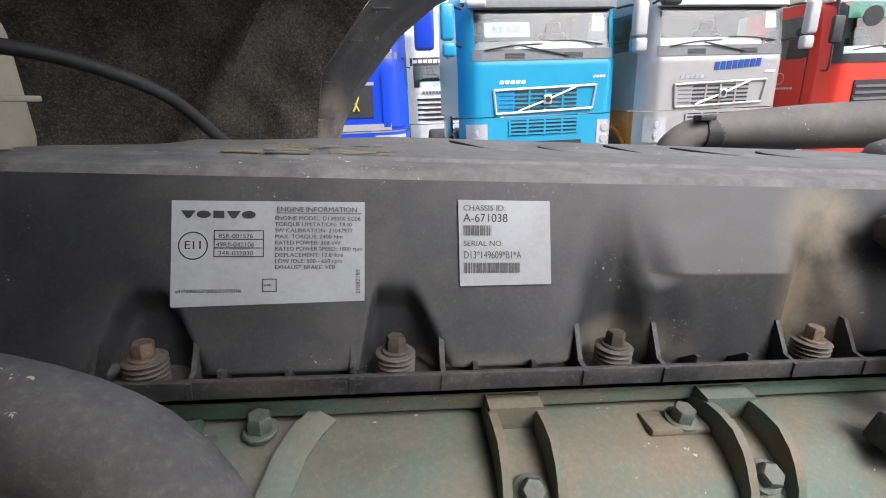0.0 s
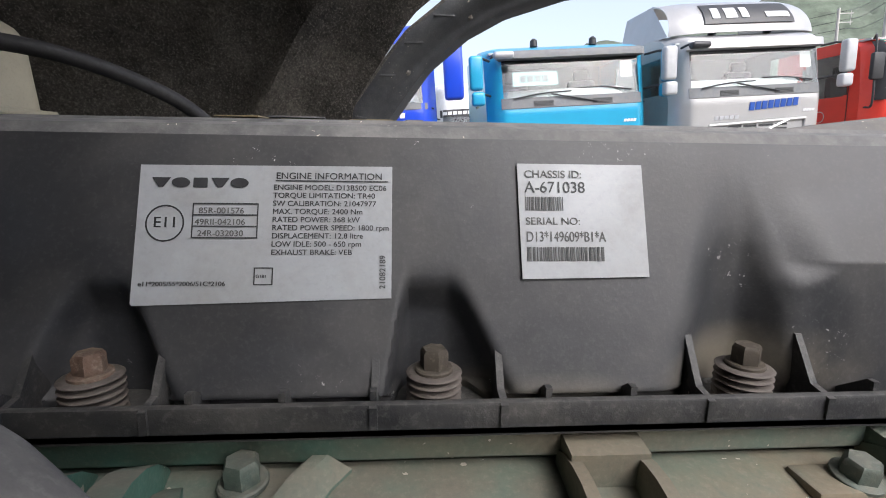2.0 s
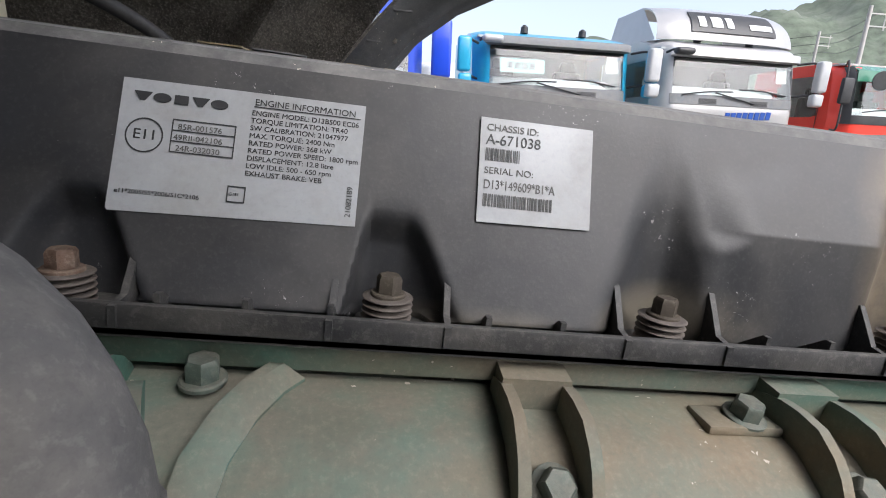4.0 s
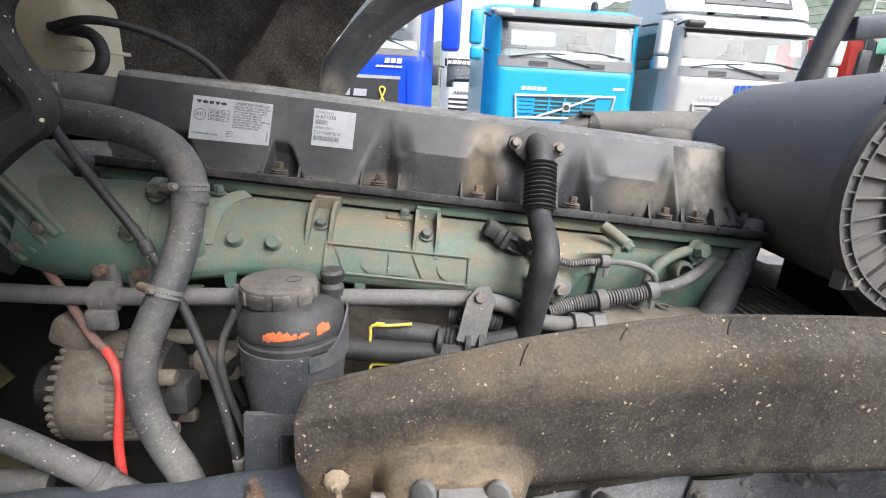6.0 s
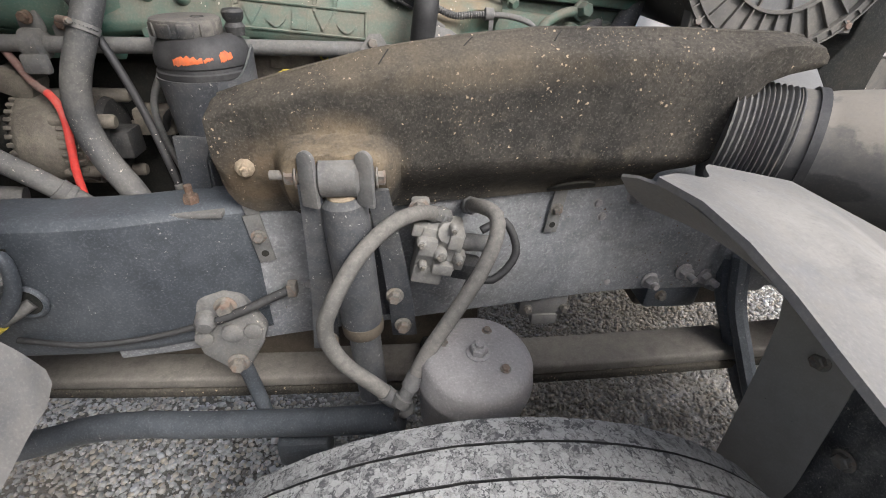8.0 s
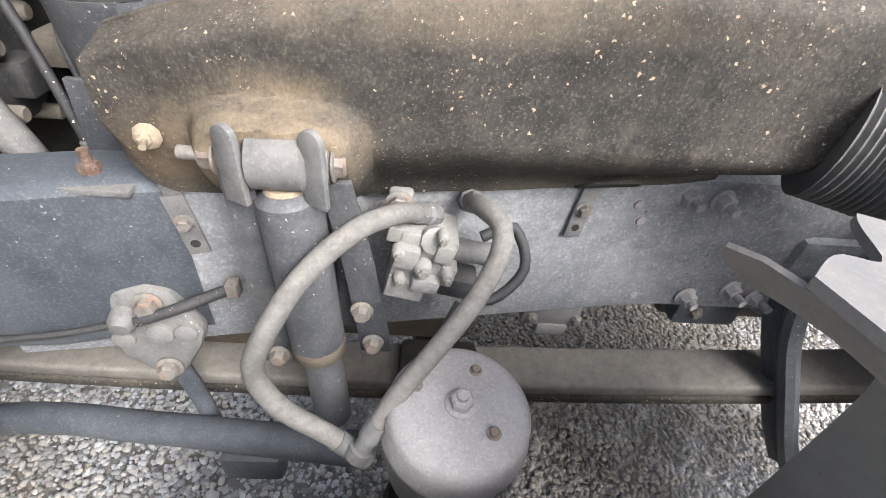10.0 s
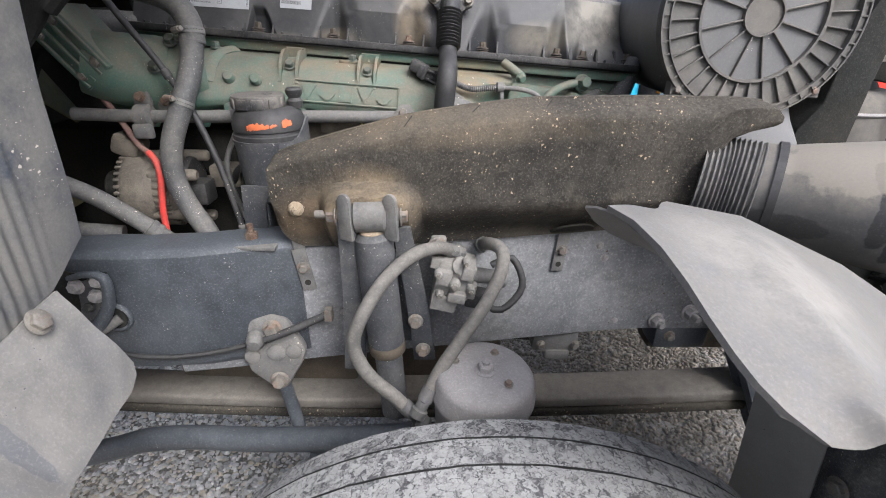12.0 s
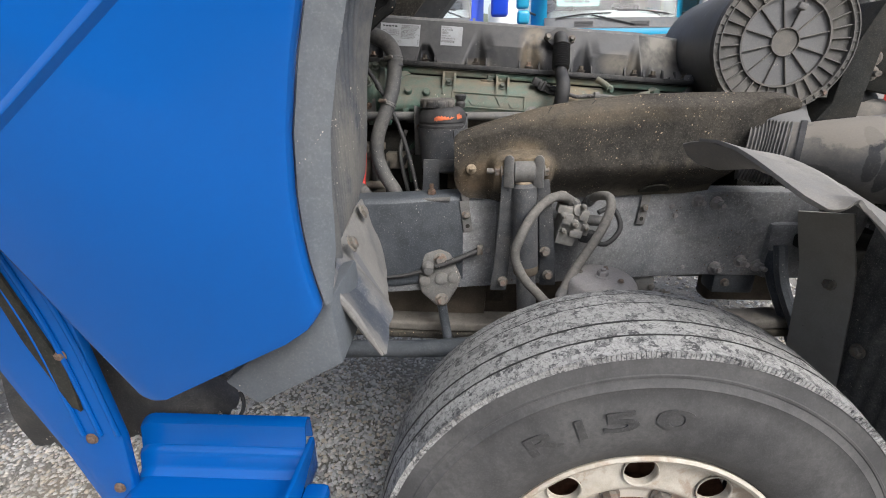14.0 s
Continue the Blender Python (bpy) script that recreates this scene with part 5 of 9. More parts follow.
def fuel_fittings():
    root = thing("fuel_fittings", (0.93, 0.4, 1.35), "green painted fuel pipe fittings at the rear of the engine", "engine fittings")
    part("banjo_pipe", Shape().tube([(0.955, 0.4, 1.462), (0.92, 0.385, 1.458), (0.885, 0.375, 1.44), (0.868, 0.37, 1.41), (0.865, 0.37, 1.37)], 0.009, 14), GREEN_METAL, root)
    part("banjo_bolt", Shape().bolt((0.958, 0.398, 1.462), (0.3, -1, 0.2), 0.014, 0.018), GREEN_METAL, root)
    part("port_ring", Shape().lathe((0.94, 0.42, 1.422), (0.05, -1, 0.1), [(0, 0.018), (0.03, 0.018), (0.034, 0.0155), (0.034, 0.011), (0.012, 0.011)], 22, cap=False), GREEN_METAL, root)
    part("port_bolt", Shape().bolt((0.972, 0.41, 1.425), (0.05, -1, 0.1), 0.008, 0.008), BOLT_STEEL, root)
    part("side_housing", Shape(ENG).box((0.67, 0.45, -0.14), (0.24, 0.08, 0.13), 0.012), GREEN_METAL, root)
    part("tube_boss", Shape().tube([(0.78, 0.375, 1.505), (0.8, 0.362, 1.492), (0.818, 0.355, 1.478)], 0.0095, 12), GREEN_METAL, root)
    part("boss_bolt", Shape().bolt((0.815, 0.354, 1.478), (0.4, -0.8, -0.3), 0.009, 0.009), GREEN_METAL, root)
    return root


fuel_fittings()


def rear_hose():
    root = thing("rear_hose", (0.95, 0.3, 1.3), "dark rubber hose slanting down behind the manifold", "hose")
    part("hose", Shape().tube([(1.08, 0.432, 1.51), (1.063, 0.418, 1.46), (1.02, 0.39, 1.38), (0.975, 0.36, 1.292)], [0.017, 0.02, 0.025, 0.026], 18), RUBBER_HOSE, root)
    foot = part("foot_ring", Shape().lathe((0.984, 0.366, 1.31), (-0.45, -0.3, -0.88), [(0, 0.03), (0.004, 0.034), (0.012, 0.034), (0.014, 0.028)], 22), BLACK_TRIM, root)
    part("foot_tab", Shape().box((0.975, 0.325, 1.318), (0.03, 0.03, 0.008), 0.002), STEEL_DUSTY, foot)
    part("foot_bolt", Shape().bolt((0.972, 0.32, 1.322), (0, -0.4, 1), 0.009, 0.009), BOLT_STEEL, foot)
    return root


rear_hose()


def filter_housing():
    root = thing("filter_housing", (0.85, 0.28, 1.25), "dusty cast alloy filter head below the manifold", "filter head")
    s = Shape().box((0.885, 0.345, 1.338), (0.24, 0.11, 0.05), 0.008, Matrix.Rotation(radians(4), 4, "Y"))
    part("head_casting", s, BROWN_ALLOY, root)
    for p in ((0.79, 0.365, 1.369), (0.85, 0.365, 1.365), (0.91, 0.375, 1.36), (0.9, 0.32, 1.36)):
        part("boss_ring", Shape().lathe(p, (0.05, 0, 1), [(0, 0.013), (0.006, 0.013), (0.006, 0.008), (0.0, 0.008)], 18, cap=False), BROWN_ALLOY, root)
    part("tall_boss", Shape().lathe((0.82, 0.305, 1.335), (0.1, -0.25, 1), [(0, 0.02), (0.026, 0.021), (0.026, 0.0145), (0.01, 0.014)], 20, cap=False), BROWN_ALLOY, root)
    for p in ((0.79, 0.285, 1.335), (0.945, 0.29, 1.33)):
        part("bolt", Shape().bolt(p, (0, -0.7, 0.7), 0.011, 0.01), BOLT_STEEL, root)
    part("web", Shape().box((0.87, 0.32, 1.344), (0.008, 0.1, 0.014), 0.003, Matrix.Rotation(radians(-25), 4, "Z")), BROWN_ALLOY, root)
    part("vent_block", Shape().box((1.13, 0.42, 1.315), (0.2, 0.2, 0.06), 0.008), BROWN_ALLOY, root)
    for k in range(10):
        part("vent_fin", Shape().box((1.05 + 0.018 * k, 0.42, 1.348), (0.007, 0.19, 0.01), 0.002), BROWN_ALLOY, root)
    part("elbow_fitting", Shape().tube([(0.96, 0.3, 1.345), (0.975, 0.29, 1.362), (0.99, 0.29, 1.37), (1.01, 0.3, 1.362)], 0.014, 14), BROWN_ALLOY, root)
    for z in (1.28, 1.24):
        part("filter_bowl", Shape().lathe((0.83 if z > 1.25 else 0.9, 0.34, 1.15), (0, 0, 1), [(0, 0.03), (0.01, 0.04), (0.16, 0.042)], 24), BLACK_TRIM, root)
    return root


filter_housing()


OLIVE = surface("dirty_olive_plastic", (0.13, 0.125, 0.06), 0.6, vary=0.3, grain=25, bump=0.2, dust=0.5, dust_color=(0.12, 0.1, 0.07), dust_scale=9)


def low_clutter():
    """Dim hoses and fan parts in front of the block."""
    root = thing("fan_assembly", (-0.2, 0.5, 1.1), "dim fan shroud and green-stained fan blades before the engine", "cooling fan")
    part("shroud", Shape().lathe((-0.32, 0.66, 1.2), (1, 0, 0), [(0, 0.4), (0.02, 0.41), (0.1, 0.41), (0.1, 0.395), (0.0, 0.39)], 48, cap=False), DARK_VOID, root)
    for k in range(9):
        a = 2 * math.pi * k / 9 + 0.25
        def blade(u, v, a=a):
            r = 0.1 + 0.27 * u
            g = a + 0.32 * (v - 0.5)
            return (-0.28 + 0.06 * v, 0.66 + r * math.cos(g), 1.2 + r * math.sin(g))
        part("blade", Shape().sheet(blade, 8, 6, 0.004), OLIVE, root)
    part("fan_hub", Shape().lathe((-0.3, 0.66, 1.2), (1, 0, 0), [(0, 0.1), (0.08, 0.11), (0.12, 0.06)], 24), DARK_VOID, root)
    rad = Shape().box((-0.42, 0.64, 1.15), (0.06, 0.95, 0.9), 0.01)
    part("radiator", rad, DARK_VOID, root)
    return root


low_clutter()


def front_hoses():
    for pts, r in ((((-0.3, 0.1, 1.365), (-0.15, 0.1, 1.36), (-0.06, 0.11, 1.328), (0.004, 0.12, 1.293), (0.045, 0.125, 1.262), (0.095, 0.135, 1.215), (0.14, 0.15, 1.16)), 0.016), (((-0.3, 0.1, 1.235), (-0.18, 0.1, 1.235), (-0.05, 0.12, 1.22), (0.03, 0.14, 1.205)), 0.017)):
        root = thing("front_hose", pts[-1], "dark grey rubber hose above the frame beam", "hose", "hoses above the beam")
        part("hose", Shape().tube(pts, r, 16), RUBBER_HOSE, root)
        a, b = Vector(pts[-1]), Vector(pts[-2])
        part("collar", Shape().lathe(a.lerp(b, 0.86), b - a, [(0, r), (0.001, r + 0.002), (0.008, r + 0.002), (0.01, r + 0.0008), (0.014, r + 0.002), (0.022, r + 0.002), (0.023, r)], 22), RUBBER_HOSE, root)


front_hoses()


def small_lines():
    root = thing("oil_lines", (0.2, 0.33, 1.15), "thin dusty metal oil lines and blocks beside the block", "pipes")
    for pts, r, m in (([(0.2, 0.33, 1.36), (0.185, 0.3, 1.31), (0.19, 0.29, 1.25), (0.21, 0.3, 1.15)], 0.006, STEEL_DUSTY), ([(0.25, 0.36, 1.38), (0.235, 0.33, 1.33), (0.21, 0.32, 1.29), (0.215, 0.33, 1.2)], 0.0085, GREEN_DARK),
                      ([(0.27, 0.3, 1.32), (0.22, 0.29, 1.3), (0.19, 0.31, 1.26), (0.2, 0.34, 1.18)], 0.007, BLACK_RUBBER)):
        part("line", Shape().tube(pts, r, 10), m, root)
    part("valve_block", Shape().box((0.17, 0.33, 1.27), (0.07, 0.05, 0.05), 0.008), BROWN_ALLOY, root)
    part("bracket_plate", Shape().plate([(0, 0), (0.03, 0), (0.035, 0.06), (0.028, 0.13), (0.0, 0.14)], 0.006, frame_at((0.235, 0.245, 1.3), (1, 0.2, 0), (0, 0, 1)), 0.001), STEEL_DUSTY, root)
    part("plate_bolt", Shape().bolt((0.252, 0.247, 1.38), (0, -1, 0), 0.01, 0.008), RUSTY_BOLT, root)
    part("bellows_stub", Shape().tube([(0.2, 0.36, 1.4), (0.24, 0.35, 1.398), (0.3, 0.345, 1.4)], 0.018, 16, 0.002, 0.002, 0.007), BLACK_RUBBER, root)
    part("card_spacer", Shape().box((0.3, 0.36, 1.39), (0.06, 0.01, 0.05), 0.002), MUD_TAN, root)
    for k in range(6):
        part("rib", Shape().box((0.42 + 0.026 * k, 0.385, 1.39), (0.018, 0.02, 0.06), 0.003), STEEL_DUSTY, root)
    return root


small_lines()

# ---- frame rails ----
RAIL_LINE = [(-0.9, 0.045), (0.15, 0.05), (0.4, 0.1), (1.08, 0.212), (3.4, 0.22)]
RAIL_TOP, RAIL_BOT = 1.2, 0.935


def frame_rail(name, flip, label):
    root = thing(name, (0.4, 0.1 if not flip else 1.15, 0.93), label, "frame rail")

    def yy(x, d=0.0):
        y = lerp_rows(RAIL_LINE, x) + d
        return y if not flip else 1.24 - y


    def web(a, b):
        x = 0.13 + 3.2 * a
        prof = [(0.075, RAIL_TOP), (0.008, RAIL_TOP), (0.002, RAIL_TOP - 0.003), (0, RAIL_TOP - 0.01), (0, RAIL_BOT + 0.01), (0.002, RAIL_BOT + 0.003), (0.008, RAIL_BOT), (0.075, RAIL_BOT)]
        k = b * 7
        i = min(int(k), 6)
        t = k - i
        return (x, yy(x, prof[i][0] * (1 - t) + prof[i + 1][0] * t), prof[i][1] * (1 - t) + prof[i + 1][1] * t)

    part("channel", Shape().sheet(web, 36, 7, -0.008 if not flip else 0.008), FRAME_PAINT, root, "dusty dark grey steel channel")
    # front extension: a smooth rounded beam
    s = Shape()

    def beam(a, b):
        x = -0.75 + 1.13 * a
        r = rounded(0.1, 0.262, 0.022, 4)
        i = int(round(b * len(r))) % len(r)
        return (x, yy(x, 0.038 + 0.01 * sm(0.15, 0.36, x)) + (r[i][0] if not flip else -r[i][0]), 1.083 + r[i][1])

    s.sheet(beam, 12, 24)
    part("front_beam", s, BEAM_PAINT, root, "smooth dark blue-grey front beam")
    return root


frame_rail("frame_rail", False, "dusty grey steel frame rail with bolts and clips")
frame_rail("frame_rail", True, "far frame rail of the truck, dusty steel")


def shield():
    root = thing("splash_shield", (0.75, 0.08, 1.2), "black rubbery splash shield spattered with dried mud", "splash shield")
    top_rows = [(0.356, 1.368), (0.362, 1.376), (0.38, 1.384), (0.41, 1.394), (0.475, 1.414), (0.535, 1.43), (0.585, 1.443), (0.695, 1.459), (0.81, 1.47), (1.0, 1.474), (1.15, 1.474), (1.178, 1.469), (1.188, 1.455)]
    bot_rows = [(0.356, 1.262), (0.361, 1.242), (0.372, 1.222), (0.395, 1.208), (0.5, 1.198), (0.6, 1.197), (1.0, 1.2), (1.08, 1.206), (1.095, 1.26), (1.105, 1.34), (1.12, 1.38), (1.145, 1.398), (1.18, 1.415), (1.188, 1.43)]

    def body(a, b):
        x = 0.356 + 0.832 * a
        zt, zb = lerp_rows(top_rows, x), lerp_rows(bot_rows, x)
        z = zb + (zt - zb) * b
        y = 0.064 + (lerp_rows(RAIL_LINE, x) - 0.076) * sm(0.4, 0.0, b) + 0.012 * math.sin(9 * x) * sm(0.2, 0.6, b)
        # blister over the damper bolt
        hx, hz = (x - 0.527) / 0.085, (z - 1.265) / 0.075
        y -= 0.035 * (1 - sm(0.8, 1.05, (abs(hx) ** 4 + abs(hz) ** 4) ** 0.25))
        y += 0.035 * sm(0.86, 1.0, b) ** 2 + 0.004 * noise.noise((x * 14, z * 14, 0))
        return (x, y, z)

    body_ob = part("shield_panel", Shape().sheet(body, 170, 44, 0.005), SHIELD_RUBBER, root)
    # no notch is cut: a dark half-disc paints its shade
    s = Shape().plate([(0.044 * math.cos(radians(a)), 0.036 * math.sin(radians(a))) for a in range(0, 181, 15)], 0.004, frame_at((0.906, 0.152, 1.216), (1, 0.17, 0), (0, -1.2, 1)))
    part("notch_shade", s, DARK_VOID, root, "dark half-disc for the shade in the drain notch")
    # dark threads paint the shade of short creases and torn nicks along the upper edge
    for x, low in ((0.588, 0.945), (0.699, 0.965), (0.821, 0.955)):
        p = [body((x + 0.004 * k - 0.356) / 0.832, low + (0.995 - low) * k / 3) for k in range(4)]
        part("crease_shade", Shape().tube([(q[0] + 0.001, q[1] - 0.001, q[2]) for q in p], 0.0009, 6), DARK_VOID, body_ob)
    s = Shape().lathe((0.4, 0.056, 1.292), (0.1, -1, 0.1), [(0, 0.014), (0.004, 0.012), (0.006, 0.008)], 9)
    s.bolt((0.4, 0.052, 1.292), (0.35, -1, 0.1), 0.007, 0.008, False, 0.014)
    part("shield_bolt", s, MUD_TAN, root, "mud-caked shield bolt")
    part("back_lip", Shape().tube([(x, body(min(1, max(0, (x - 0.356) / 0.832)), 1)[1] + 0.004, lerp_rows(top_rows, x) - 0.002) for x in [0.37 + 0.04 * k for k in range(21)]], 0.005, 8), SHIELD_RUBBER, root)
    return root


shield()


def damper():
    root = thing("shock_absorber", (0.555, 0.0, 0.85), "grey dusty shock absorber with its bolt in a forked bracket", "shock absorber")
    top, bot = Vector((0.532, 0.03, 1.293)), Vector((0.562, 0.012, 0.84))
    d = (bot - top).normalized()
    s = Shape().lathe(top + d * 0.028, d, [(0, 0.018), (0.006, 0.026), (0.012, 0.0325), (0.03, 0.0335), (0.22, 0.0335), (0.228, 0.032), (0.23, 0.024)], 24)
    part("dust_tube", s, DAMPER_PAINT, root)
    s = Shape().lathe(top + d * 0.2, d, [(0, 0.026), (0.22, 0.026)], 20)
    part("body_tube", s, DAMPER_PAINT, root)
    s = Shape().lathe(top - Vector((0.028, 0, 0)), (1, 0, 0), [(0, 0.024), (0.004, 0.03), (0.052, 0.03), (0.056, 0.024)], 22)
    part("eye", s, STEEL_DUSTY, root)
    s = Shape().cyl(top - Vector((0.072, 0, 0)), top + Vector((0.052, 0, 0)), 0.0125)
    s.bolt(top - Vector((0.055, 0, 0)), (-1, 0, 0), 0.014, 0.014, True, 0.02)
    s.bolt(top + Vector((0.05, 0, 0)), (1, 0, 0), 0.014, 0.01)
    part("through_bolt", s, BOLT_STEEL, root)
    for x, sg in ((0.497, -1), (0.571, 1)):
        cap = [(0.0125 * math.sin(radians(a)), 1.322 + 0.0135 * math.cos(radians(a))) for a in range(-90, 91, 15)]
        low = [(0.013, 1.285), (0.014, 1.255), (-0.012, 1.255), (-0.0125, 1.285)]
        s = Shape().plate(cap + low, 0.008, frame_at((x - 0.002, 0.014, 0), (0.9, -0.44, 0), (0, 0, 1)), 0.002)
        ear = part("bracket_ear", s, STEEL_DUSTY, root)
        s = Shape().box((x + sg * 0.012, 0.085, 1.1), (0.03, 0.02, 0.2), 0.004)
        part("bracket_foot", s, DAMPER_PAINT, root)
        part("ear_washer", Shape().lathe((x + sg * 0.004, top.y, top.z), (sg, 0, 0), [(0, 0.02), (0.004, 0.02), (0.005, 0.017)], 20), STEEL_DUSTY, ear)

    def arm(x0, x1, w0, w1, z0, z1, y0, y1):
        def f(a, b):
            t = 1 - b
            x = x0 + (x1 - x0) * t + (a - 0.5) * (w0 + (w1 - w0) * t) + 0.004 * math.sin(math.pi * t)
            return (x, y0 + (y1 - y0) * t + 0.0015 * math.cos(math.pi * (a - 0.5)) * -1, z0 + (z1 - z0) * t)
        return Shape().sheet(f, 6, 18, 0.007)

    part("bracket_arm", arm(0.492, 0.48, 0.03, 0.044, 1.285, 0.955, 0.016, 0.045), DAMPER_PAINT, root, "dark steel bracket arm")
    part("bracket_arm", arm(0.582, 0.618, 0.032, 0.044, 1.27, 0.965, 0.03, 0.062), DAMPER_PAINT, root, "dark steel bracket arm")
    for p in ((0.49, 0.035, 0.985), (0.615, 0.05, 1.0), (0.602, 0.045, 1.07)):
        part("bracket_bolt", Shape().bolt(p, (0, -1, 0.1), 0.011, 0.012), BOLT_STEEL, root)
    part("tube_ring", Shape().lathe(top + d * 0.252, d, [(0, 0.0335), (0.004, 0.0342), (0.02, 0.0336), (0.024, 0.03)], 24), OILY_BROWN, root, "oily brown ring at the tube's end")
    part("weld", Shape().lathe(top + d * 0.026, d, [(0, 0.02), (0.004, 0.0225), (0.01, 0.021)], 20), MUD_TAN, root, "mud-filled weld")


damper()


def wheel():
    C = Vector((0.741, -0.33, 0.548))
    root = thing("front_wheel", (C.x, C.y, 0.0), "muddy truck tyre on a cream steel wheel with round holes", "wheel")
    R = 0.543
    half = [(0.0, R), (0.0345, R), (0.0352, R - 0.01), (0.0378, R - 0.01), (0.0385, R - 0.001), (0.0805, R - 0.003), (0.0812, R - 0.013), (0.0838, R - 0.013), (0.0845, R - 0.004), (0.122, R - 0.012), (0.1265, R - 0.022), (0.13, R - 0.035), (0.134, R - 0.05), (0.1362, R - 0.0515), (0.1365, R - 0.056), (0.1352, R - 0.0575), (0.14, R - 0.071), (0.1422, R - 0.0725), (0.1412, R - 0.0745), (0.147, R - 0.1), (0.1505, R - 0.13), (0.149, R - 0.17), (0.143, R - 0.2), (0.132, R - 0.228), (0.118, R - 0.238)]
    tread, wall = half[:11], half[10:]
    seg = 160

    def ring(y, r, wob=0.0):
        return [C + Vector((math.cos(2 * math.pi * k / seg) * (r + (wob * noise.noise((9 * math.cos(2 * math.pi * k / seg), 9 * math.sin(2 * math.pi * k / seg), y * 60)) if wob else 0)), y, math.sin(2 * math.pi * k / seg) * (r + (wob * noise.noise((30 * math.cos(2 * math.pi * k / seg), 30 * math.sin(2 * math.pi * k / seg), y * 60)) if wob else 0)))) for k in range(seg)]

    prof = [(-d, r) for d, r in reversed(tread)] + tread[1:]
    tyre = part("tyre", Shape().ring_stack([ring(y, r - 0.03) for y, r in ((-0.12, R), (0.12, R))], cap=False), BLACK_RUBBER, root, "black tread caked in pale grey mud")
    band, inside = [], False
    for y, r in prof + [(9.0, 0.0)]:
        low = abs(y) < 0.1 and r < R - 0.008
        if low != inside or y > 8:
            if len(band) > 1:
                part("groove" if inside else "tread_rib", Shape().ring_stack([ring(a, b, 0.0 if inside else 0.0025) for a, b in band], cap=False), BLACK_RUBBER if inside else TYRE_TREAD, tyre)
            if inside and y < 8:
                last = band[-1]
                part("groove_flank", Shape().ring_stack([ring(*last), ring(y, r)], cap=False), BLACK_RUBBER, tyre)
            elif y < 8 and band:
                last = band[-1]
                part("groove_flank", Shape().ring_stack([ring(*last), ring(y, r)], cap=False), BLACK_RUBBER, tyre)
            band, inside = [], low
        band.append((y, r))
    for sg in (-1, 1):
        part("sidewall", Shape().ring_stack([ring(sg * d, r) for d, r in wall], cap=False), TYRE_WALL, tyre, "dusty dark grey sidewall")
    # small blocks along the shoulder
    blocks = Shape()
    for k in range(400):
        a = 2 * math.pi * k / 400
        p = C + Vector((math.cos(a) * (R - 0.0165), -0.1255, math.sin(a) * (R - 0.0165)))
        blocks.box(p, (0.0069, 0.006, 0.012), 0, Matrix.Rotation(math.pi / 2 - a, 4, "Y"))
    part("shoulder_ribs", blocks, TYRE_TREAD, tyre)["kind"] = "stuff"
    # rim: a dished disc with round holes
    seg2 = 80
    s = Shape()
    rim_prof = [(-0.118, 0.308), (-0.131, 0.31), (-0.135, 0.304), (-0.131, 0.297), (-0.118, 0.293), (-0.108, 0.2915), (-0.104, 0.29)]
    rings = [[C + Vector((math.cos(2 * math.pi * k / seg2) * r, y, math.sin(2 * math.pi * k / seg2) * r)) for k in range(seg2)] for y, r in rim_prof]
    s.ring_stack(rings, cap=False)
    part("rim_flange", s, RIM_PAINT, root)
    s = Shape()
    # disc between radius 0.262 and 0.185 with ten holes, as a grid with the holes left out and short collars
    holes = 10

    def disc_y(r):
        return -0.104 + 0.004 * sm(0.29, 0.27, r) + 0.025 * sm(0.205, 0.17, r)

    nr, na = 22, 400
    verts = []
    for i in range(nr + 1):
        r = 0.29 - (0.29 - 0.15) * i / nr
        for k in range(na):
            a = 2 * math.pi * k / na
            verts.append(C + Vector((math.cos(a) * r, disc_y(r), math.sin(a) * r)))
    faces = []
    for i in range(nr):
        for k in range(na):
            r = 0.29 - (0.29 - 0.15) * (i + 0.5) / nr
            a = 2 * math.pi * (k + 0.5) / na
            ph = (a + radians(34)) % (2 * math.pi / holes) - math.pi / holes
            if math.hypot(r * ph, r - 0.247) < 0.034:
                continue
            faces.append((i * na + k, i * na + (k + 1) % na, (i + 1) * na + (k + 1) % na, (i + 1) * na + k))
    s.add(verts, faces)
    disc_ob = part("wheel_disc", s, RIM_PAINT, root)
    for h in range(holes):
        a = 2 * math.pi * (h + 0.5) / holes - radians(34)
        p = C + Vector((math.cos(a) * 0.247, -0.101, math.sin(a) * 0.247))
        s = Shape().lathe(p + Vector((0, -0.004, 0)), (0, 1, 0), [(0, 0.0355), (-0.002, 0.0345), (0.0, 0.0322), (0.016, 0.0322), (0.016, 0.0355)], 28, cap=False)
        part("hole_collar", s, RIM_PAINT, disc_ob)
    s = Shape().lathe(C + Vector((0, 0.0, 0)), (0, -1, 0), [(-0.02, 0.255), (0.0, 0.25), (0.01, 0.2), (0.02, 0.16), (0.06, 0.15), (0.12, 0.14), (0.13, 0.1), (0.14, 0.0)], 40)
    part("hub", s, RUST, root, "rusty brown brake drum and hub")
    for h in range(10):
        a = 2 * math.pi * h / 10
        p = C + Vector((math.cos(a) * 0.168, -0.078, math.sin(a) * 0.168))
        part("wheel_nut", Shape().bolt(p, (0, -1, 0), 0.016, 0.02), BOLT_STEEL, root)
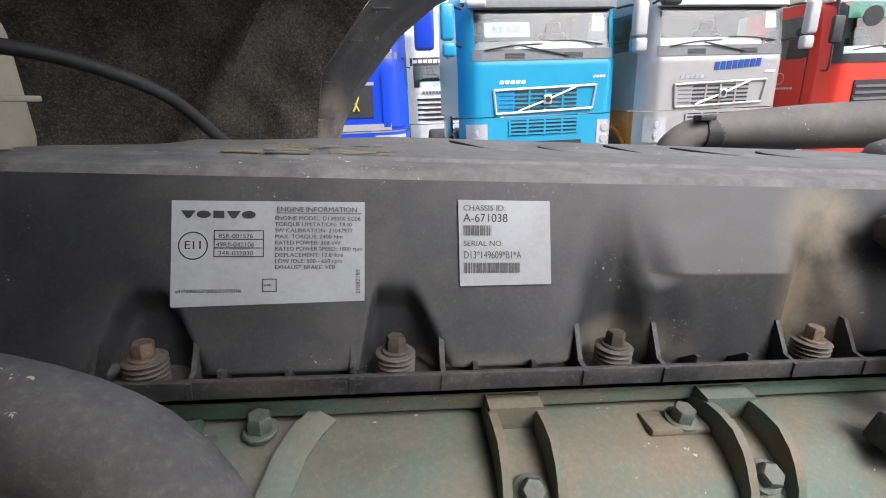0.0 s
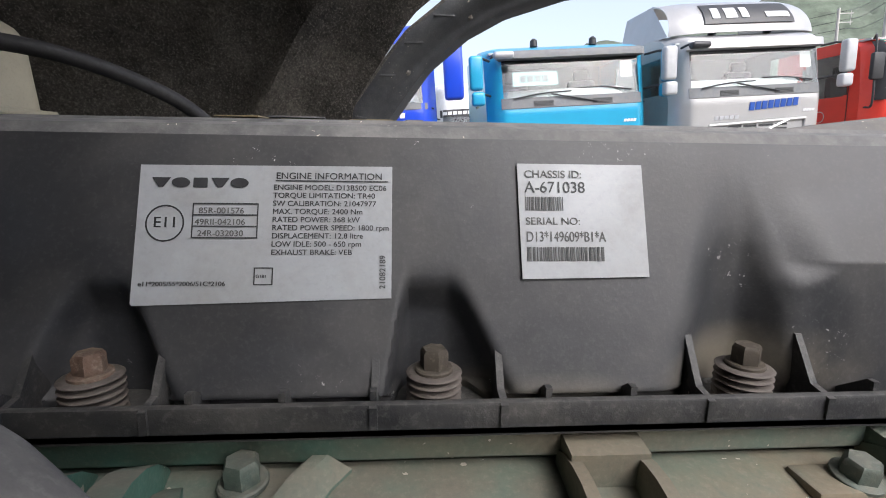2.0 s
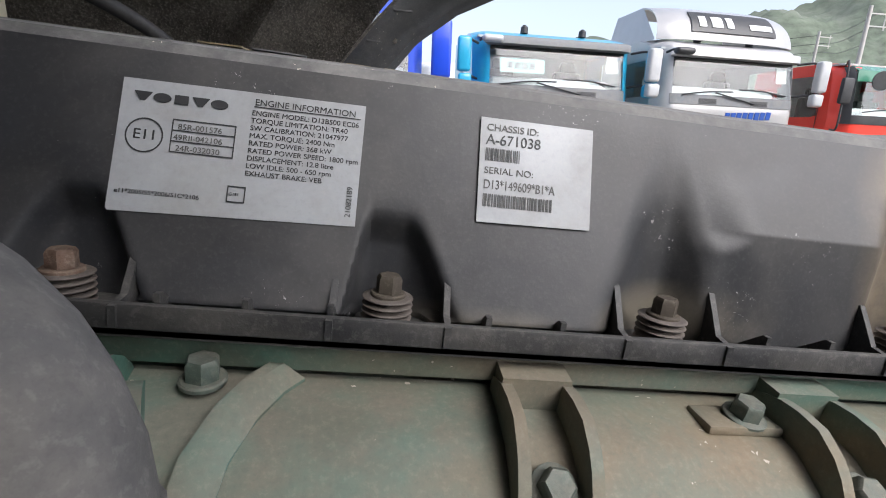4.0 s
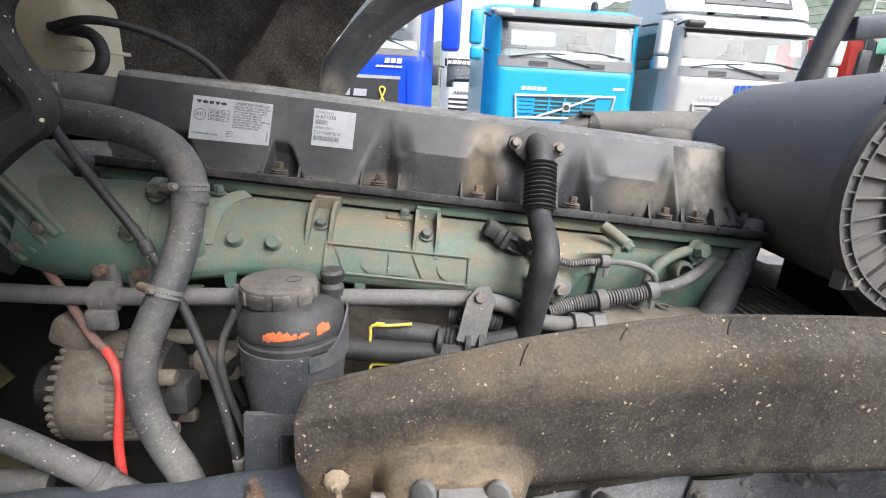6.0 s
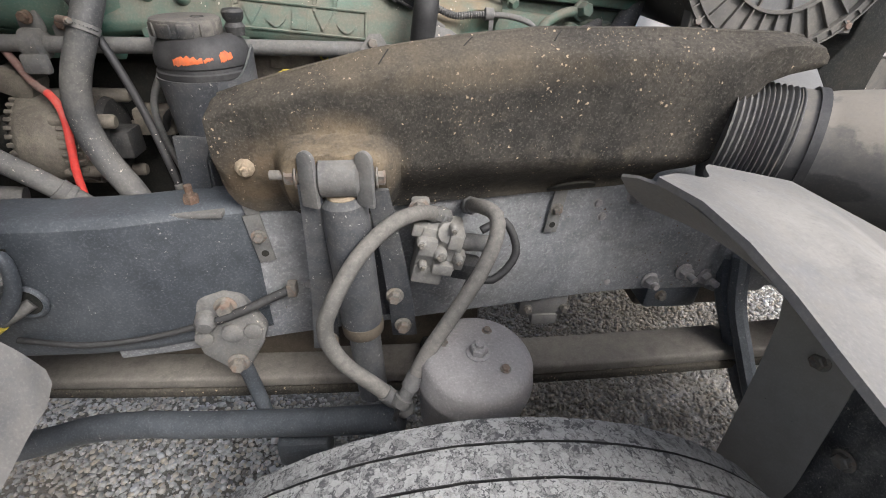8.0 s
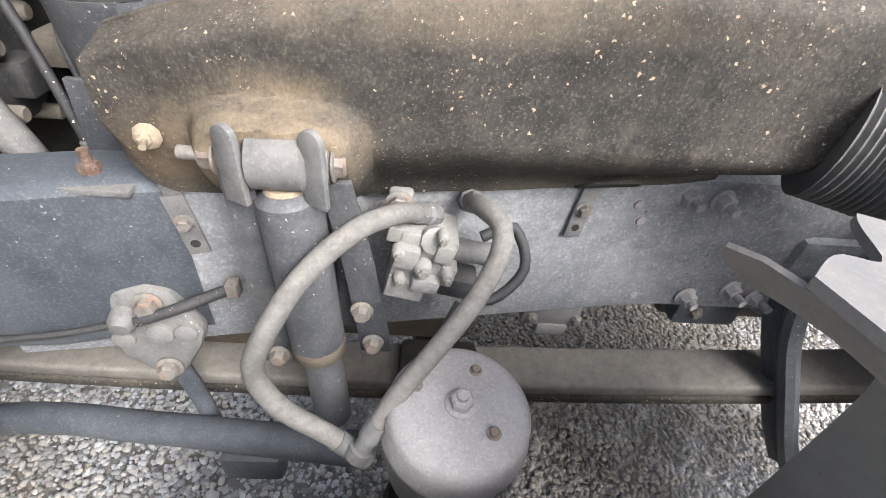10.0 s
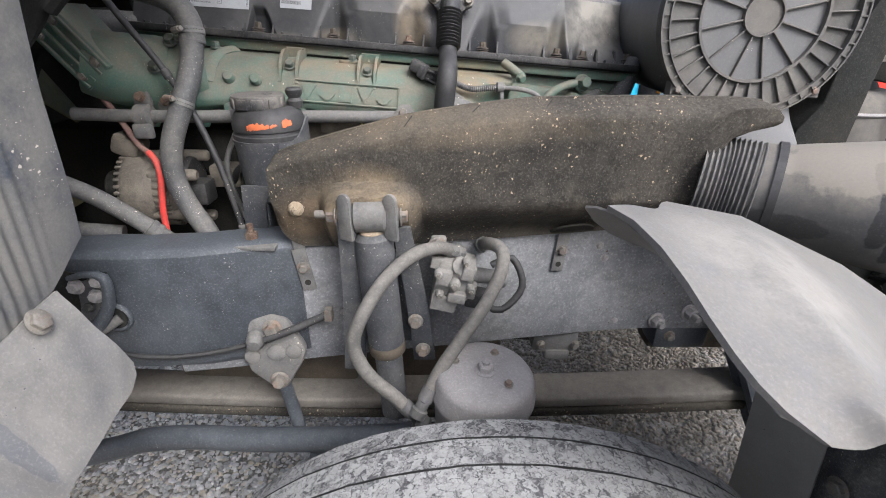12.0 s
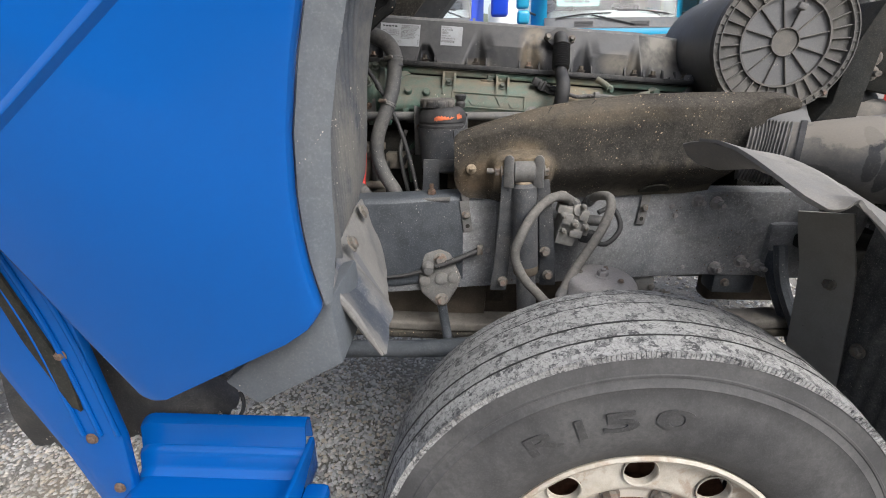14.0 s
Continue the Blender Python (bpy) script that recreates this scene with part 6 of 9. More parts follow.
    # raised figures on the sidewall, bent round it
    for ch, ang in zip("R150", (121.5, 111, 101, 88)):
        a = radians(ang)
        p = C + Vector((math.cos(a) * 0.392, -0.1515, math.sin(a) * 0.392))
        m = frame_at(p, (math.sin(a), 0, -math.cos(a)), (math.cos(a), 0, math.sin(a)))
        lettering(ch, 0.057, m, TYRE_LETTER, tyre, "figure", 0.0013, "CENTER", 2.5 if ch in "50" else 1.9, 0.0012)
    return root


wheel()

# ---- things on the frame rail ----
def rail_y(x):
    return lerp_rows(RAIL_LINE, x)


def rail_hardware():
    for x, z, tilt in ((0.388, 1.155, 8), (0.897, 1.155, -6)):
        y = rail_y(x) - 0.004
        root = thing("rail_clip", (x, y, z - 0.05), "bent steel clip bolted on the frame rail", "clip", "clips on the rail")
        m = frame_at((x, y, z), (1, 0.17, 0), (0, 0, 1)) @ Matrix.Rotation(radians(tilt), 4, "Z")
        part("strap", Shape(m).plate([(-0.013, -0.045), (0.013, -0.045), (0.013, 0.045), (-0.013, 0.045)], 0.004, None, 0.001), STEEL_DUSTY, root)
        part("hook", Shape(m).box((0.004, 0.055, 0.0), (0.022, 0.02, 0.012), 0.002), STEEL_DUSTY, root)
        part("bolt", Shape(m).bolt((0, 0.005, 0.004), (0, 0, 1), 0.009, 0.008), BOLT_STEEL, root)
        # a dark disc on the strap paints the shade inside its hole
        part("hole", Shape(m).lathe((0, -0.028, 0.0042), (0, 0, 1), [(0, 0.006), (0.0006, 0.006)], 14), DARK_VOID, root)
    for x, z, sh in ((1.061, 1.172, 0.014), (1.118, 1.165, 0.016), (0.985, 1.16, 0), (1.149, 0.962, 0.01), (1.221, 0.984, 0.018), (1.275, 0.97, 0.018), (1.05, 0.965, 0.0), (0.45, 1.05, 0), (0.27, 1.045, 0), (1.0, 1.13, 0), (0.62, 1.17, 0.0)):
        y = rail_y(x)
        solid("rail_bolt", Shape().bolt((x, y + 0.001, z), (0.17, -1, 0), 0.015 if sh else 0.008, 0.015 if sh else 0.004, True, sh), CHAMBER, "dusty hexagon bolt in the frame rail", "bolt", "bolts in the rail")


rail_hardware()


def sway_bracket():
    root = thing("bar_bracket", (0.31, 0.07, 0.9), "cast steel bracket with three bolts under the frame beam", "bracket")
    m = frame_at((0.314, 0.09, 0.976), (1, 0.12, 0), (0, 0.15, 1))
    poly = [(-0.045, 0.075), (0.0, 0.085), (0.03, 0.07), (0.06, 0.0), (0.05, -0.03), (0.015, -0.085), (-0.01, -0.085), (-0.055, -0.04), (-0.062, 0.0)]
    cast = part("casting", Shape(m).plate(poly, 0.028, None, 0.008), STEEL_DUSTY, root)
    for x, y, r in ((-0.045, -0.005, 0.015), (0.036, 0.0, 0.015), (0.002, -0.062, 0.016), (0.002, 0.0, 0.018)):
        part("boss", Shape(m).lathe((x, y, 0.024), (0, 0, 1), [(0, r + 0.002), (0.008, r), (0.01, r - 0.004)], 18), STEEL_DUSTY, cast)
    for x, y in ((0.002, -0.062), (0.0, 0.055)):
        part("bolt", Shape(m).bolt((x, y, 0.03), (0, 0, 1), 0.014, 0.014), BOLT_STEEL, cast)
    part("pin_socket", Shape(m).lathe((-0.035, 0.035, 0.02), (0, -0.3, 1), [(0, 0.018), (0.02, 0.018), (0.03, 0.012)], 18), STEEL_DUSTY, cast)
    part("brake_line", Shape().tube([(0.0, 0.032, 1.005), (0.1, 0.03, 0.992), (0.2, 0.045, 0.992), (0.29, 0.058, 1.01)], 0.0052, 10), BLACK_RUBBER, root, "thin black line along the beam")
    part("stub_hose", Shape().tube([(0.305, 0.05, 1.02), (0.35, 0.06, 1.033), (0.4, 0.075, 1.05), (0.432, 0.085, 1.06)], 0.008, 10), BLACK_RUBBER, root)
    part("stub_clip", Shape().box((0.428, 0.082, 1.06), (0.016, 0.02, 0.026), 0.003), BOLT_STEEL, root)
    part("drop_link", Shape().tube([(0.32, 0.07, 0.9), (0.33, 0.07, 0.83), (0.345, 0.06, 0.74)], 0.014, 12), BEAM_PAINT, root)


sway_bracket()


def valve_unit():
    root = thing("air_valve", (0.68, 0.1, 1.1), "dusty cast air valve block with fittings on the frame rail", "valve")
    c = Vector((0.675, 0.085, 1.15))
    rot = Matrix.Rotation(radians(12), 4, "Y")
    body = part("block", Shape().box(c, (0.07, 0.06, 0.075), 0.005, rot, 2), ALLOY, root)
    part("upper_lobe", Shape().lathe(c + Vector((0.01, -0.02, 0.03)), (0.2, -1, 0.4), [(0, 0.017), (0.012, 0.017), (0.014, 0.012)], 10), ALLOY, body)
    for off, size in (((-0.02, -0.03, 0.012), (0.028, 0.024, 0.03)), ((0.024, -0.028, 0.02), (0.022, 0.026, 0.026)), ((0.004, -0.034, -0.028), (0.034, 0.022, 0.02)), ((-0.032, -0.012, 0.035), (0.024, 0.03, 0.022)), ((0.03, -0.02, -0.02), (0.02, 0.03, 0.03))):
        part("casting_lump", Shape().box(c + Vector(off), size, 0.003, rot), ALLOY, body)
    part("lower_lobe", Shape().box(c + Vector((-0.02, -0.012, -0.045)), (0.05, 0.045, 0.035), 0.004, rot), ALLOY, body)
    for d, r in (((-0.03, -0.03, 0.02), 0.008), ((0.03, -0.032, -0.012), 0.0075), ((-0.028, -0.03, -0.022), 0.0075), ((0.0, -0.034, 0.0), 0.011), ((0.02, -0.03, 0.045), 0.007)):
        part("lug", Shape().lathe(c + Vector(d), (0.05, -1, 0.1), [(0, r), (0.012, r), (0.016, r * 0.7)], 14), ALLOY, body)
        part("lug_bolt", Shape().bolt(c + Vector(d) + Vector((0, -0.014, 0)), (0.05, -1, 0.1), r * 0.55, 0.005), BOLT_STEEL, body)
    part("side_port", Shape().tube([c + Vector((0.03, 0, 0)), c + Vector((0.07, -0.005, -0.002)), c + Vector((0.095, 0.0, -0.01))], [0.016, 0.014, 0.018], 16), STEEL_DUSTY, body)
    part("solenoid", Shape().box(c + Vector((0.045, -0.01, -0.045)), (0.05, 0.04, 0.032), 0.006, rot), BLACK_TRIM, root)
    part("wire_coil", Shape().tube([c + Vector((0.05, -0.02, -0.05)), c + Vector((0.09, -0.03, -0.06)), c + Vector((0.13, -0.01, -0.02)), c + Vector((0.11, 0.01, 0.03)), c + Vector((0.07, 0.0, 0.02))], 0.007, 10), BLACK_RUBBER, root)
    part("mount_ear", Shape().box(c + Vector((-0.03, 0.01, 0.06)), (0.03, 0.02, 0.03), 0.006), ALLOY, root)
    part("ear_bolt", Shape().bolt(c + Vector((-0.032, -0.002, 0.064)), (0, -1, 0.1), 0.012, 0.01), BOLT_STEEL, root)


valve_unit()


def brake_chamber():
    root = thing("brake_chamber", (0.722, -0.062, 0.85), "round grey brake chamber with a bolt in its lid", "brake chamber")
    c = Vector((0.722, -0.062, 0.896))
    ax = Vector((0.03, -0.06, 1)).normalized()
    part("can", Shape().lathe(c, ax, [(0, 0.06), (0.01, 0.08), (0.1, 0.086), (0.104, 0.09), (0.112, 0.09), (0.118, 0.086), (0.14, 0.085), (0.15, 0.078), (0.154, 0.068), (0.156, 0.0)], 48), CHAMBER, root)
    t = c + ax * 0.155
    part("centre_bolt", Shape().bolt(t, ax, 0.014, 0.012, True, 0.006), CHAMBER, root)
    for dx, dy in ((0.02, 0.045), (-0.05, 0.02), (0.035, -0.035)):
        part("plug", Shape().bolt(t + Vector((dx, dy, 0.001)), ax, 0.006, 0.005), BOLT_STEEL, root)
    part("lower_cone", Shape().lathe(c, -ax, [(0, 0.07), (0.05, 0.05), (0.12, 0.03)], 28), STEEL_DUSTY, root)
    part("knuckle", Shape().box((0.72, -0.12, 0.72), (0.16, 0.16, 0.22), 0.03), DARK_VOID, root)
    part("axle_beam", Shape().box((0.74, 0.5, 0.5), (0.12, 1.6, 0.14), 0.02), DARK_VOID, root)


brake_chamber()


def air_hoses():
    one = [(0.668, 0.08, 1.203), (0.656, 0.066, 1.214), (0.636, 0.045, 1.224), (0.6, 0.01, 1.226), (0.555, -0.03, 1.198), (0.52, -0.07, 1.149), (0.508, -0.08, 1.105), (0.53, -0.085, 1.051), (0.574, -0.085, 1.001), (0.592, -0.085, 0.978)]
    two = [(0.733, 0.115, 1.2), (0.735, 0.095, 1.211), (0.745, 0.065, 1.222), (0.757, 0.04, 1.222), (0.756, 0.02, 1.198), (0.731, -0.01, 1.152), (0.691, -0.04, 1.101), (0.652, -0.065, 1.05), (0.629, -0.083, 1.008)]
    for pts in (one, two):
        root = thing("air_hose", pts[-1], "grey rubber air brake hose bent down to the wheel", "hose", "air hoses")
        part("hose", Shape().tube(pts, 0.0118, 16), AIR_HOSE, root)
        a, b = Vector(pts[-1]), Vector(pts[-2])
        d = (a - b).normalized()
        part("ferrule", Shape().lathe(a - d * 0.012, d, [(0, 0.0135), (0.024, 0.0135), (0.026, 0.011), (0.04, 0.011), (0.042, 0.015), (0.056, 0.015)], 14), STEEL_DUSTY, root)
        a, b = Vector(pts[0]), Vector(pts[1])
        d = (a - b).normalized()
        part("elbow", Shape().lathe(a - d * 0.01, d, [(0, 0.013), (0.02, 0.013), (0.022, 0.016), (0.04, 0.016)], 8), STEEL_DUSTY, root)
    root = thing("sensor_cable", (0.6, -0.09, 0.95), "thin black sensor cable along the air hose", "cable")
    part("cable", Shape().tube([(0.72, 0.03, 1.11), (0.69, -0.02, 1.08), (0.65, -0.06, 1.04), (0.615, -0.09, 0.99), (0.6, -0.1, 0.94)], 0.004, 8), BLACK_RUBBER, root)


air_hoses()


def springs():
    root = thing("leaf_spring", (0.4, 0.12, 0.7), "dusty brown leaf spring under the frame rail", "leaf spring")
    for k, (z, h) in enumerate(((0.79, 0.03), (0.76, 0.026))):
        def leaf(a, b, z=z, h=h):
            x = -0.55 + 2.4 * a
            sag = -0.05 * (1 - min(1.0, abs(x - 0.5) / 1.05) ** 2) + 0.05
            r = rounded(0.09, h, 0.008, 3)
            i = int(round(b * len(r))) % len(r)
            return (x, 0.16 + r[i][0], z + sag + r[i][1] - 0.0)
        part("leaf", Shape().sheet(leaf, 30, 16), SHIELD_RUBBER if k else MUD_LEAF, root)
    part("centre_clamp", Shape().box((0.72, 0.12, 0.79), (0.14, 0.13, 0.12), 0.015), DARK_VOID, root)
    root = thing("tie_bar", (0.2, -0.08, 0.75), "dark grey steel bar running to the wheel", "bar")
    part("bar", Shape().tube([(-0.3, 0.06, 0.65), (-0.1, 0.06, 0.705), (0.0, 0.062, 0.735), (0.11, 0.058, 0.748), (0.22, 0.045, 0.757), (0.34, 0.028, 0.776), (0.48, 0.0, 0.81), (0.61, -0.03, 0.852)], 0.026, 18), BEAM_PAINT, root)
    part("bar_eye", Shape().lathe((-0.32, 0.03, 0.64), (0.1, 1, 0), [(0, 0.045), (0.01, 0.055), (0.06, 0.055), (0.07, 0.045)], 24), STEEL_DUSTY, root)
    part("bar_lug", Shape().box((0.42, 0.02, 0.72), (0.1, 0.06, 0.07), 0.012), BEAM_PAINT, root)
    root = thing("engine_mount", (0.24, 0.24, 0.7), "oily brown cast mounting plate behind the leaf spring", "engine mount")
    m = frame_at((0.0, 0.215, 0.0), (1, 0, 0), (0, 0, 1))
    web = part("web", Shape(m).plate([(0.03, 0.83), (0.06, 0.75), (0.44, 0.68), (0.46, 0.96), (0.05, 0.96)], 0.03, None, 0.006), OILY_BROWN, root)
    part("rib", Shape().tube([(0.06, 0.2, 0.9), (0.12, 0.197, 0.915), (0.2, 0.196, 0.912), (0.225, 0.196, 0.885), (0.15, 0.196, 0.868), (0.09, 0.198, 0.88)], 0.007, 8), OILY_BROWN, web)
    part("rib", Shape().tube([(0.28, 0.198, 0.94), (0.3, 0.196, 0.86), (0.35, 0.195, 0.82), (0.42, 0.196, 0.8)], 0.009, 8), OILY_BROWN, web)
    for x in (0.11, 0.165, 0.36):
        part("bolt", Shape().bolt((x, 0.2, 0.935), (0, -1, 0), 0.011, 0.01, True), CHAMBER, web)
    root = thing("spring_hanger", (1.23, 0.27, 0.87), "dark steel hanger bracket under the frame rail", "bracket")
    hanger = part("casting", Shape().box((1.23, 0.27, 0.9), (0.13, 0.08, 0.07), 0.012), BEAM_PAINT, root)
    part("rear_block", Shape().box((1.33, 0.36, 0.86), (0.26, 0.08, 0.13), 0.014), OILY_BROWN, root, "oily brown cast block")
    part("bolt", Shape().bolt((1.2, 0.23, 0.905), (0, -1, 0), 0.01, 0.01, True), BOLT_STEEL, hanger)
    root = thing("under_bracket", (0.9, 0.21, 0.85), "dusty cast bracket hanging under the frame rail", "bracket")
    part("casting", Shape().box((0.92, 0.24, 0.905), (0.11, 0.08, 0.06), 0.012), STEEL_DUSTY, root)
    part("pad", Shape().box((0.925, 0.225, 0.87), (0.06, 0.06, 0.03), 0.008), STEEL_DUSTY, root)
    for x in (0.885, 0.965):
        part("bolt", Shape().bolt((x, 0.2, 0.9), (0, -1, 0), 0.008, 0.008), BOLT_STEEL, root)
    root = thing("steering_gear", (-0.03, 0.03, 1.0), "dark steering gear arm with bolts in the front beam", "steering gear")
    front = frame_at((0, 0.032, 0), (1, 0, 0), (0, 0, 1))
    # dark plate, and disc below, paint the shade in a recess and a hole
    part("recess_shade", Shape(front).plate([(-0.16, 1.02), (-0.04, 1.02), (0.02, 1.06), (0.045, 1.11), (0.058, 1.18), (0.0, 1.178), (-0.05, 1.19), (-0.16, 1.17)], 0.004, None, 0.001), DARK_VOID, root)
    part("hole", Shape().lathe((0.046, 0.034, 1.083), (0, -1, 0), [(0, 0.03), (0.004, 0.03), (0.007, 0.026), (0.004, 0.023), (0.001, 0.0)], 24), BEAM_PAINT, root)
    part("hole_shade", Shape().lathe((0.046, 0.03, 1.083), (0, -1, 0), [(0, 0.022), (0.001, 0.022)], 24), DARK_VOID, root)
    part("arm", Shape().tube([(-0.006, 0.02, 1.172), (0.03, 0.018, 1.182), (0.06, 0.016, 1.176), (0.06, 0.014, 1.14), (0.048, 0.012, 1.108), (0.018, 0.01, 1.07), (-0.02, 0.008, 1.038), (-0.055, 0.008, 1.03)], [0.005, 0.006, 0.009, 0.01, 0.011, 0.013, 0.016, 0.018], 12), BEAM_PAINT, root, "dark forged arm")
    part("web", Shape(front).plate([(0.0, 1.16), (0.05, 1.175), (0.048, 1.12), (0.01, 1.07), (-0.02, 1.06), (-0.005, 1.12)], 0.008, None, 0.002), DAMPER_PAINT, root)
    part("drum", Shape().lathe((-0.075, 0.04, 1.1), (0.2, -1, 0.1), [(0, 0.045), (0.03, 0.042), (0.04, 0.03), (0.042, 0.0)], 24), DAMPER_PAINT, root, "dusty round housing")
    for p, r in (((0.0, 0.024, 1.154), 0.011), ((0.045, 0.022, 1.168), 0.011), ((0.032, 0.022, 1.136), 0.01), ((0.012, 0.022, 1.112), 0.008)):
        part("bolt", Shape().bolt(p, (0, -1, 0.1), r, 0.01, True), CHAMBER if r > 0.009 else BLACK_TRIM, root)
    part("plug", Shape().tube([(0.055, 0.03, 1.083), (0.035, 0.016, 1.072), (0.018, 0.008, 1.064)], 0.0095, 12), RUBBER_HOSE, root)
    part("yellow_cap", Shape().lathe((0.017, 0.006, 1.063), (-0.75, -0.3, -0.5), [(0, 0.011), (0.018, 0.011), (0.021, 0.009)], 14), YELLOW, root, "yellow plastic cap")
    root = thing("cross_member", (0.3, 0.6, 0.85), "dark steel cross member between the frame rails", "frame member")
    part("beam", Shape().box((-0.35, 0.62, 1.05), (0.12, 1.05, 0.2), 0.02), BEAM_PAINT, root)
    part("rear_beam", Shape().box((1.35, 0.62, 1.02), (0.14, 0.85, 0.18), 0.02), FRAME_PAINT, root)


MUD_LEAF = surface("brown_leaf_steel", (0.11, 0.1, 0.088), 0.75, vary=0.3, grain=30, bump=0.3, dust=0.7, dust_color=(0.2, 0.185, 0.16), dust_scale=8, up=0.5)
springs()


# unseen gearbox, added so that the ground under the truck gets less light
def gearbox():
    root = thing("gearbox", (1.5, 0.65, 0.8), "dark gearbox added behind the engine to shade the ground", "gearbox")
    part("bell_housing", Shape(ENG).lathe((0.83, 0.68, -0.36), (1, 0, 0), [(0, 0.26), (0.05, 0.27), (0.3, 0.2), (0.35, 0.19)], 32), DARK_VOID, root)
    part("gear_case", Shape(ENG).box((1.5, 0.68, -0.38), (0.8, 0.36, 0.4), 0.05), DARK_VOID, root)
    part("side_tank", Shape().box((1.25, 0.42, 0.93), (0.25, 0.12, 0.14), 0.03), STEEL_DUSTY, root)
    return root


gearbox()

# ---- tilted cab: liner, arch, side panel, mudguards ----
ARCH_OUT = [(0.105, 1.6), (0.125, 1.66), (0.196, 1.772), (0.33, 1.93), (0.459, 2.024), (0.584, 2.081), (0.783, 2.13), (1.05, 2.15), (1.35, 2.14)]
ARCH_IN = [(0.03, 1.6), (0.047, 1.684), (0.081, 1.818), (0.187, 1.945), (0.265, 2.03), (0.389, 2.115), (0.6, 2.19), (0.9, 2.23), (1.3, 2.23)]


def cab_liner():
    root = thing("cab_liner", (-0.6, 1.2, 1.1), "dusty black felt underside of the tilted cab with creases", "cab liner")

    def right_edge(z):
        return lerp_rows([(1.0, -0.05)] + [(zz, x) for x, zz in ARCH_IN[:7]], z)

    def wall(a, b):
        z = 1.0 + 1.35 * b
        xr = right_edge(z) + 0.02
        x = -1.7 + (xr + 1.7) * a
        y = 1.7 - 0.32 * sm(0.0, 1.0, 1 - a) - 0.25 * b * b
        fold = 0.05 * math.exp(-(((x + 0.2) - 0.8 * (z - 1.75)) / 0.05) ** 2) + 0.045 * math.exp(-(((x + 0.75) + 0.5 * (z - 1.8)) / 0.07) ** 2)
        y -= fold + 0.07 * noise.noise((2.4 * x, 2.4 * z, 3.0)) + 0.018 * noise.noise((11 * x, 11 * z, 9.0))
        return (x, y, z)

    part("liner_wall", Shape().sheet(wall, 90, 60, 0.008), FELT, root)

    # unseen sheet overhead, set low to shade the mudguard and engine
    def over(a, b):
        xr = 0.62 - 0.25 * b
        x = -1.7 + (xr + 1.7) * a
        y = 1.46 - 2.06 * b
        z = 2.36 - 0.12 * sm(0.3, 1.0, b) + 0.04 * noise.noise((3 * x, 3 * y, 1.0))
        return (x, y, z)

    part("shading_overhang", Shape().sheet(over, 30, 30, 0.01), FELT, root)
    def floor_pan(a, b):
        y, z = -0.6 + 2.2 * a, 0.35 + 2.3 * b
        return (-1.72 + 0.2 * (1 - b) + 0.03 * noise.noise((4 * y, 4 * z, 0)), y, z)

    part("floor_pan", Shape().sheet(floor_pan, 24, 24, 0.02), FELT, root, "dark underside of the cab floor")
    beam = Shape().tube([(-0.5, 0.95, 1.95), (-0.2, 1.05, 2.03), (0.1, 1.2, 2.14), (0.35, 1.3, 2.25)], [0.03, 0.035, 0.035, 0.035], 10)
    part("cross_tube", beam, FELT, root, "dirty dark cross tube")
    return root


cab_liner()


def arch_lip():
    root = thing("wheel_arch_lip", (0.3, 1.78, 1.6), "grey plastic far wheel-arch lip with ribs and screws", "wheel arch")

    def lip(a, b):
        k = a * (len(ARCH_OUT) - 1)
        i = min(int(k), len(ARCH_OUT) - 2)
        t = k - i
        o = Vector((ARCH_OUT[i][0], 1.78, ARCH_OUT[i][1])).lerp(Vector((ARCH_OUT[i + 1][0], 1.78, ARCH_OUT[i + 1][1])), t)
        n_ = Vector((ARCH_IN[i][0], 1.72, ARCH_IN[i][1])).lerp(Vector((ARCH_IN[i + 1][0], 1.72, ARCH_IN[i + 1][1])), t)
        p = n_.lerp(o, b)
        p.y += -0.02 * math.sin(math.pi * min(1, b * 1.6)) + 0.05 * sm(0.85, 1.0, b)
        return p

    part("lip_sheet", Shape().sheet(lip, 60, 14, 0.006), ARCH_PLASTIC, root)
    for k in range(8):
        a = 0.12 + 0.11 * k
        p, q = lip(a, 0.12), lip(a + 0.006, 0.42)
        d = (q - p).normalized()
        s = Shape().box((p + q) / 2 + Vector((0, -0.006, 0)), ((q - p).length, 0.012, 0.006), 0.0015, frame_at((0, 0, 0), d, (0, -1, 0)).to_3x3().to_4x4())
        part("rib", s, ARCH_PLASTIC, root)
        if k % 2 == 0:
            part("screw", Shape().bolt(lip(a + 0.02, 0.6) + Vector((0, -0.004, 0)), (0, -1, 0), 0.008, 0.006), BOLT_STEEL, root)
    edge = Shape().tube([lip(k / 40, 0.02) for k in range(41)], 0.008, 6)
    part("torn_felt_edge", edge, FELT, root)
    return root


arch_lip()


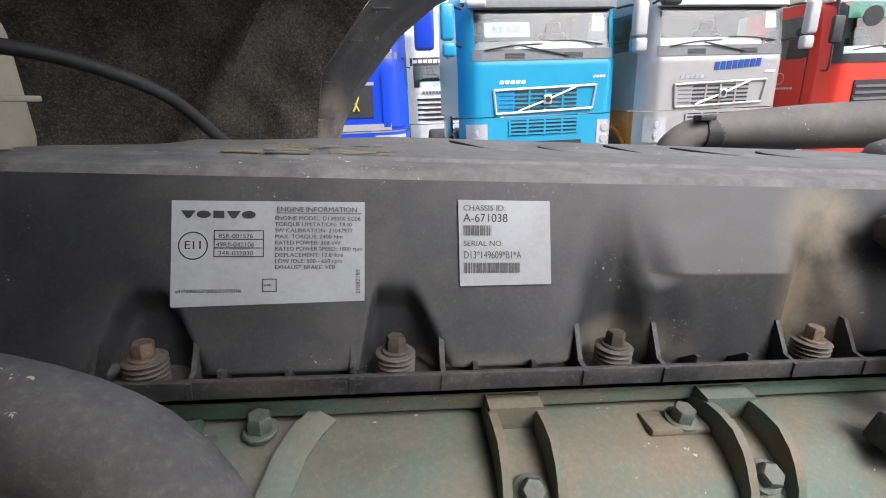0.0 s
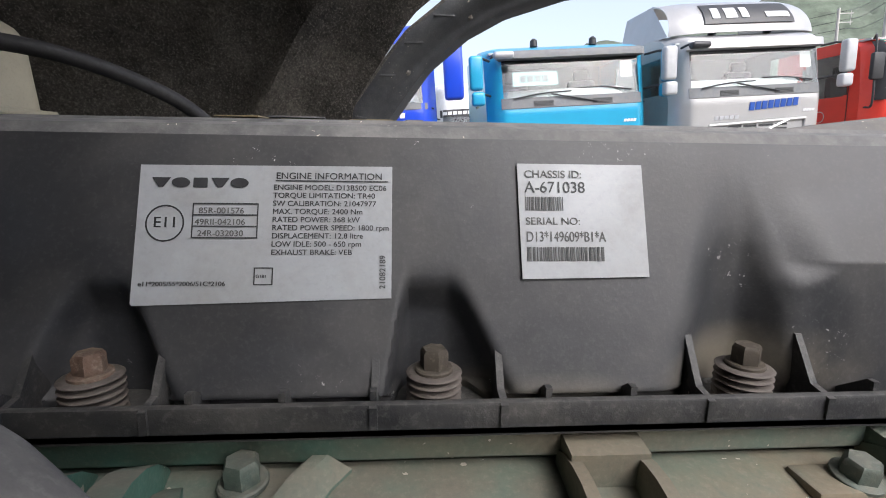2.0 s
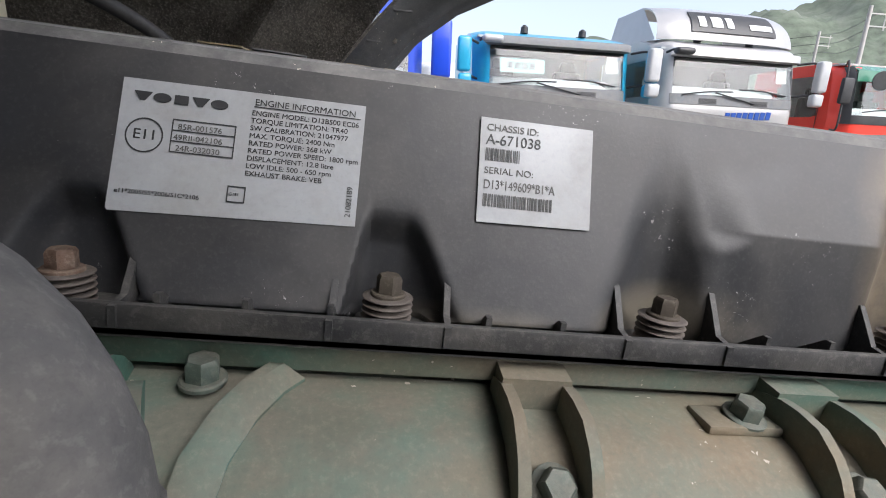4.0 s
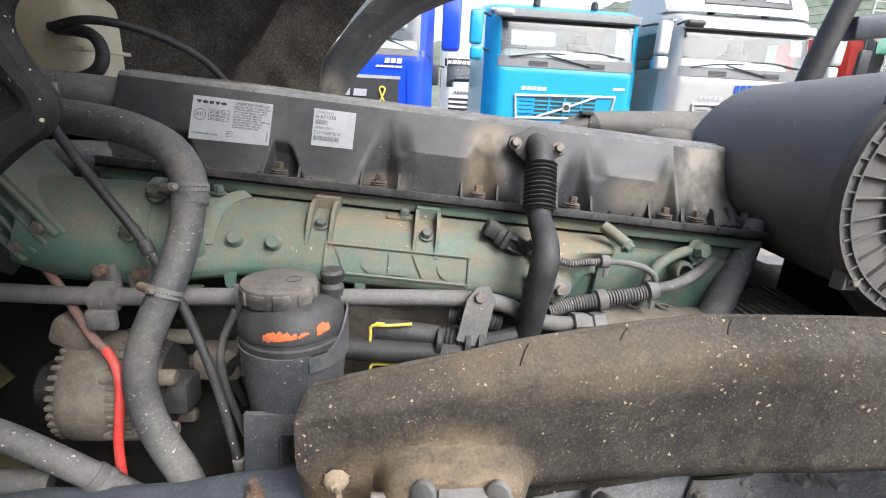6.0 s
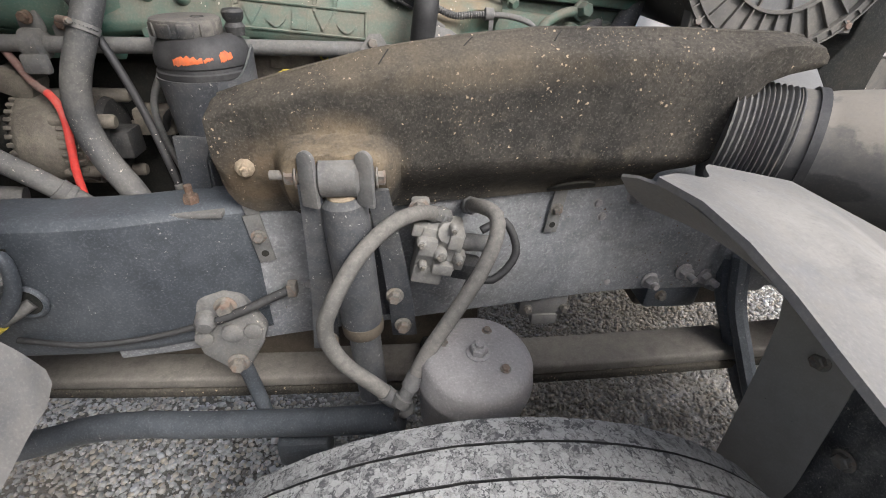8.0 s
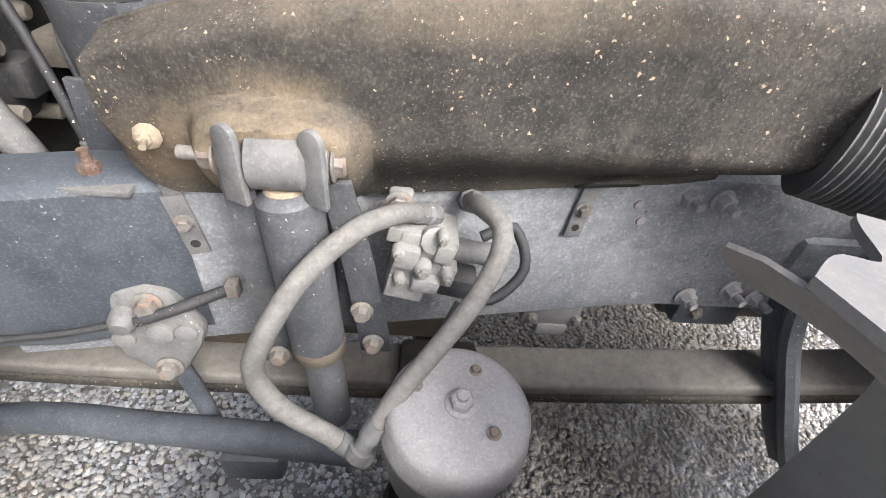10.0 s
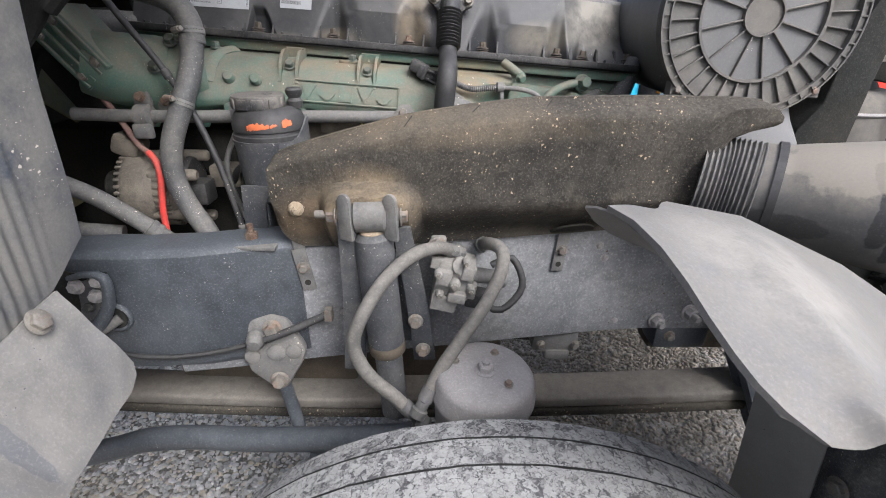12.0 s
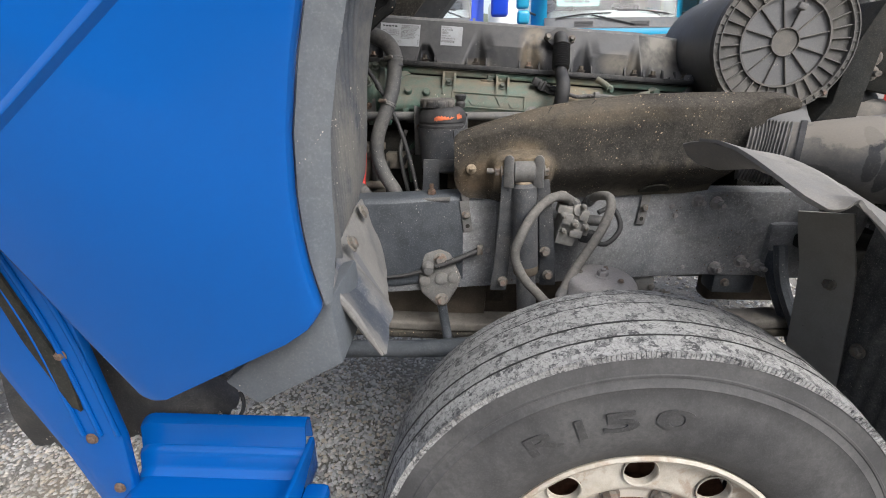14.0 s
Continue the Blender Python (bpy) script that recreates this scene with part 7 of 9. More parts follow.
def inner_liner():
    root = thing("inner_arch_liner", (0.1, 0.03, 1.5), "black plastic inner wheel-arch liner with mud flecks", "wheel arch liner")
    edge = [(0.05, 1.512), (0.13, 1.595), (0.19, 1.645), (0.214, 1.662), (0.217, 1.676), (0.205, 1.695), (0.197, 1.715), (0.2, 1.735), (0.218, 1.758), (0.278, 1.79), (0.42, 1.86), (0.7, 2.0)]

    def sheet(a, b):
        z = 1.42 + 0.6 * b
        xr = lerp_rows([(1.42, -0.04)] + [(e[1], e[0]) for e in edge], z)
        x = -0.45 + (xr + 0.45) * a
        y = 0.03 - 0.035 * sm(0.85, 1.0, a) - 0.1 * (1 - a) * 0.0 + 0.008 * noise.noise((14 * x, 14 * z, 0))
        return (x, y, z)

    part("liner_skin", Shape().sheet(sheet, 50, 60, 0.006), LINER_SPECKLED, root)
    rim = Shape().tube([(x, -0.005, z) for x, z in edge[1:9]], 0.011, 8, 0.006)
    part("rolled_rim", rim, LINER_SPECKLED, root)
    return root


inner_liner()


def side_panel():
    root = thing("cab_side_panel", (0.0, -0.61, 1.05), "glossy bright blue side panel of the tilted cab", "cab panel")
    curve = [(0.2, 1.235), (0.188, 1.29), (0.182, 1.34), (0.18, 1.39), (0.184, 1.46), (0.198, 1.54), (0.213, 1.6), (0.232, 1.7), (0.246, 1.8), (0.26, 2.1)]
    poly = curve + [(0.275, 2.22), (0.32, 2.34), (0.42, 2.43), (0.5, 2.46), (0.5, 2.75), (-1.6, 2.75), (-1.6, 1.75), (-0.62, 1.57), (-0.22, 1.34), (-0.12, 1.175), (-0.072, 1.097), (-0.055, 1.088), (-0.035, 1.09), (0.15, 1.185), (0.182, 1.208)]
    s = Shape().plate(poly, 0.03, frame_at((0, -0.6, 0), (1, 0, 0), (0, 0, 1)), 0.007)
    skin = part("blue_skin", s, BLUE_PAINT, root)
    # ridge added so that its upper slope mirrors the sky as a pale streak
    m = frame_at((-0.146, -0.63, 1.476), (0.159, 0, 0.121), (-0.121, 0, 0.159))
    ridge = Shape(m)
    for k in range(1):
        ridge.ring_stack([[Vector((x, -0.008, -0.001)), Vector((x, 0.0, 0.006)), Vector((x, 0.003, 0.006)), Vector((x, 0.014, -0.001))] for x in (-0.9, -0.3, 0.0, 0.4, 0.55)])
    part("streak_ridge", ridge, BLUE_PAINT, skin)
    return root


side_panel()


def front_guard():
    root = thing("front_mudguard", (0.17, -0.35, 1.1), "ribbed dusty grey plastic mudguard behind the blue panel", "mudguard")

    def ribbed(a, b):
        z0 = lerp_rows([(0.0, 1.278), (0.09, 1.234), (0.3, 1.222), (0.853, 1.272), (0.9, 1.285), (1.0, 1.318)], a)
        z = z0 + 0.95 * b
        y = -0.575 + (0.456 - 0.02 * b) * a
        x = 0.155 + 0.02 * (1 - a) ** 2 - 0.018 * sm(0.0, 0.5, b) + 0.02 * b * b + 0.6 * max(0.0, b - 0.38) ** 1.3
        ribs = 0.5 + 0.5 * math.cos(2 * math.pi * 12 * (a - 0.42) / 0.46)
        x += 0.006 * ribs * sm(0.37, 0.4, a) * sm(0.9, 0.86, a) * sm(0.015, 0.03, b)
        x += 0.012 * sm(0.3, 0.36, a) * (1 - sm(0.36, 0.4, a))
        edge = lerp_rows([(1.2, 0.152), (1.3, 0.159), (1.39, 0.17), (1.51, 0.178), (1.61, 0.192), (1.7, 0.216), (1.775, 0.25), (1.9, 0.31), (2.3, 0.5)], z)
        x += (edge - x) * sm(0.55, 1.0, a)
        return (x, y, z)

    part("ribbed_panel", Shape().sheet(ribbed, 260, 30, 0.004), GUARD_PLASTIC, root)

    def flap(a, b):
        top = [(0.0, (0.184, -0.535, 1.236)), (0.3, (0.17, -0.44, 1.226)), (0.5, (0.156, -0.38, 1.238)), (1.0, (0.162, -0.19, 1.274))]
        low = [(0.0, (0.259, -0.531, 1.11)), (0.04, (0.261, -0.522, 1.104)), (0.3, (0.25, -0.43, 1.112)), (0.86, (0.206, -0.185, 1.104)), (0.94, (0.2, -0.158, 1.112)), (1.0, (0.197, -0.153, 1.13))]
        t = Vector([lerp_rows([(r[0], r[1][k]) for r in top], a) for k in range(3)])
        l_ = Vector([lerp_rows([(r[0], r[1][k]) for r in low], a) for k in range(3)])
        p = t.lerp(l_, b)
        p.x += 0.01 * sm(0.25, 0.36, a) * (1 - sm(0.4, 0.52, a)) * sm(0.0, 0.15, b) + 0.004 * noise.noise((20 * p.y, 20 * p.z, 1))
        return p

    lower = part("lower_flap", Shape().sheet(flap, 60, 20, 0.004), FLAP_PALE, root, "pale dusty lower flap, wet and dark at its outer end")
    part("edge_lip", Shape().tube([flap(0.0, k / 6) for k in range(7)], [0.003, 0.006, 0.007, 0.007, 0.006, 0.005, 0.002], 8), FLAP_PALE, lower)
    for p in ((0.168, -0.24, 1.262), (0.178, -0.385, 1.243)):
        part("flap_bolt", Shape().bolt(Vector(p) + Vector((0.008, 0, 0)), (1, 0, 0.5), 0.012, 0.007), BOLT_STEEL, lower)
    for y in (-0.425, -0.284):
        # slots are not cut: dark plates paint the shade in them
        part("slot", Shape().plate([(-0.012, -0.025), (0.004, -0.028), (0.008, 0.03), (-0.004, 0.05), (-0.014, 0.03)], 0.012, frame_at((0.154, y + 0.012, 1.61), (0, 1, 0), (0, 0, 1)), 0.002), DARK_VOID, root, "dark plate for the shade in a slot")
        part("slot_clip", Shape().box((0.166, y, 1.6), (0.012, 0.01, 0.024), 0.004, Matrix.Rotation(0.5, 4, "X")), CHAMBER, root)

    def strip(a, b):
        z = 1.24 + 1.1 * b
        x = lerp_rows([(1.24, 0.2), (1.29, 0.188), (1.34, 0.182), (1.39, 0.18), (1.46, 0.184), (1.54, 0.198), (1.6, 0.213), (1.8, 0.246), (2.4, 0.28)], z)
        w = lerp_rows([(1.24, 0.006), (1.3, 0.03), (1.36, 0.038), (1.6, 0.041), (2.4, 0.041)], z)
        return (x + 0.004 + w * a, -0.615 + 0.012 * a * a, z)

    part("edge_strip", Shape().sheet(strip, 10, 30, 0.005), GREY_PLASTIC, root, "smooth grey arch edge strip")
    s = Shape().plate([(0.024, 1.088), (0.071, 1.048), (0.21, 1.125), (0.2, 1.23), (0.17, 1.22)], 0.16, frame_at((0, -0.42, 0), (1, 0, 0), (0, 0, 1)), 0.006)
    part("corner_box", s, GREY_PLASTIC, root, "grey moulded corner under the panel")
    return root


front_guard()


def cab_step():
    root = thing("cab_step", (-0.15, -0.42, 0.6), "blue painted entry step and pillar with rusty screws", "entry step")
    s = Shape().plate([(-0.7, 1.75), (-0.5, 1.62), (-0.31, 1.15), (-0.275, 0.86), (-0.285, 0.6), (-0.33, 0.6), (-0.4, 0.82), (-0.455, 0.955), (-0.62, 1.4)], 0.02, frame_at((0, -0.44, 0), (1, 0, 0), (0, 0, 1)), 0.005)
    pillar = part("pillar", s, BLUE_PAINT, root)
    # dark plate on the pillar, the slot's inner shade as colour
    s = Shape().plate([(-0.455, 1.3), (-0.43, 1.3), (-0.337, 1.02), (-0.335, 0.93), (-0.35, 0.94), (-0.4, 1.08)], 0.006, frame_at((0, -0.461, 0), (1, 0, 0), (0, 0, 1)))
    part("pillar_slot_shade", s, DARK_VOID, pillar)
    for k in range(3):
        x0 = -0.385 + 0.035 * k
        part("pillar_rib", Shape().tube([(x0 - 0.06, -0.462, 1.3), (x0, -0.463, 1.1), (x0 + 0.035, -0.462, 0.87)], 0.005, 8), BLUE_PAINT, pillar)
    for p in ((-0.344, -0.462, 1.05), (-0.335, -0.462, 0.862), (-0.31, -0.462, 0.738)):
        part("screw", Shape().bolt(p, (0, -1, 0), 0.009, 0.005), RUSTY_BOLT, pillar)

    def tray(a, b):
        x = -0.29 + 0.35 * a
        rows = [(0.0, (-0.36, 0.79)), (0.06, (-0.365, 0.838)), (0.12, (-0.374, 0.847)), (0.2, (-0.388, 0.84)), (0.34, (-0.397, 0.795)), (0.42, (-0.408, 0.785)), (0.5, (-0.416, 0.752)), (0.58, (-0.432, 0.736)), (0.95, (-0.62, 0.727)), (1.0, (-0.64, 0.69))]
        y = lerp_rows([(r[0], r[1][0]) for r in rows], b)
        z = lerp_rows([(r[0], r[1][1]) for r in rows], b)
        end = sm(0.9, 1.0, a)
        z += 0.012 * end * sm(0.4, 0.6, b) - 0.012 * sm(0.05, 0.0, a)
        return (x, y, z)

    part("step_tray", Shape().sheet(tray, 30, 50, 0.006), BLUE_PAINT, root)
    s = Shape().plate([(-0.165, -0.62), (0.062, -0.62), (0.062, -0.45), (-0.14, -0.447), (-0.155, -0.46)], 0.006, Matrix.Translation((0, 0, 0.732)), 0.002)
    pad = part("tread_pad", s, RIM_PAINT, root, "cream anti-slip tread pad")
    # openings of the pad: dark discs with their shade in the colour
    for x in (-0.11, -0.05, 0.01):
        part("pad_slot_shade", Shape().lathe((x, -0.475, 0.737), (0, 0, 1), [(0, 0.014), (0.002, 0.014), (0.0022, 0.011)], 18), DARK_VOID, pad)
    s = Shape().box((0.068, -0.5, 0.768), (0.012, 0.24, 0.085), 0.005)
    s.box((0.098, -0.5, 0.735), (0.05, 0.1, 0.05), 0.012)
    part("end_bracket", s, BLUE_PAINT, root)
    def hang(a, b):
        x = -0.6 + 0.57 * a
        low = lerp_rows([(-0.6, 0.72), (-0.33, 0.77), (-0.2, 0.8), (-0.13, 0.83), (-0.09, 0.885), (-0.03, 0.94)], x)
        z = 1.2 + (low - 1.2 + 0.03 * noise.noise((24 * x, 3, 0)) + 0.02 * noise.noise((70 * x, 5, 0))) * b
        return (x, -0.35 + 0.02 * noise.noise((9 * x, 9 * z, 2)), z)
    part("torn_lining", Shape().sheet(hang, 90, 16, 0.004), BLACK_TRIM, root, "torn black lining")
    part("loose_cable", Shape().tube([(-0.2, -0.355, 0.95), (-0.1, -0.36, 0.93), (-0.075, -0.365, 0.88), (-0.1, -0.36, 0.83), (-0.16, -0.35, 0.79)], 0.004, 8), BLACK_RUBBER, root, "loose black cable")
    return root


cab_step()


def rear_guard():
    root = thing("rear_mudguard", (1.25, -0.3, 0.9), "pale dusty plastic mudguard, rear half, with a torn lobed edge", "mudguard")
    out = [(0.0, (0.905, -0.484, 1.338)), (0.15, (0.958, -0.492, 1.338)), (0.35, (1.053, -0.49, 1.26)), (0.6, (1.16, -0.49, 1.17)), (0.8, (1.24, -0.5, 1.085)), (1.0, (1.3, -0.5, 0.97))]
    inn = [(0.0, (0.832, -0.22, 1.405)), (0.1, (0.945, -0.12, 1.374)), (0.25, (1.045, -0.125, 1.356)), (0.5, (1.18, -0.15, 1.298)), (0.7, (1.3, -0.17, 1.225)), (0.85, (1.4, -0.18, 1.13)), (1.0, (1.5, -0.19, 1.0))]
    front = [(0.0, (0.905, -0.484, 1.338)), (0.1, (0.881, -0.468, 1.353)), (0.2, (0.868, -0.455, 1.364)), (0.3, (0.86, -0.435, 1.374)), (0.42, (0.855, -0.405, 1.384)), (0.56, (0.853, -0.365, 1.394)), (0.7, (0.849, -0.32, 1.403)), (0.85, (0.842, -0.27, 1.408)), (1.0, (0.832, -0.22, 1.405))]

    def at(rows, a):
        return Vector([lerp_rows([(r[0], r[1][k]) for r in rows], a) for k in range(3)])

    def ruled(a, b):
        p = at(out, a).lerp(at(inn, a), b)
        p.z += 0.024 * math.sin(math.pi * b) * (1 - 0.3 * a)
        return p

    def sheet(a, b):
        # torn notch at the inner corner
        b -= 0.07 * math.exp(-(((a - 0.06) / 0.02) ** 2)) * sm(0.8, 1.0, b)
        p = ruled(a, b) + (at(front, b) - ruled(0.0, b)) * (1 - sm(0.0, 0.16, a))
        facet = abs((a * 3.2 - 0.9 * b) % 1 - 0.5) * 0.045
        p.z -= facet * (1 - b) * sm(0.2, 0.4, a)
        p.z += 0.016 * math.exp(-(((a - 0.1) / 0.03) ** 2)) * sm(0.14, 0.0, b)
        return p

    part("guard_sheet", Shape().sheet(sheet, 140, 40, 0.006), FENDER_PLASTIC, root)

    # twisted tongue at the free front end: crest edge and low inner edge
    crest = [(0.0, (0.819, -0.182, 1.394)), (0.15, (0.826, -0.2, 1.4)), (0.35, (0.836, -0.24, 1.407)), (0.6, (0.848, -0.31, 1.404)), (0.8, (0.854, -0.385, 1.389)), (0.92, (0.862, -0.442, 1.37)), (1.0, (0.88, -0.468, 1.352))]
    inner = [(0.0, (0.822, -0.178, 1.39)), (0.15, (0.838, -0.166, 1.37)), (0.35, (0.862, -0.164, 1.352)), (0.6, (0.897, -0.18, 1.342)), (0.8, (0.905, -0.29, 1.366)), (0.92, (0.91, -0.4, 1.358)), (1.0, (0.908, -0.47, 1.338))]

    def tongue(a, b):
        o = Vector([lerp_rows([(r[0], r[1][k]) for r in crest], a) for k in range(3)])
        i = Vector([lerp_rows([(r[0], r[1][k]) for r in inner], a) for k in range(3)])
        p = o.lerp(i, b)
        return p + Vector((0.002, 0.002, -0.004))

    part("front_tongue", Shape().sheet(tongue, 40, 10, 0.003), FENDER_PLASTIC, root)
    # inner apron facing forward, its free edge curving down
    edge = [(0.0, (1.155, -0.07, 1.22)), (0.15, (1.17, -0.065, 1.17)), (0.3, (1.197, -0.06, 1.09)), (0.45, (1.212, -0.055, 1.0)), (0.6, (1.225, -0.05, 0.89)), (0.75, (1.237, -0.045, 0.79)), (1.0, (1.25, -0.04, 0.55))]

    def apron(a, b):
        p = Vector([lerp_rows([(r[0], r[1][k]) for r in edge], a) for k in range(3)])
        return p + Vector((0.05 * b, -(0.095 + 0.03 * a) * b, 0.02 * b * (1 - a)))

    brace = part("apron", Shape().sheet(apron, 30, 6, 0.005), APRON, root, "curved dusty grey inner apron")
    part("apron_bolt", Shape().bolt((1.235, -0.12, 1.06), (-1, -0.2, 0), 0.012, 0.01), BOLT_STEEL, brace)
    for dy in (0.0, 0.05):
        strut = Shape().tube([(1.3, 0.17 + dy, 1.05), (1.31, 0.14 + dy, 0.95), (1.34, 0.1 + dy, 0.85), (1.38, 0.06 + dy, 0.74), (1.42, 0.03 + dy, 0.66)], 0.018, 8)
        part("stay", strut, BEAM_PAINT, root, "dark curved steel stay")

    def flap(a, b):
        y = -0.1 - 0.42 * a
        z = 0.45 + 0.72 * b + 0.05 * (1 - a) * b
        return (1.285 + 0.03 * b * b + 0.01 * noise.noise((6 * y, 6 * z, 0)) + 0.002 * math.sin(160 * y), y, z)

    fl = part("mud_flap", Shape().sheet(flap, 60, 50, 0.008), FLAP_RUBBER, root, "black ribbed mud flap with wet stains")
    for p in ((1.275, -0.2, 0.93), (1.29, -0.24, 1.12)):
        part("flap_bolt", Shape().bolt(p, (-1, -0.2, 0), 0.013, 0.01), BOLT_STEEL, fl)
    return root


rear_guard()


# box added to block the low sun from the gravel under the frame
def sun_block_box():
    root = thing("sun_block_box", (1.9, -0.15, 0.5), "dark steel box added behind the mudguard to keep sun off the gravel", "battery box")
    part("case", Shape().box((1.94, -0.16, 0.76), (0.8, 0.56, 0.5), 0.02), DARK_VOID, root)
    lid = part("lid", Shape().box((1.94, -0.16, 1.02), (0.78, 0.54, 0.02), 0.006), BLACK_TRIM, root)
    part("edge_channel", Shape().box((1.545, -0.15, 1.03), (0.04, 0.6, 0.045), 0.006), STEEL_DUSTY, root, "dusty grey edge channel")
    for y in (-0.32, -0.2, -0.08, 0.04):
        part("hold_down_bar", Shape().box((1.94, y, 1.042), (0.74, 0.03, 0.024), 0.004), BEAM_PAINT, lid)
    return root


sun_block_box()


# hidden tank, added only to cast shade on the far gravel
def sun_block_tank():
    root = thing("sun_block_tank", (2.1, 1.55, 0.42), "hidden steel tank added on the far side of the frame to block sun", "fuel tank")
    part("shell", Shape().box((2.1, 1.55, 0.74), (1.3, 0.58, 0.62), 0.12), STEEL_DUSTY, root)
    for x in (1.75, 2.45):
        part("strap", Shape().box((x, 1.55, 0.74), (0.06, 0.6, 0.64), 0.125), BLACK_TRIM, root)
        part("bracket", Shape().box((x, 1.15, 0.98), (0.08, 0.27, 0.1), 0.01), FRAME_PAINT, root)
    return root


sun_block_tank()


def air_filter():
    root = thing("air_filter", (1.23, 0.35, 1.2), "grey dusty plastic air filter housing with a ribbed round lid", "air filter")
    C = Vector((1.226, 0.245, 1.597))
    ax = Vector((-0.03, -1, 0.02)).normalized()
    s = Shape().lathe(C - ax * 0.5, ax, [(0, 0.13), (0.02, 0.15), (0.06, 0.165), (0.42, 0.174), (0.46, 0.17), (0.475, 0.176), (0.5, 0.178)], 64)
    part("housing", s, CANISTER, root, "smooth dark grey canister")
    sx = ax.cross(Vector((0, 0, 1))).normalized() * -1
    sz = sx.cross(ax) * -1
    if sz.z < 0:
        sz = -sz

    def q(r, deg, d):
        a = radians(deg)
        return C + sx * (r * math.cos(a)) + sz * (r * math.sin(a)) + ax * d

    s = Shape().lathe(C - ax * 0.012, ax, [(0, 0.182), (0.014, 0.182), (0.018, 0.179), (0.018, 0.166), (0.012, 0.164), (0.013, 0.112), (0.01, 0.108), (0.011, 0.034), (0.016, 0.032), (0.016, 0.0)], 72)
    lid = part("lid", s, LID_PLASTIC, root, "ribbed round lid")
    for r, h, w in ((0.18, 0.01, 0.002), (0.166, 0.011, 0.002), (0.112, 0.009, 0.003), (0.034, 0.009, 0.002)):
        ring = Shape().lathe(C, ax, [(0.0, r - w), (h, r - w + 0.0006), (h, r + w - 0.0006), (0.0, r + w)], 72, cap=False)
        part("lid_ring", ring, LID_PLASTIC, lid)
    for k in range(32):
        r0, r1 = (0.114, 0.164)
        a, b = q(r0, 11.25 * k + 3, 0.003), q(r1, 11.25 * k + 3, 0.003)
        d = (b - a).normalized()
        s = Shape().box((a + b) / 2, ((b - a).length, 0.0028, 0.009), 0.0008, frame_at((0, 0, 0), d, ax.cross(d)).to_3x3().to_4x4())
        part("lid_rib", s, LID_PLASTIC, lid)
    for k in range(12):
        a, b = q(0.034, 30 * k + 13, 0.001), q(0.112, 30 * k + 13, 0.001)
        d = (b - a).normalized()
        s = Shape().box((a + b) / 2, ((b - a).length, 0.003, 0.011), 0.0008, frame_at((0, 0, 0), d, ax.cross(d)).to_3x3().to_4x4())
        part("lid_spoke", s, LID_PLASTIC, lid)
    for k in range(48):
        a, b = q(0.166, 7.5 * k, 0.005), q(0.18, 7.5 * k, 0.005)
        d = (b - a).normalized()
        s = Shape().box((a + b) / 2, ((b - a).length, 0.0024, 0.01), 0, frame_at((0, 0, 0), d, ax.cross(d)).to_3x3().to_4x4())
        part("rim_tooth", s, LID_PLASTIC, lid)
    for deg in (45, 135, 225, 315):
        p = q(0.181, deg, -0.002)
        s = Shape().lathe(p - ax * 0.01, ax, [(-0.004, 0.02), (0.014, 0.019), (0.017, 0.016)], 4)
        tab = part("screw_tab", s, LID_PLASTIC, lid)
        part("screw", Shape().bolt(p + ax * 0.008, ax, 0.006, 0.005), BOLT_STEEL, tab)
    s = Shape().box(q(0.085, 78, 0.016), (0.022, 0.016, 0.016), 0.003, Matrix.Rotation(radians(20), 4, "Y"))
    part("latch_stub", s, FENDER_PLASTIC, lid, "pale stub on the lid")
    rings = []
    for x, y, z, rx, ry in ((1.29, 0.36, 1.5, 0.1, 0.09), (1.278, 0.35, 1.44, 0.096, 0.09), (1.268, 0.3, 1.41, 0.088, 0.088), (1.25, 0.23, 1.385, 0.08, 0.082), (1.225, 0.16, 1.36, 0.074, 0.075), (1.195, 0.1, 1.32, 0.068, 0.06)):
        rings.append([(x + rx * math.cos(radians(a)), y + ry * math.sin(radians(a)), z) for a in range(0, 360, 12)])
    part("inlet_neck", Shape().ring_stack(rings), CANISTER, root, "grey funnel-shaped inlet neck")
    foot = Shape().box((1.3, 0.45, 1.3), (0.12, 0.2, 0.26), 0.02)
    part("mounting_foot", foot, DARK_VOID, root)
    return root


air_filter()


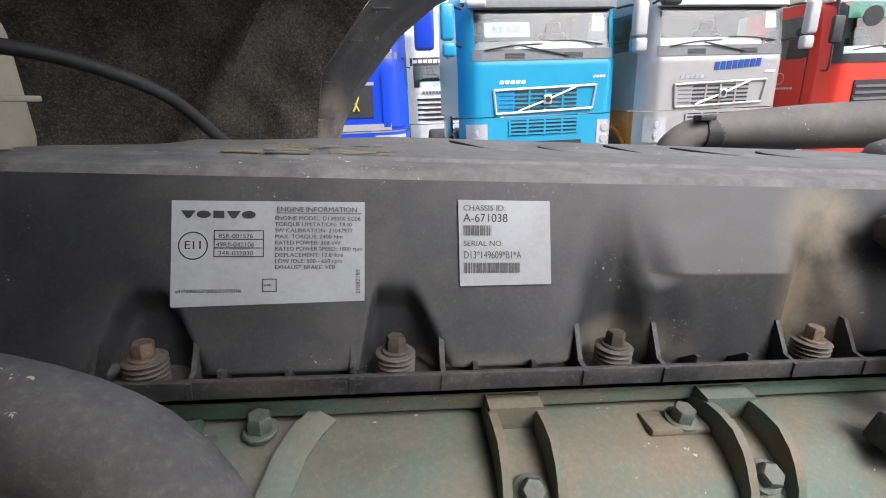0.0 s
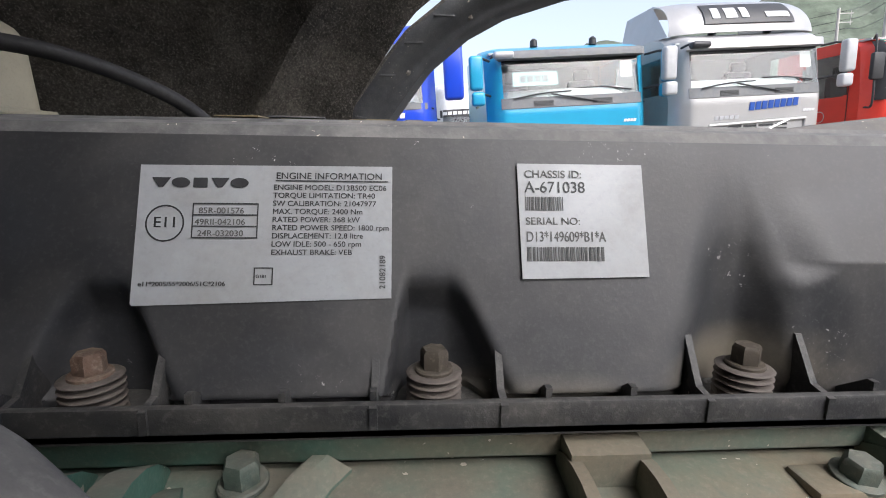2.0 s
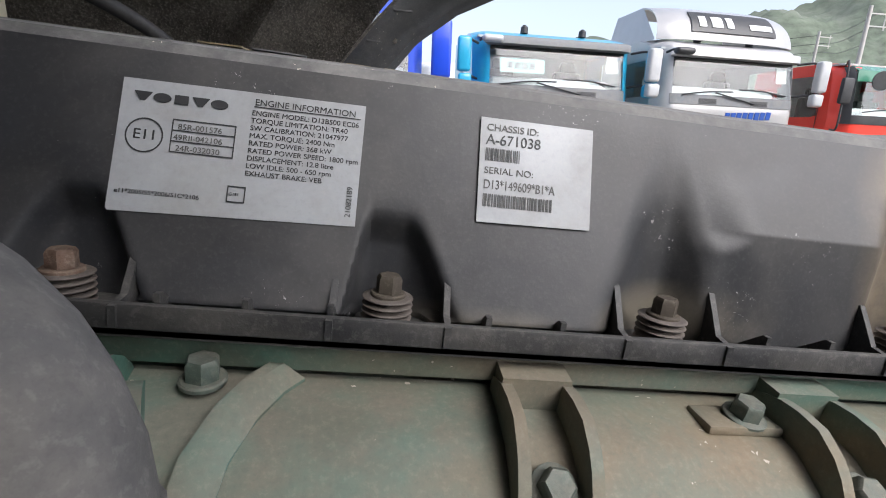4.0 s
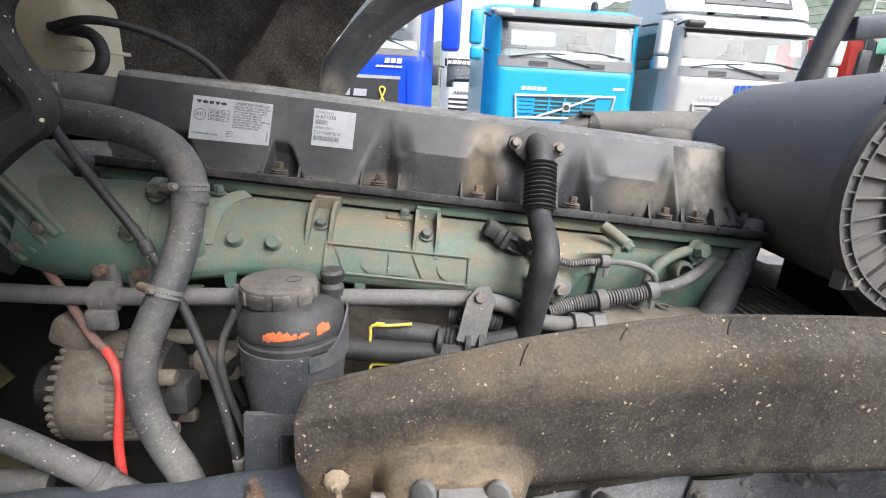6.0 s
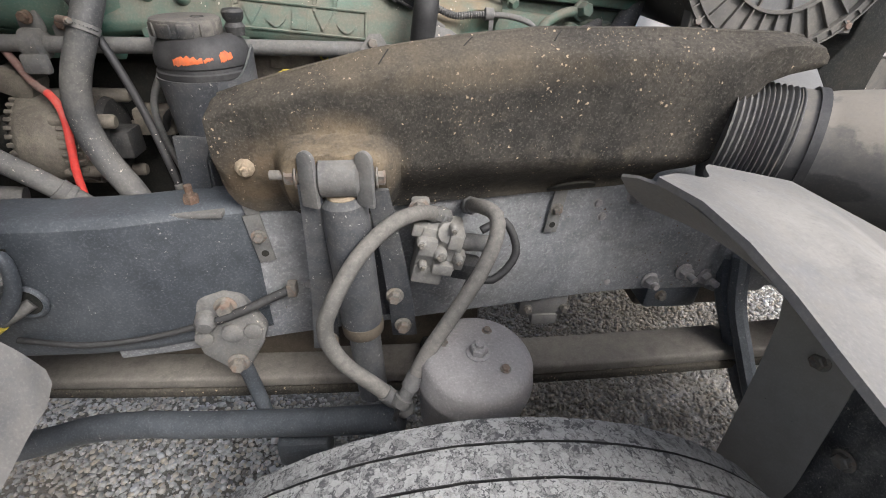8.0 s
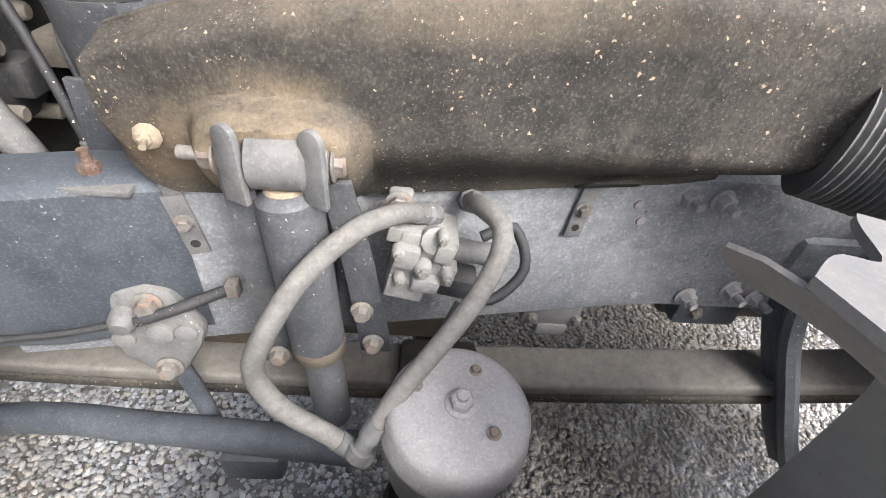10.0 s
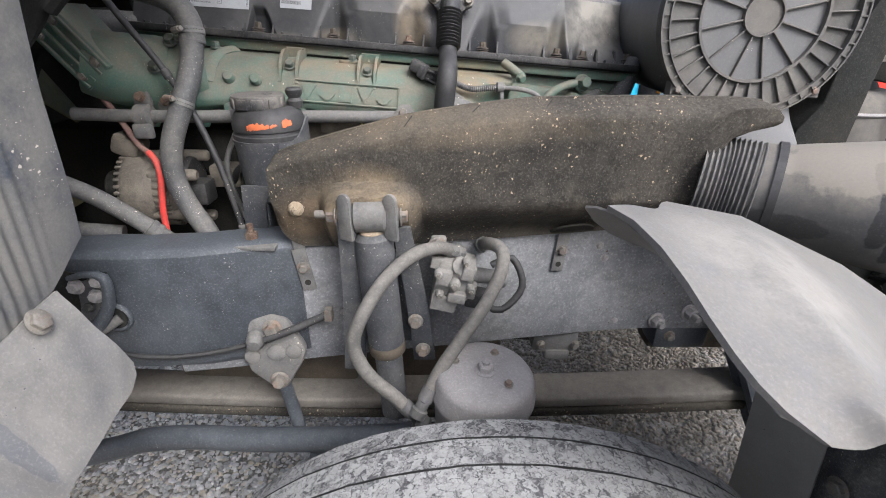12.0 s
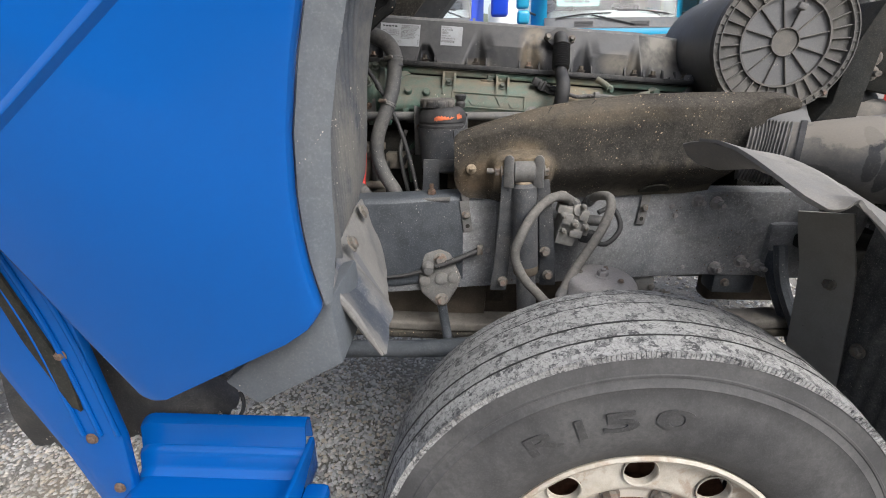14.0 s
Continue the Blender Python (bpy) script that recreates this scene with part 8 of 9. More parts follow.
def intake_duct():
    root = thing("intake_duct", (1.6, -0.1, 1.1), "grey dusty plastic air intake pipe with black bellows, wet stains and painted shade", "air duct")
    part("bellows", Shape().tube([(1.1, 0.105, 1.336), (1.14, 0.086, 1.333), (1.18, 0.062, 1.331)], 0.0765, 36, 0.0013, 0.0028, 0.008), BELLOWS_RUBBER, root, "dusty black rubber bellows")
    # wet drips and stains; the patch at x 1.17 paints shade near the bellows
    WET_AND_SHADE = (0.016, 0.017, 0.019)
    pipe_mat = surface("stained_duct_plastic", (0.058, 0.059, 0.061), 0.5, vary=0.2, grain=25, bump=0.12, dust=0.62, dust_color=(0.19, 0.17, 0.14), dust_scale=3.5, up=1.5, stain=(0.05, 0.05, 0.05), stain_scale=7, stain_amount=0.5, grit=0.06, patches=(((1.268, -0.085, 1.385), (0.014, 0.08, 0.03), WET_AND_SHADE, 0.95), ((1.264, -0.09, 1.335), (0.012, 0.08, 0.05), WET_AND_SHADE, 0.9), ((1.294, -0.11, 1.365), (0.015, 0.08, 0.035), WET_AND_SHADE, 0.95), ((1.29, -0.11, 1.32), (0.014, 0.08, 0.05), WET_AND_SHADE, 0.9), ((1.38, -0.12, 1.41), (0.07, 0.1, 0.012), WET_AND_SHADE, 0.95), ((1.41, -0.15, 1.372), (0.035, 0.08, 0.016), WET_AND_SHADE, 0.85), ((1.17, -0.02, 1.3), (0.07, 0.1, 0.025), WET_AND_SHADE, 0.6), ((1.25, -0.02, 1.4), (0.08, 0.09, 0.05), (0.23, 0.205, 0.17), 0.7)))
    part("pipe", Shape().tube([(1.175, 0.066, 1.331), (1.21, 0.044, 1.33), (1.33, -0.025, 1.333), (1.48, -0.065, 1.335), (1.8, -0.06, 1.33), (2.4, -0.03, 1.33)], [0.077, 0.079, 0.1, 0.112, 0.113, 0.113], 40), pipe_mat, root)
    part("seam", Shape().tube([(1.3, -0.08, 1.278), (1.4, -0.14, 1.265), (1.55, -0.172, 1.262), (2.0, -0.16, 1.262), (2.4, -0.135, 1.262)], 0.004, 8), pipe_mat, root)
    a = Vector((1.2, 0.05, 1.33))
    d = Vector((0.85, -0.53, 0)).normalized()
    s = Shape().lathe(a - d * 0.006, d, [(0, 0.079), (0, 0.083), (0.012, 0.083), (0.012, 0.079)], 40, cap=False)
    clamp = part("clamp_band", s, BLACK_RUBBER, root)
    part("clamp_screw", Shape().box(a + Vector((0.05, -0.07, -0.06)), (0.02, 0.016, 0.03), 0.003), BOLT_STEEL, clamp)
    part("lower_stub", Shape().tube([(1.33, 0.0, 1.27), (1.36, 0.03, 1.2), (1.37, 0.06, 1.1)], 0.035, 16), RUBBER_HOSE, root)
    part("pipe_saddle", Shape().box((1.62, 0.06, 1.19), (0.3, 0.2, 0.08), 0.01), BLACK_TRIM, root)
    return root


intake_duct()


def far_duct():
    root = thing("turbo_duct", (1.25, 1.2, 1.5), "grey plastic charge-air duct behind the engine", "air duct")
    part("duct", Shape().tube([(0.93, 1.2, 1.55), (0.945, 1.2, 1.6), (1.0, 1.2, 1.63), (1.1, 1.2, 1.634), (1.3, 1.2, 1.634), (1.5, 1.16, 1.634), (1.62, 1.0, 1.63), (1.6, 0.8, 1.62), (1.45, 0.7, 1.61), (1.3, 0.66, 1.6)], [0.032, 0.034, 0.036, 0.044, 0.054, 0.058, 0.06, 0.06, 0.06, 0.06], 28), LID_PLASTIC, root)
    ring = part("clamp_ring", Shape().tube([(1.01, 1.2, 1.631), (1.05, 1.2, 1.633)], 0.0405, 24), BLACK_RUBBER, root)
    part("clamp_lug", Shape().box((1.0, 1.17, 1.668), (0.04, 0.03, 0.012), 0.003), BLACK_TRIM, ring)
    return root


far_duct()


def rear_mount():
    root = thing("cab_rear_mount", (1.75, 0.6, 1.2), "dark steel rear cab mount with air spring and looped hoses", "cab mount")
    s = Shape().plate([(1.6, 1.66), (1.8, 1.672), (1.885, 1.62), (1.885, 1.5), (1.76, 1.45), (1.67, 1.465), (1.63, 1.55)], 0.03, frame_at((0, 0.53, 0), (1, 0, 0), (0, 0, 1)), 0.004)
    bracket = part("bracket", s, DARK_VOID, root, "dark dirty bracket plate")
    part("bracket_flange", Shape().box((1.72, 0.56, 1.667), (0.22, 0.1, 0.012), 0.003), BLACK_TRIM, bracket)
    part("bracket_flange", Shape().box((1.885, 0.56, 1.57), (0.012, 0.1, 0.16), 0.003, Matrix.Rotation(radians(-12), 4, "Y")), BEAM_PAINT, bracket)
    s = Shape().lathe((1.717, 0.6, 1.08), (0, 0, 1), [(0, 0.1), (0.12, 0.112), (0.26, 0.112), (0.31, 0.108), (0.34, 0.092), (0.355, 0.075), (0.358, 0.06)], 36)
    part("air_spring", s, LID_PLASTIC, root, "dusty grey air spring")
    part("spring_rim", Shape().lathe((1.717, 0.6, 1.375), (0, 0, 1), [(0, 0.113), (0.004, 0.116), (0.01, 0.112)], 36, cap=False), CHAMBER, root)
    part("spring_neck", Shape().tube([(1.7, 0.59, 1.42), (1.675, 0.575, 1.455), (1.665, 0.57, 1.5)], [0.07, 0.055, 0.045], 20), BLACK_RUBBER, root)
    s = Shape().plate([(1.33, 1.16), (1.48, 1.16), (1.486, 1.38), (1.492, 1.47), (1.502, 1.57), (1.56, 1.7), (1.48, 1.7), (1.422, 1.56), (1.41, 1.44), (1.375, 1.39)], 0.2, frame_at((0, 0.47, 0), (1, 0, 0), (0, 0, 1)), 0.004)
    part("strut", s, DARK_VOID, root, "black boxed strut")
    for p, l_ in (((1.663, 0.5, 1.516), 0.05), ((1.789, 0.5, 1.593), 0.02), ((1.63, 0.46, 1.56), 0.01), ((1.73, 0.5, 1.53), 0.0)):
        part("bolt", Shape().bolt(p, (-0.35, -1, 0), 0.018 if l_ else 0.01, 0.018, True, l_), BOLT_STEEL, root)
    loops = (((1.93, 0.47, 1.56), (1.86, 0.46, 1.555), (1.81, 0.455, 1.5), (1.79, 0.45, 1.42), (1.812, 0.45, 1.37), (1.855, 0.45, 1.365), (1.882, 0.455, 1.42), (1.87, 0.47, 1.52)), ((1.6, 0.5, 1.72), (1.64, 0.47, 1.68), (1.72, 0.47, 1.7), (1.78, 0.5, 1.78)), ((1.82, 0.5, 1.74), (1.86, 0.46, 1.69), (1.95, 0.47, 1.69), (2.1, 0.5, 1.6)),
             ((1.56, 0.56, 1.76), (1.6, 0.52, 1.66), (1.58, 0.5, 1.6), (1.5, 0.52, 1.58)), ((1.9, 0.5, 1.45), (1.96, 0.5, 1.36), (2.05, 0.52, 1.36), (2.1, 0.55, 1.46)), ((1.88, 0.5, 1.36), (1.95, 0.47, 1.3), (2.05, 0.48, 1.32), (2.15, 0.5, 1.3)))
    for k, pts in enumerate(loops):
        part("hose", Shape().tube(pts, 0.012 if k else 0.013, 10), AIR_HOSE if k == 0 else RUBBER_HOSE, root)
    part("hose_sleeve", Shape().tube([(1.845, 0.457, 1.545), (1.825, 0.455, 1.52)], 0.017, 12), STEEL_DUSTY, root)
    return root


rear_mount()


def tilt_strut():
    root = thing("tilt_stay", (1.72, 1.2, 1.6), "black stay bar with a hanging linkage", "stay")
    part("bar", Shape().tube([(1.68, 1.2, 1.6), (1.72, 1.2, 1.82), (1.77, 1.2, 2.02), (1.85, 1.2, 2.3)], 0.035, 12), BLACK_RUBBER, root)
    part("crossbar", Shape().box((2.1, 1.2, 2.0), (0.6, 0.06, 0.07), 0.01, Matrix.Rotation(radians(-8), 4, "Y")), BEAM_PAINT, root)
    part("damper", Shape().lathe((2.05, 1.18, 1.7), (0, 0, 1), [(0, 0.03), (0.05, 0.04), (0.25, 0.04), (0.3, 0.025)], 14), BLACK_RUBBER, root)
    part("plate", Shape().box((2.2, 1.15, 1.9), (0.14, 0.05, 0.22), 0.02), BEAM_PAINT, root)
    return root


tilt_strut()


def wire_nest():
    root = thing("cable_loom", (1.7, 0.1, 1.0), "tangle of dusty black cables on the frame rail", "cables")
    rnd = random.Random(11)
    for k in range(24):
        y = -0.1 + 0.42 * rnd.random()
        z = 1.12 + 0.1 * rnd.random()
        pts = [(1.36 + 0.02 * rnd.random(), y, z + 0.03)]
        for i in range(1, 7):
            pts.append((1.36 + 0.17 * i, y + 0.1 * (rnd.random() - 0.5), z - 0.02 * i + 0.05 * (rnd.random() - 0.5)))
        part("cable", Shape().tube(pts, 0.006 + 0.006 * rnd.random(), 8, 0.02), (RUBBER_HOSE, BLACK_RUBBER, BLACK_TRIM)[k % 3], root)
    part("cross_plate", Shape().box((1.75, 0.2, 1.06), (0.8, 0.3, 0.04), 0.01), DARK_VOID, root)
    return root


wire_nest()


def coolant_tank():
    root = thing("coolant_tank", (-0.24, 0.78, 1.55), "cream plastic coolant tank, dusty, with a thin black hose", "coolant tank")
    s = Shape().box((-0.3, 0.8, 1.765), (0.17, 0.16, 0.2), 0.035, None, 4)
    tank = part("tank_body", s, CREAM_TANK, root)
    part("tank_seam", Shape().box((-0.3, 0.8, 1.75), (0.176, 0.166, 0.008), 0.002), CREAM_TANK, tank)
    part("overflow_hose", Shape().tube([(-0.26, 0.7, 1.785), (-0.17, 0.68, 1.8), (-0.09, 0.72, 1.79), (-0.02, 0.8, 1.75), (0.02, 0.86, 1.69), (0.05, 0.9, 1.64)], 0.0085, 10), BLACK_RUBBER, root, "thin black overflow hose")
    part("loop_hose", Shape().tube([(-0.26, 0.72, 1.785), (-0.17, 0.675, 1.775), (-0.145, 0.665, 1.745), (-0.155, 0.66, 1.71), (-0.2, 0.66, 1.69), (-0.3, 0.68, 1.68)], 0.012, 10), BLACK_RUBBER, root)
    part("base_hose", Shape().tube([(-0.32, 0.7, 1.66), (-0.2, 0.72, 1.668), (-0.1, 0.75, 1.66), (-0.02, 0.8, 1.63)], 0.026, 14), RUBBER_HOSE, root)
    part("tank_bracket", Shape().box((-0.3, 0.82, 1.6), (0.18, 0.12, 0.14), 0.01), DARK_VOID, root)
    return root


coolant_tank()

# ---- parked trucks opposite ----
TEAL = surface("teal_truck_paint", (0.012, 0.29, 0.48), 0.3, vary=0.04, grain=5, bump=0, coat=0.6)
SILVER = surface("silver_truck_paint", (0.4, 0.395, 0.39), 0.35, 0.3, vary=0.05, grain=5, bump=0, coat=0.5)
RED = surface("red_truck_paint", (0.72, 0.045, 0.025), 0.35, vary=0.05, grain=5, bump=0, coat=0.5)
ROYAL = surface("royal_blue_truck_paint", (0.006, 0.05, 0.52), 0.3, vary=0.05, grain=5, bump=0, coat=0.6)
WHITE_PAINT = surface("white_truck_paint", (0.7, 0.71, 0.72), 0.4, vary=0.05, grain=5, bump=0, dust=0.3, coat=0.3)
ORANGE_PAINT = surface("orange_truck_paint", (0.75, 0.24, 0.02), 0.35, vary=0.05, grain=5, bump=0, coat=0.5)
DARK_BLUE = surface("dark_blue_stripe_paint", (0.01, 0.06, 0.3), 0.35, vary=0.05, grain=5, bump=0, coat=0.5)
GREEN_TINT = surface("green_sun_band", (0.05, 0.2, 0.13), 0.25, vary=0.1, grain=6, bump=0, coat=0.4)
GREY_TRIM = surface("grey_truck_trim", (0.12, 0.13, 0.14), 0.55, vary=0.12, grain=20, bump=0.05, dust=0.3)
DARK_TRIM = surface("dark_truck_trim", (0.025, 0.026, 0.028), 0.5, vary=0.2, grain=20, bump=0.05)
# lightened: sky mirrored in the windscreens is put into this colour
CABIN = surface("cabin_lining", (0.42, 0.445, 0.445), 0.8, vary=0.2, grain=8, bump=0)
BRIGHT = surface("bright_trim", (0.62, 0.63, 0.65), 0.3, 0.6, vary=0.05, grain=20, bump=0)
PAPER = surface("white_paper", (0.8, 0.8, 0.78), 0.7, vary=0.03, grain=20, bump=0)
PALE_GREEN = surface("pale_green_paper", (0.35, 0.62, 0.58), 0.7, vary=0.05, grain=20, bump=0)
MIRROR_GREY = surface("grey_mirror_shell", (0.42, 0.43, 0.44), 0.4, vary=0.08, grain=8, bump=0)
PANE = glass("windscreen_glass", (0.86, 0.93, 0.92))
LAMP_GLASS = surface("lamp_lens", (0.55, 0.57, 0.6), 0.12, 0.3, vary=0.15, grain=25, bump=0.1, coat=0.8)


class Cab:
    """The shell of a forward-control cab: s from -1 to 1 across its front, z up, y into it."""

    def __init__(self, root, xc, yf, hw, top, lean0=2.15, lean=0.17, depth=2.0, roof_back=0.0, turn=0.0):
        self.root, self.xc, self.yf, self.hw, self.top, self.lean0, self.lean, self.depth = root, xc, yf, hw, top, lean0, lean, depth
        self.xf = Matrix.Translation((xc, yf, 0)) @ Matrix.Rotation(radians(turn), 4, "Z")

    def p(self, s, z, off=0.0):
        y = 0.3 * max(0.0, (abs(s) - 0.78) / 0.22) ** 2 + max(0.0, z - self.lean0) * self.lean
        y += 0.35 * max(0.0, (z - self.top + 0.16) / 0.16) ** 2
        return Vector((self.hw * s, y - off, z))

    def panel(self, name, s0, s1, z0, z1, off, mat, thick=0.02, parent=None, nu=16, nv=8, label="", slope=0.0):
        sh = Shape(self.xf).sheet(lambda a, b: self.p(s0 + (s1 - s0) * a, z0 + (z1 - z0) * b + slope * (s0 + (s1 - s0) * a), off), nu, nv, thick)
        return part(name, sh, mat, parent or self.root, label)

    def shell(self, mat, z0, win, name="cab_shell", label=""):
        s_ = Shape(self.xf)
        w0, w1, sw = win
        ss = sorted(set([-1 + 0.05 * k for k in range(41)] + [-sw, sw]))
        zz = sorted(set([z0 + (self.top - z0) * k / 40 for k in range(41)] + [w0, w1]))
        verts = [self.p(s, z) for s in ss for z in zz]
        n = len(zz)
        faces = []
        for i in range(len(ss) - 1):
            for j in range(n - 1):
                sm_, zm = (ss[i] + ss[i + 1]) / 2, (zz[j] + zz[j + 1]) / 2
                if abs(sm_) < sw and w0 < zm < w1:
                    continue
                faces.append((i * n + j, (i + 1) * n + j, (i + 1) * n + j + 1, i * n + j + 1))
        s_.add(verts, faces)
        for sg in (-1, 1):
            edge = [self.p(sg, z) for z in zz]
            yb = self.depth

            def side(a, b):
                k = b * (len(zz) - 1)
                i = min(int(k), len(zz) - 2)
                e = edge[i].lerp(edge[i + 1], k - i)
                return (e.x, e.y + (yb - e.y) * a, e.z)

            # the side has its door window left open
            nu, nv = 24, 40
            vs = [side(i / nu, j / nv) for i in range(nu + 1) for j in range(nv + 1)]
            fs = []
            for i in range(nu):
                for j in range(nv):
                    y_, z_ = side((i + 0.5) / nu, (j + 0.5) / nv)[1:]
                    if 0.55 < y_ < 1.25 and w0 - 0.02 < z_ < w1 - 0.06:
                        continue
                    if z_ < 0.95 and math.hypot(y_ - 1.15, z_ - 0.5) < 0.62:
                        continue
                    fs.append((i * (nv + 1) + j, (i + 1) * (nv + 1) + j, (i + 1) * (nv + 1) + j + 1, i * (nv + 1) + j + 1))
            s_.add(vs, fs)
        roof = [self.p(s, self.top) for s in ss]
        s_.add(roof + [Vector((q.x, self.depth, self.top)) for q in roof], [(k, k + 1, len(roof) + k + 1, len(roof) + k) for k in range(len(roof) - 1)])
        h = self.hw
        s_.add([(-h, self.depth, z0), (h, self.depth, z0), (h, self.depth, self.top), (-h, self.depth, self.top)], [(0, 1, 2, 3)])
        body = part(name, s_, mat, self.root, label)
        inner = Shape(self.xf)
        inner.box((0, 0.9, w0 - 0.1), (2 * h - 0.1, 1.3, 0.06))
        inner.box((0, self.depth - 0.1, (w0 + w1) / 2), (2 * h - 0.1, 0.06, w1 - w0 + 0.5))
        inner.box((0, 1.0, w1 + 0.1), (2 * h - 0.1, 1.5, 0.03))
        part("cabin", inner, CABIN, self.root, "grey cabin lining")
        # white dashboard stands in for sky glare on the glass
        part("dashboard", Shape(self.xf).box((0, 0.5, w0 + 0.02), (1.9, 0.42, 0.26), 0.05), WHITE_PAINT, self.root, "pale dashboard, windscreen sky glare put into its colour")
        for x in (-0.55, 0.55):
            seat = Shape(self.xf)
            seat.box((x * 1.1, 1.25, w0 + 0.12), (0.5, 0.14, 0.5), 0.05)
            seat.box((x * 1.1, 1.25, w0 + 0.45), (0.28, 0.1, 0.18), 0.04)
            part("cabin_seat", seat, DARK_TRIM, self.root)
        wheel_ = Shape(self.xf).tube([(-0.62 + 0.2 * math.cos(a), 0.62 + 0.06 * math.sin(a), w0 + 0.02 + 0.19 * math.sin(a)) for a in [2 * math.pi * k / 20 for k in range(21)]], 0.016, 6)
        part("steering_wheel", wheel_, DARK_TRIM, self.root)
        glassy = self.panel("windscreen", -sw, sw, w0, w1, 0.004, PANE, 0.006, None, 24, 8, "clear windscreen")
        glassy.visible_shadow = False
        for sg in (-1, 1):
            pane = Shape(self.xf).box((sg * (h - 0.01), 0.9, (w0 + w1) / 2 - 0.04), (0.006, 0.72, w1 - w0 - 0.02))
            ob = part("side_pane", pane, PANE, self.root)
            ob.visible_shadow = False
        return body

    def mirror(self, sg, z0, z1, mat, w=0.2, out=0.22, y=-0.02):
        s_ = Shape(self.xf).box((sg * (self.hw + out - 0.02), y, (z0 + z1) / 2), (w, 0.14, z1 - z0), 0.045, None, 3)
        m_ = part("mirror", s_, mat, self.root)
        a = Shape(self.xf).tube([(sg * (self.hw - 0.05), y + 0.25, z1 - 0.04), (sg * (self.hw + out * 0.5), y + 0.1, z1 - 0.02), (sg * (self.hw + out), y + 0.05, z1 - 0.06)], 0.018, 8)
        part("mirror_arm", a, DARK_TRIM, m_)
        return m_

    def wiper(self, s0, z0, s1, z1):
        a, b = self.p(s0, z0, 0.03), self.p(s1, z1, 0.035)
        part("wiper", Shape(self.xf).tube([a, a.lerp(b, 0.5) + Vector((0, -0.01, 0.02)), b], 0.011, 6), DARK_TRIM, self.root)
        c = self.p(s0 + (0.34 if s1 < s0 else 0.34) * 0.9, z0 - 0.17, 0.03)
        part("wiper_arm", Shape(self.xf).tube([self.p((s0 + s1) / 2 + 0.1, (z0 + z1) / 2 + 0.01, 0.045), c], 0.012, 6), DARK_TRIM, self.root)

    def bars(self, name, s0, s1, z0, z1, n, off, mat, h=0.03, parent=None):
        for k in range(n):
            z = z0 + (z1 - z0) * (k + 0.5) / n
            self.panel(name, s0, s1, z - h / 2, z + h / 2, off, mat, 0.03, parent, 10, 1)

    def shapes(self, name, s0, s1, z, h, n, mat, off=0.012, slope=0.0):
        sh = Shape(self.xf)
        for k in range(n):
            a = s0 + (s1 - s0) * k / n
            b = a + (s1 - s0) / n * 0.78
            za = z + slope * k
            q = [self.p(a, za, off), self.p(b, za, off), self.p(b + 0.01, za + h, off), self.p(a + 0.01, za + h, off)]
            d = Vector((0, 0.008, 0))
            sh.add(q + [v + d for v in q], [(0, 1, 2, 3), (7, 6, 5, 4), (0, 4, 5, 1), (1, 5, 6, 2), (2, 6, 7, 3), (3, 7, 4, 0)])
        return part(name, sh, mat, self.root)

    def road_wheels(self, mat=None):
        for sg in (-1, 1):
            c = Vector((sg * (self.hw - 0.16), 1.15, 0.5))
            ty = Shape(self.xf).lathe(c - Vector((0.15, 0, 0)), (1, 0, 0), [(0, 0.3), (0.0, 0.46), (0.03, 0.5), (0.27, 0.5), (0.3, 0.46), (0.3, 0.3)], 32)
            w_ = part("wheel", ty, TYRE_WALL, self.root)
            rm = Shape(self.xf).lathe(c - Vector((0.13, 0, 0)), (1, 0, 0), [(0, 0.1), (0.0, 0.3), (0.02, 0.31), (0.26, 0.31), (0.26, 0.1)], 24)
            part("rim", rm, mat or STEEL_DUSTY, w_)
        ch = Shape(self.xf)
        for x in (-0.4, 0.4):
            ch.box((x, 3.0, 0.85), (0.09, 5.6, 0.26), 0.01)
        part("chassis", ch, DARK_TRIM, self.root)
        for sg in (-1, 1):
            rear = Shape(self.xf)
            rear.lathe((sg * 0.85 - 0.3, 4.6, 0.5), (1, 0, 0), [(0, 0.3), (0, 0.48), (0.03, 0.5), (0.57, 0.5), (0.6, 0.47), (0.6, 0.3)], 28)
            part("rear_wheel", rear, TYRE_WALL, self.root)


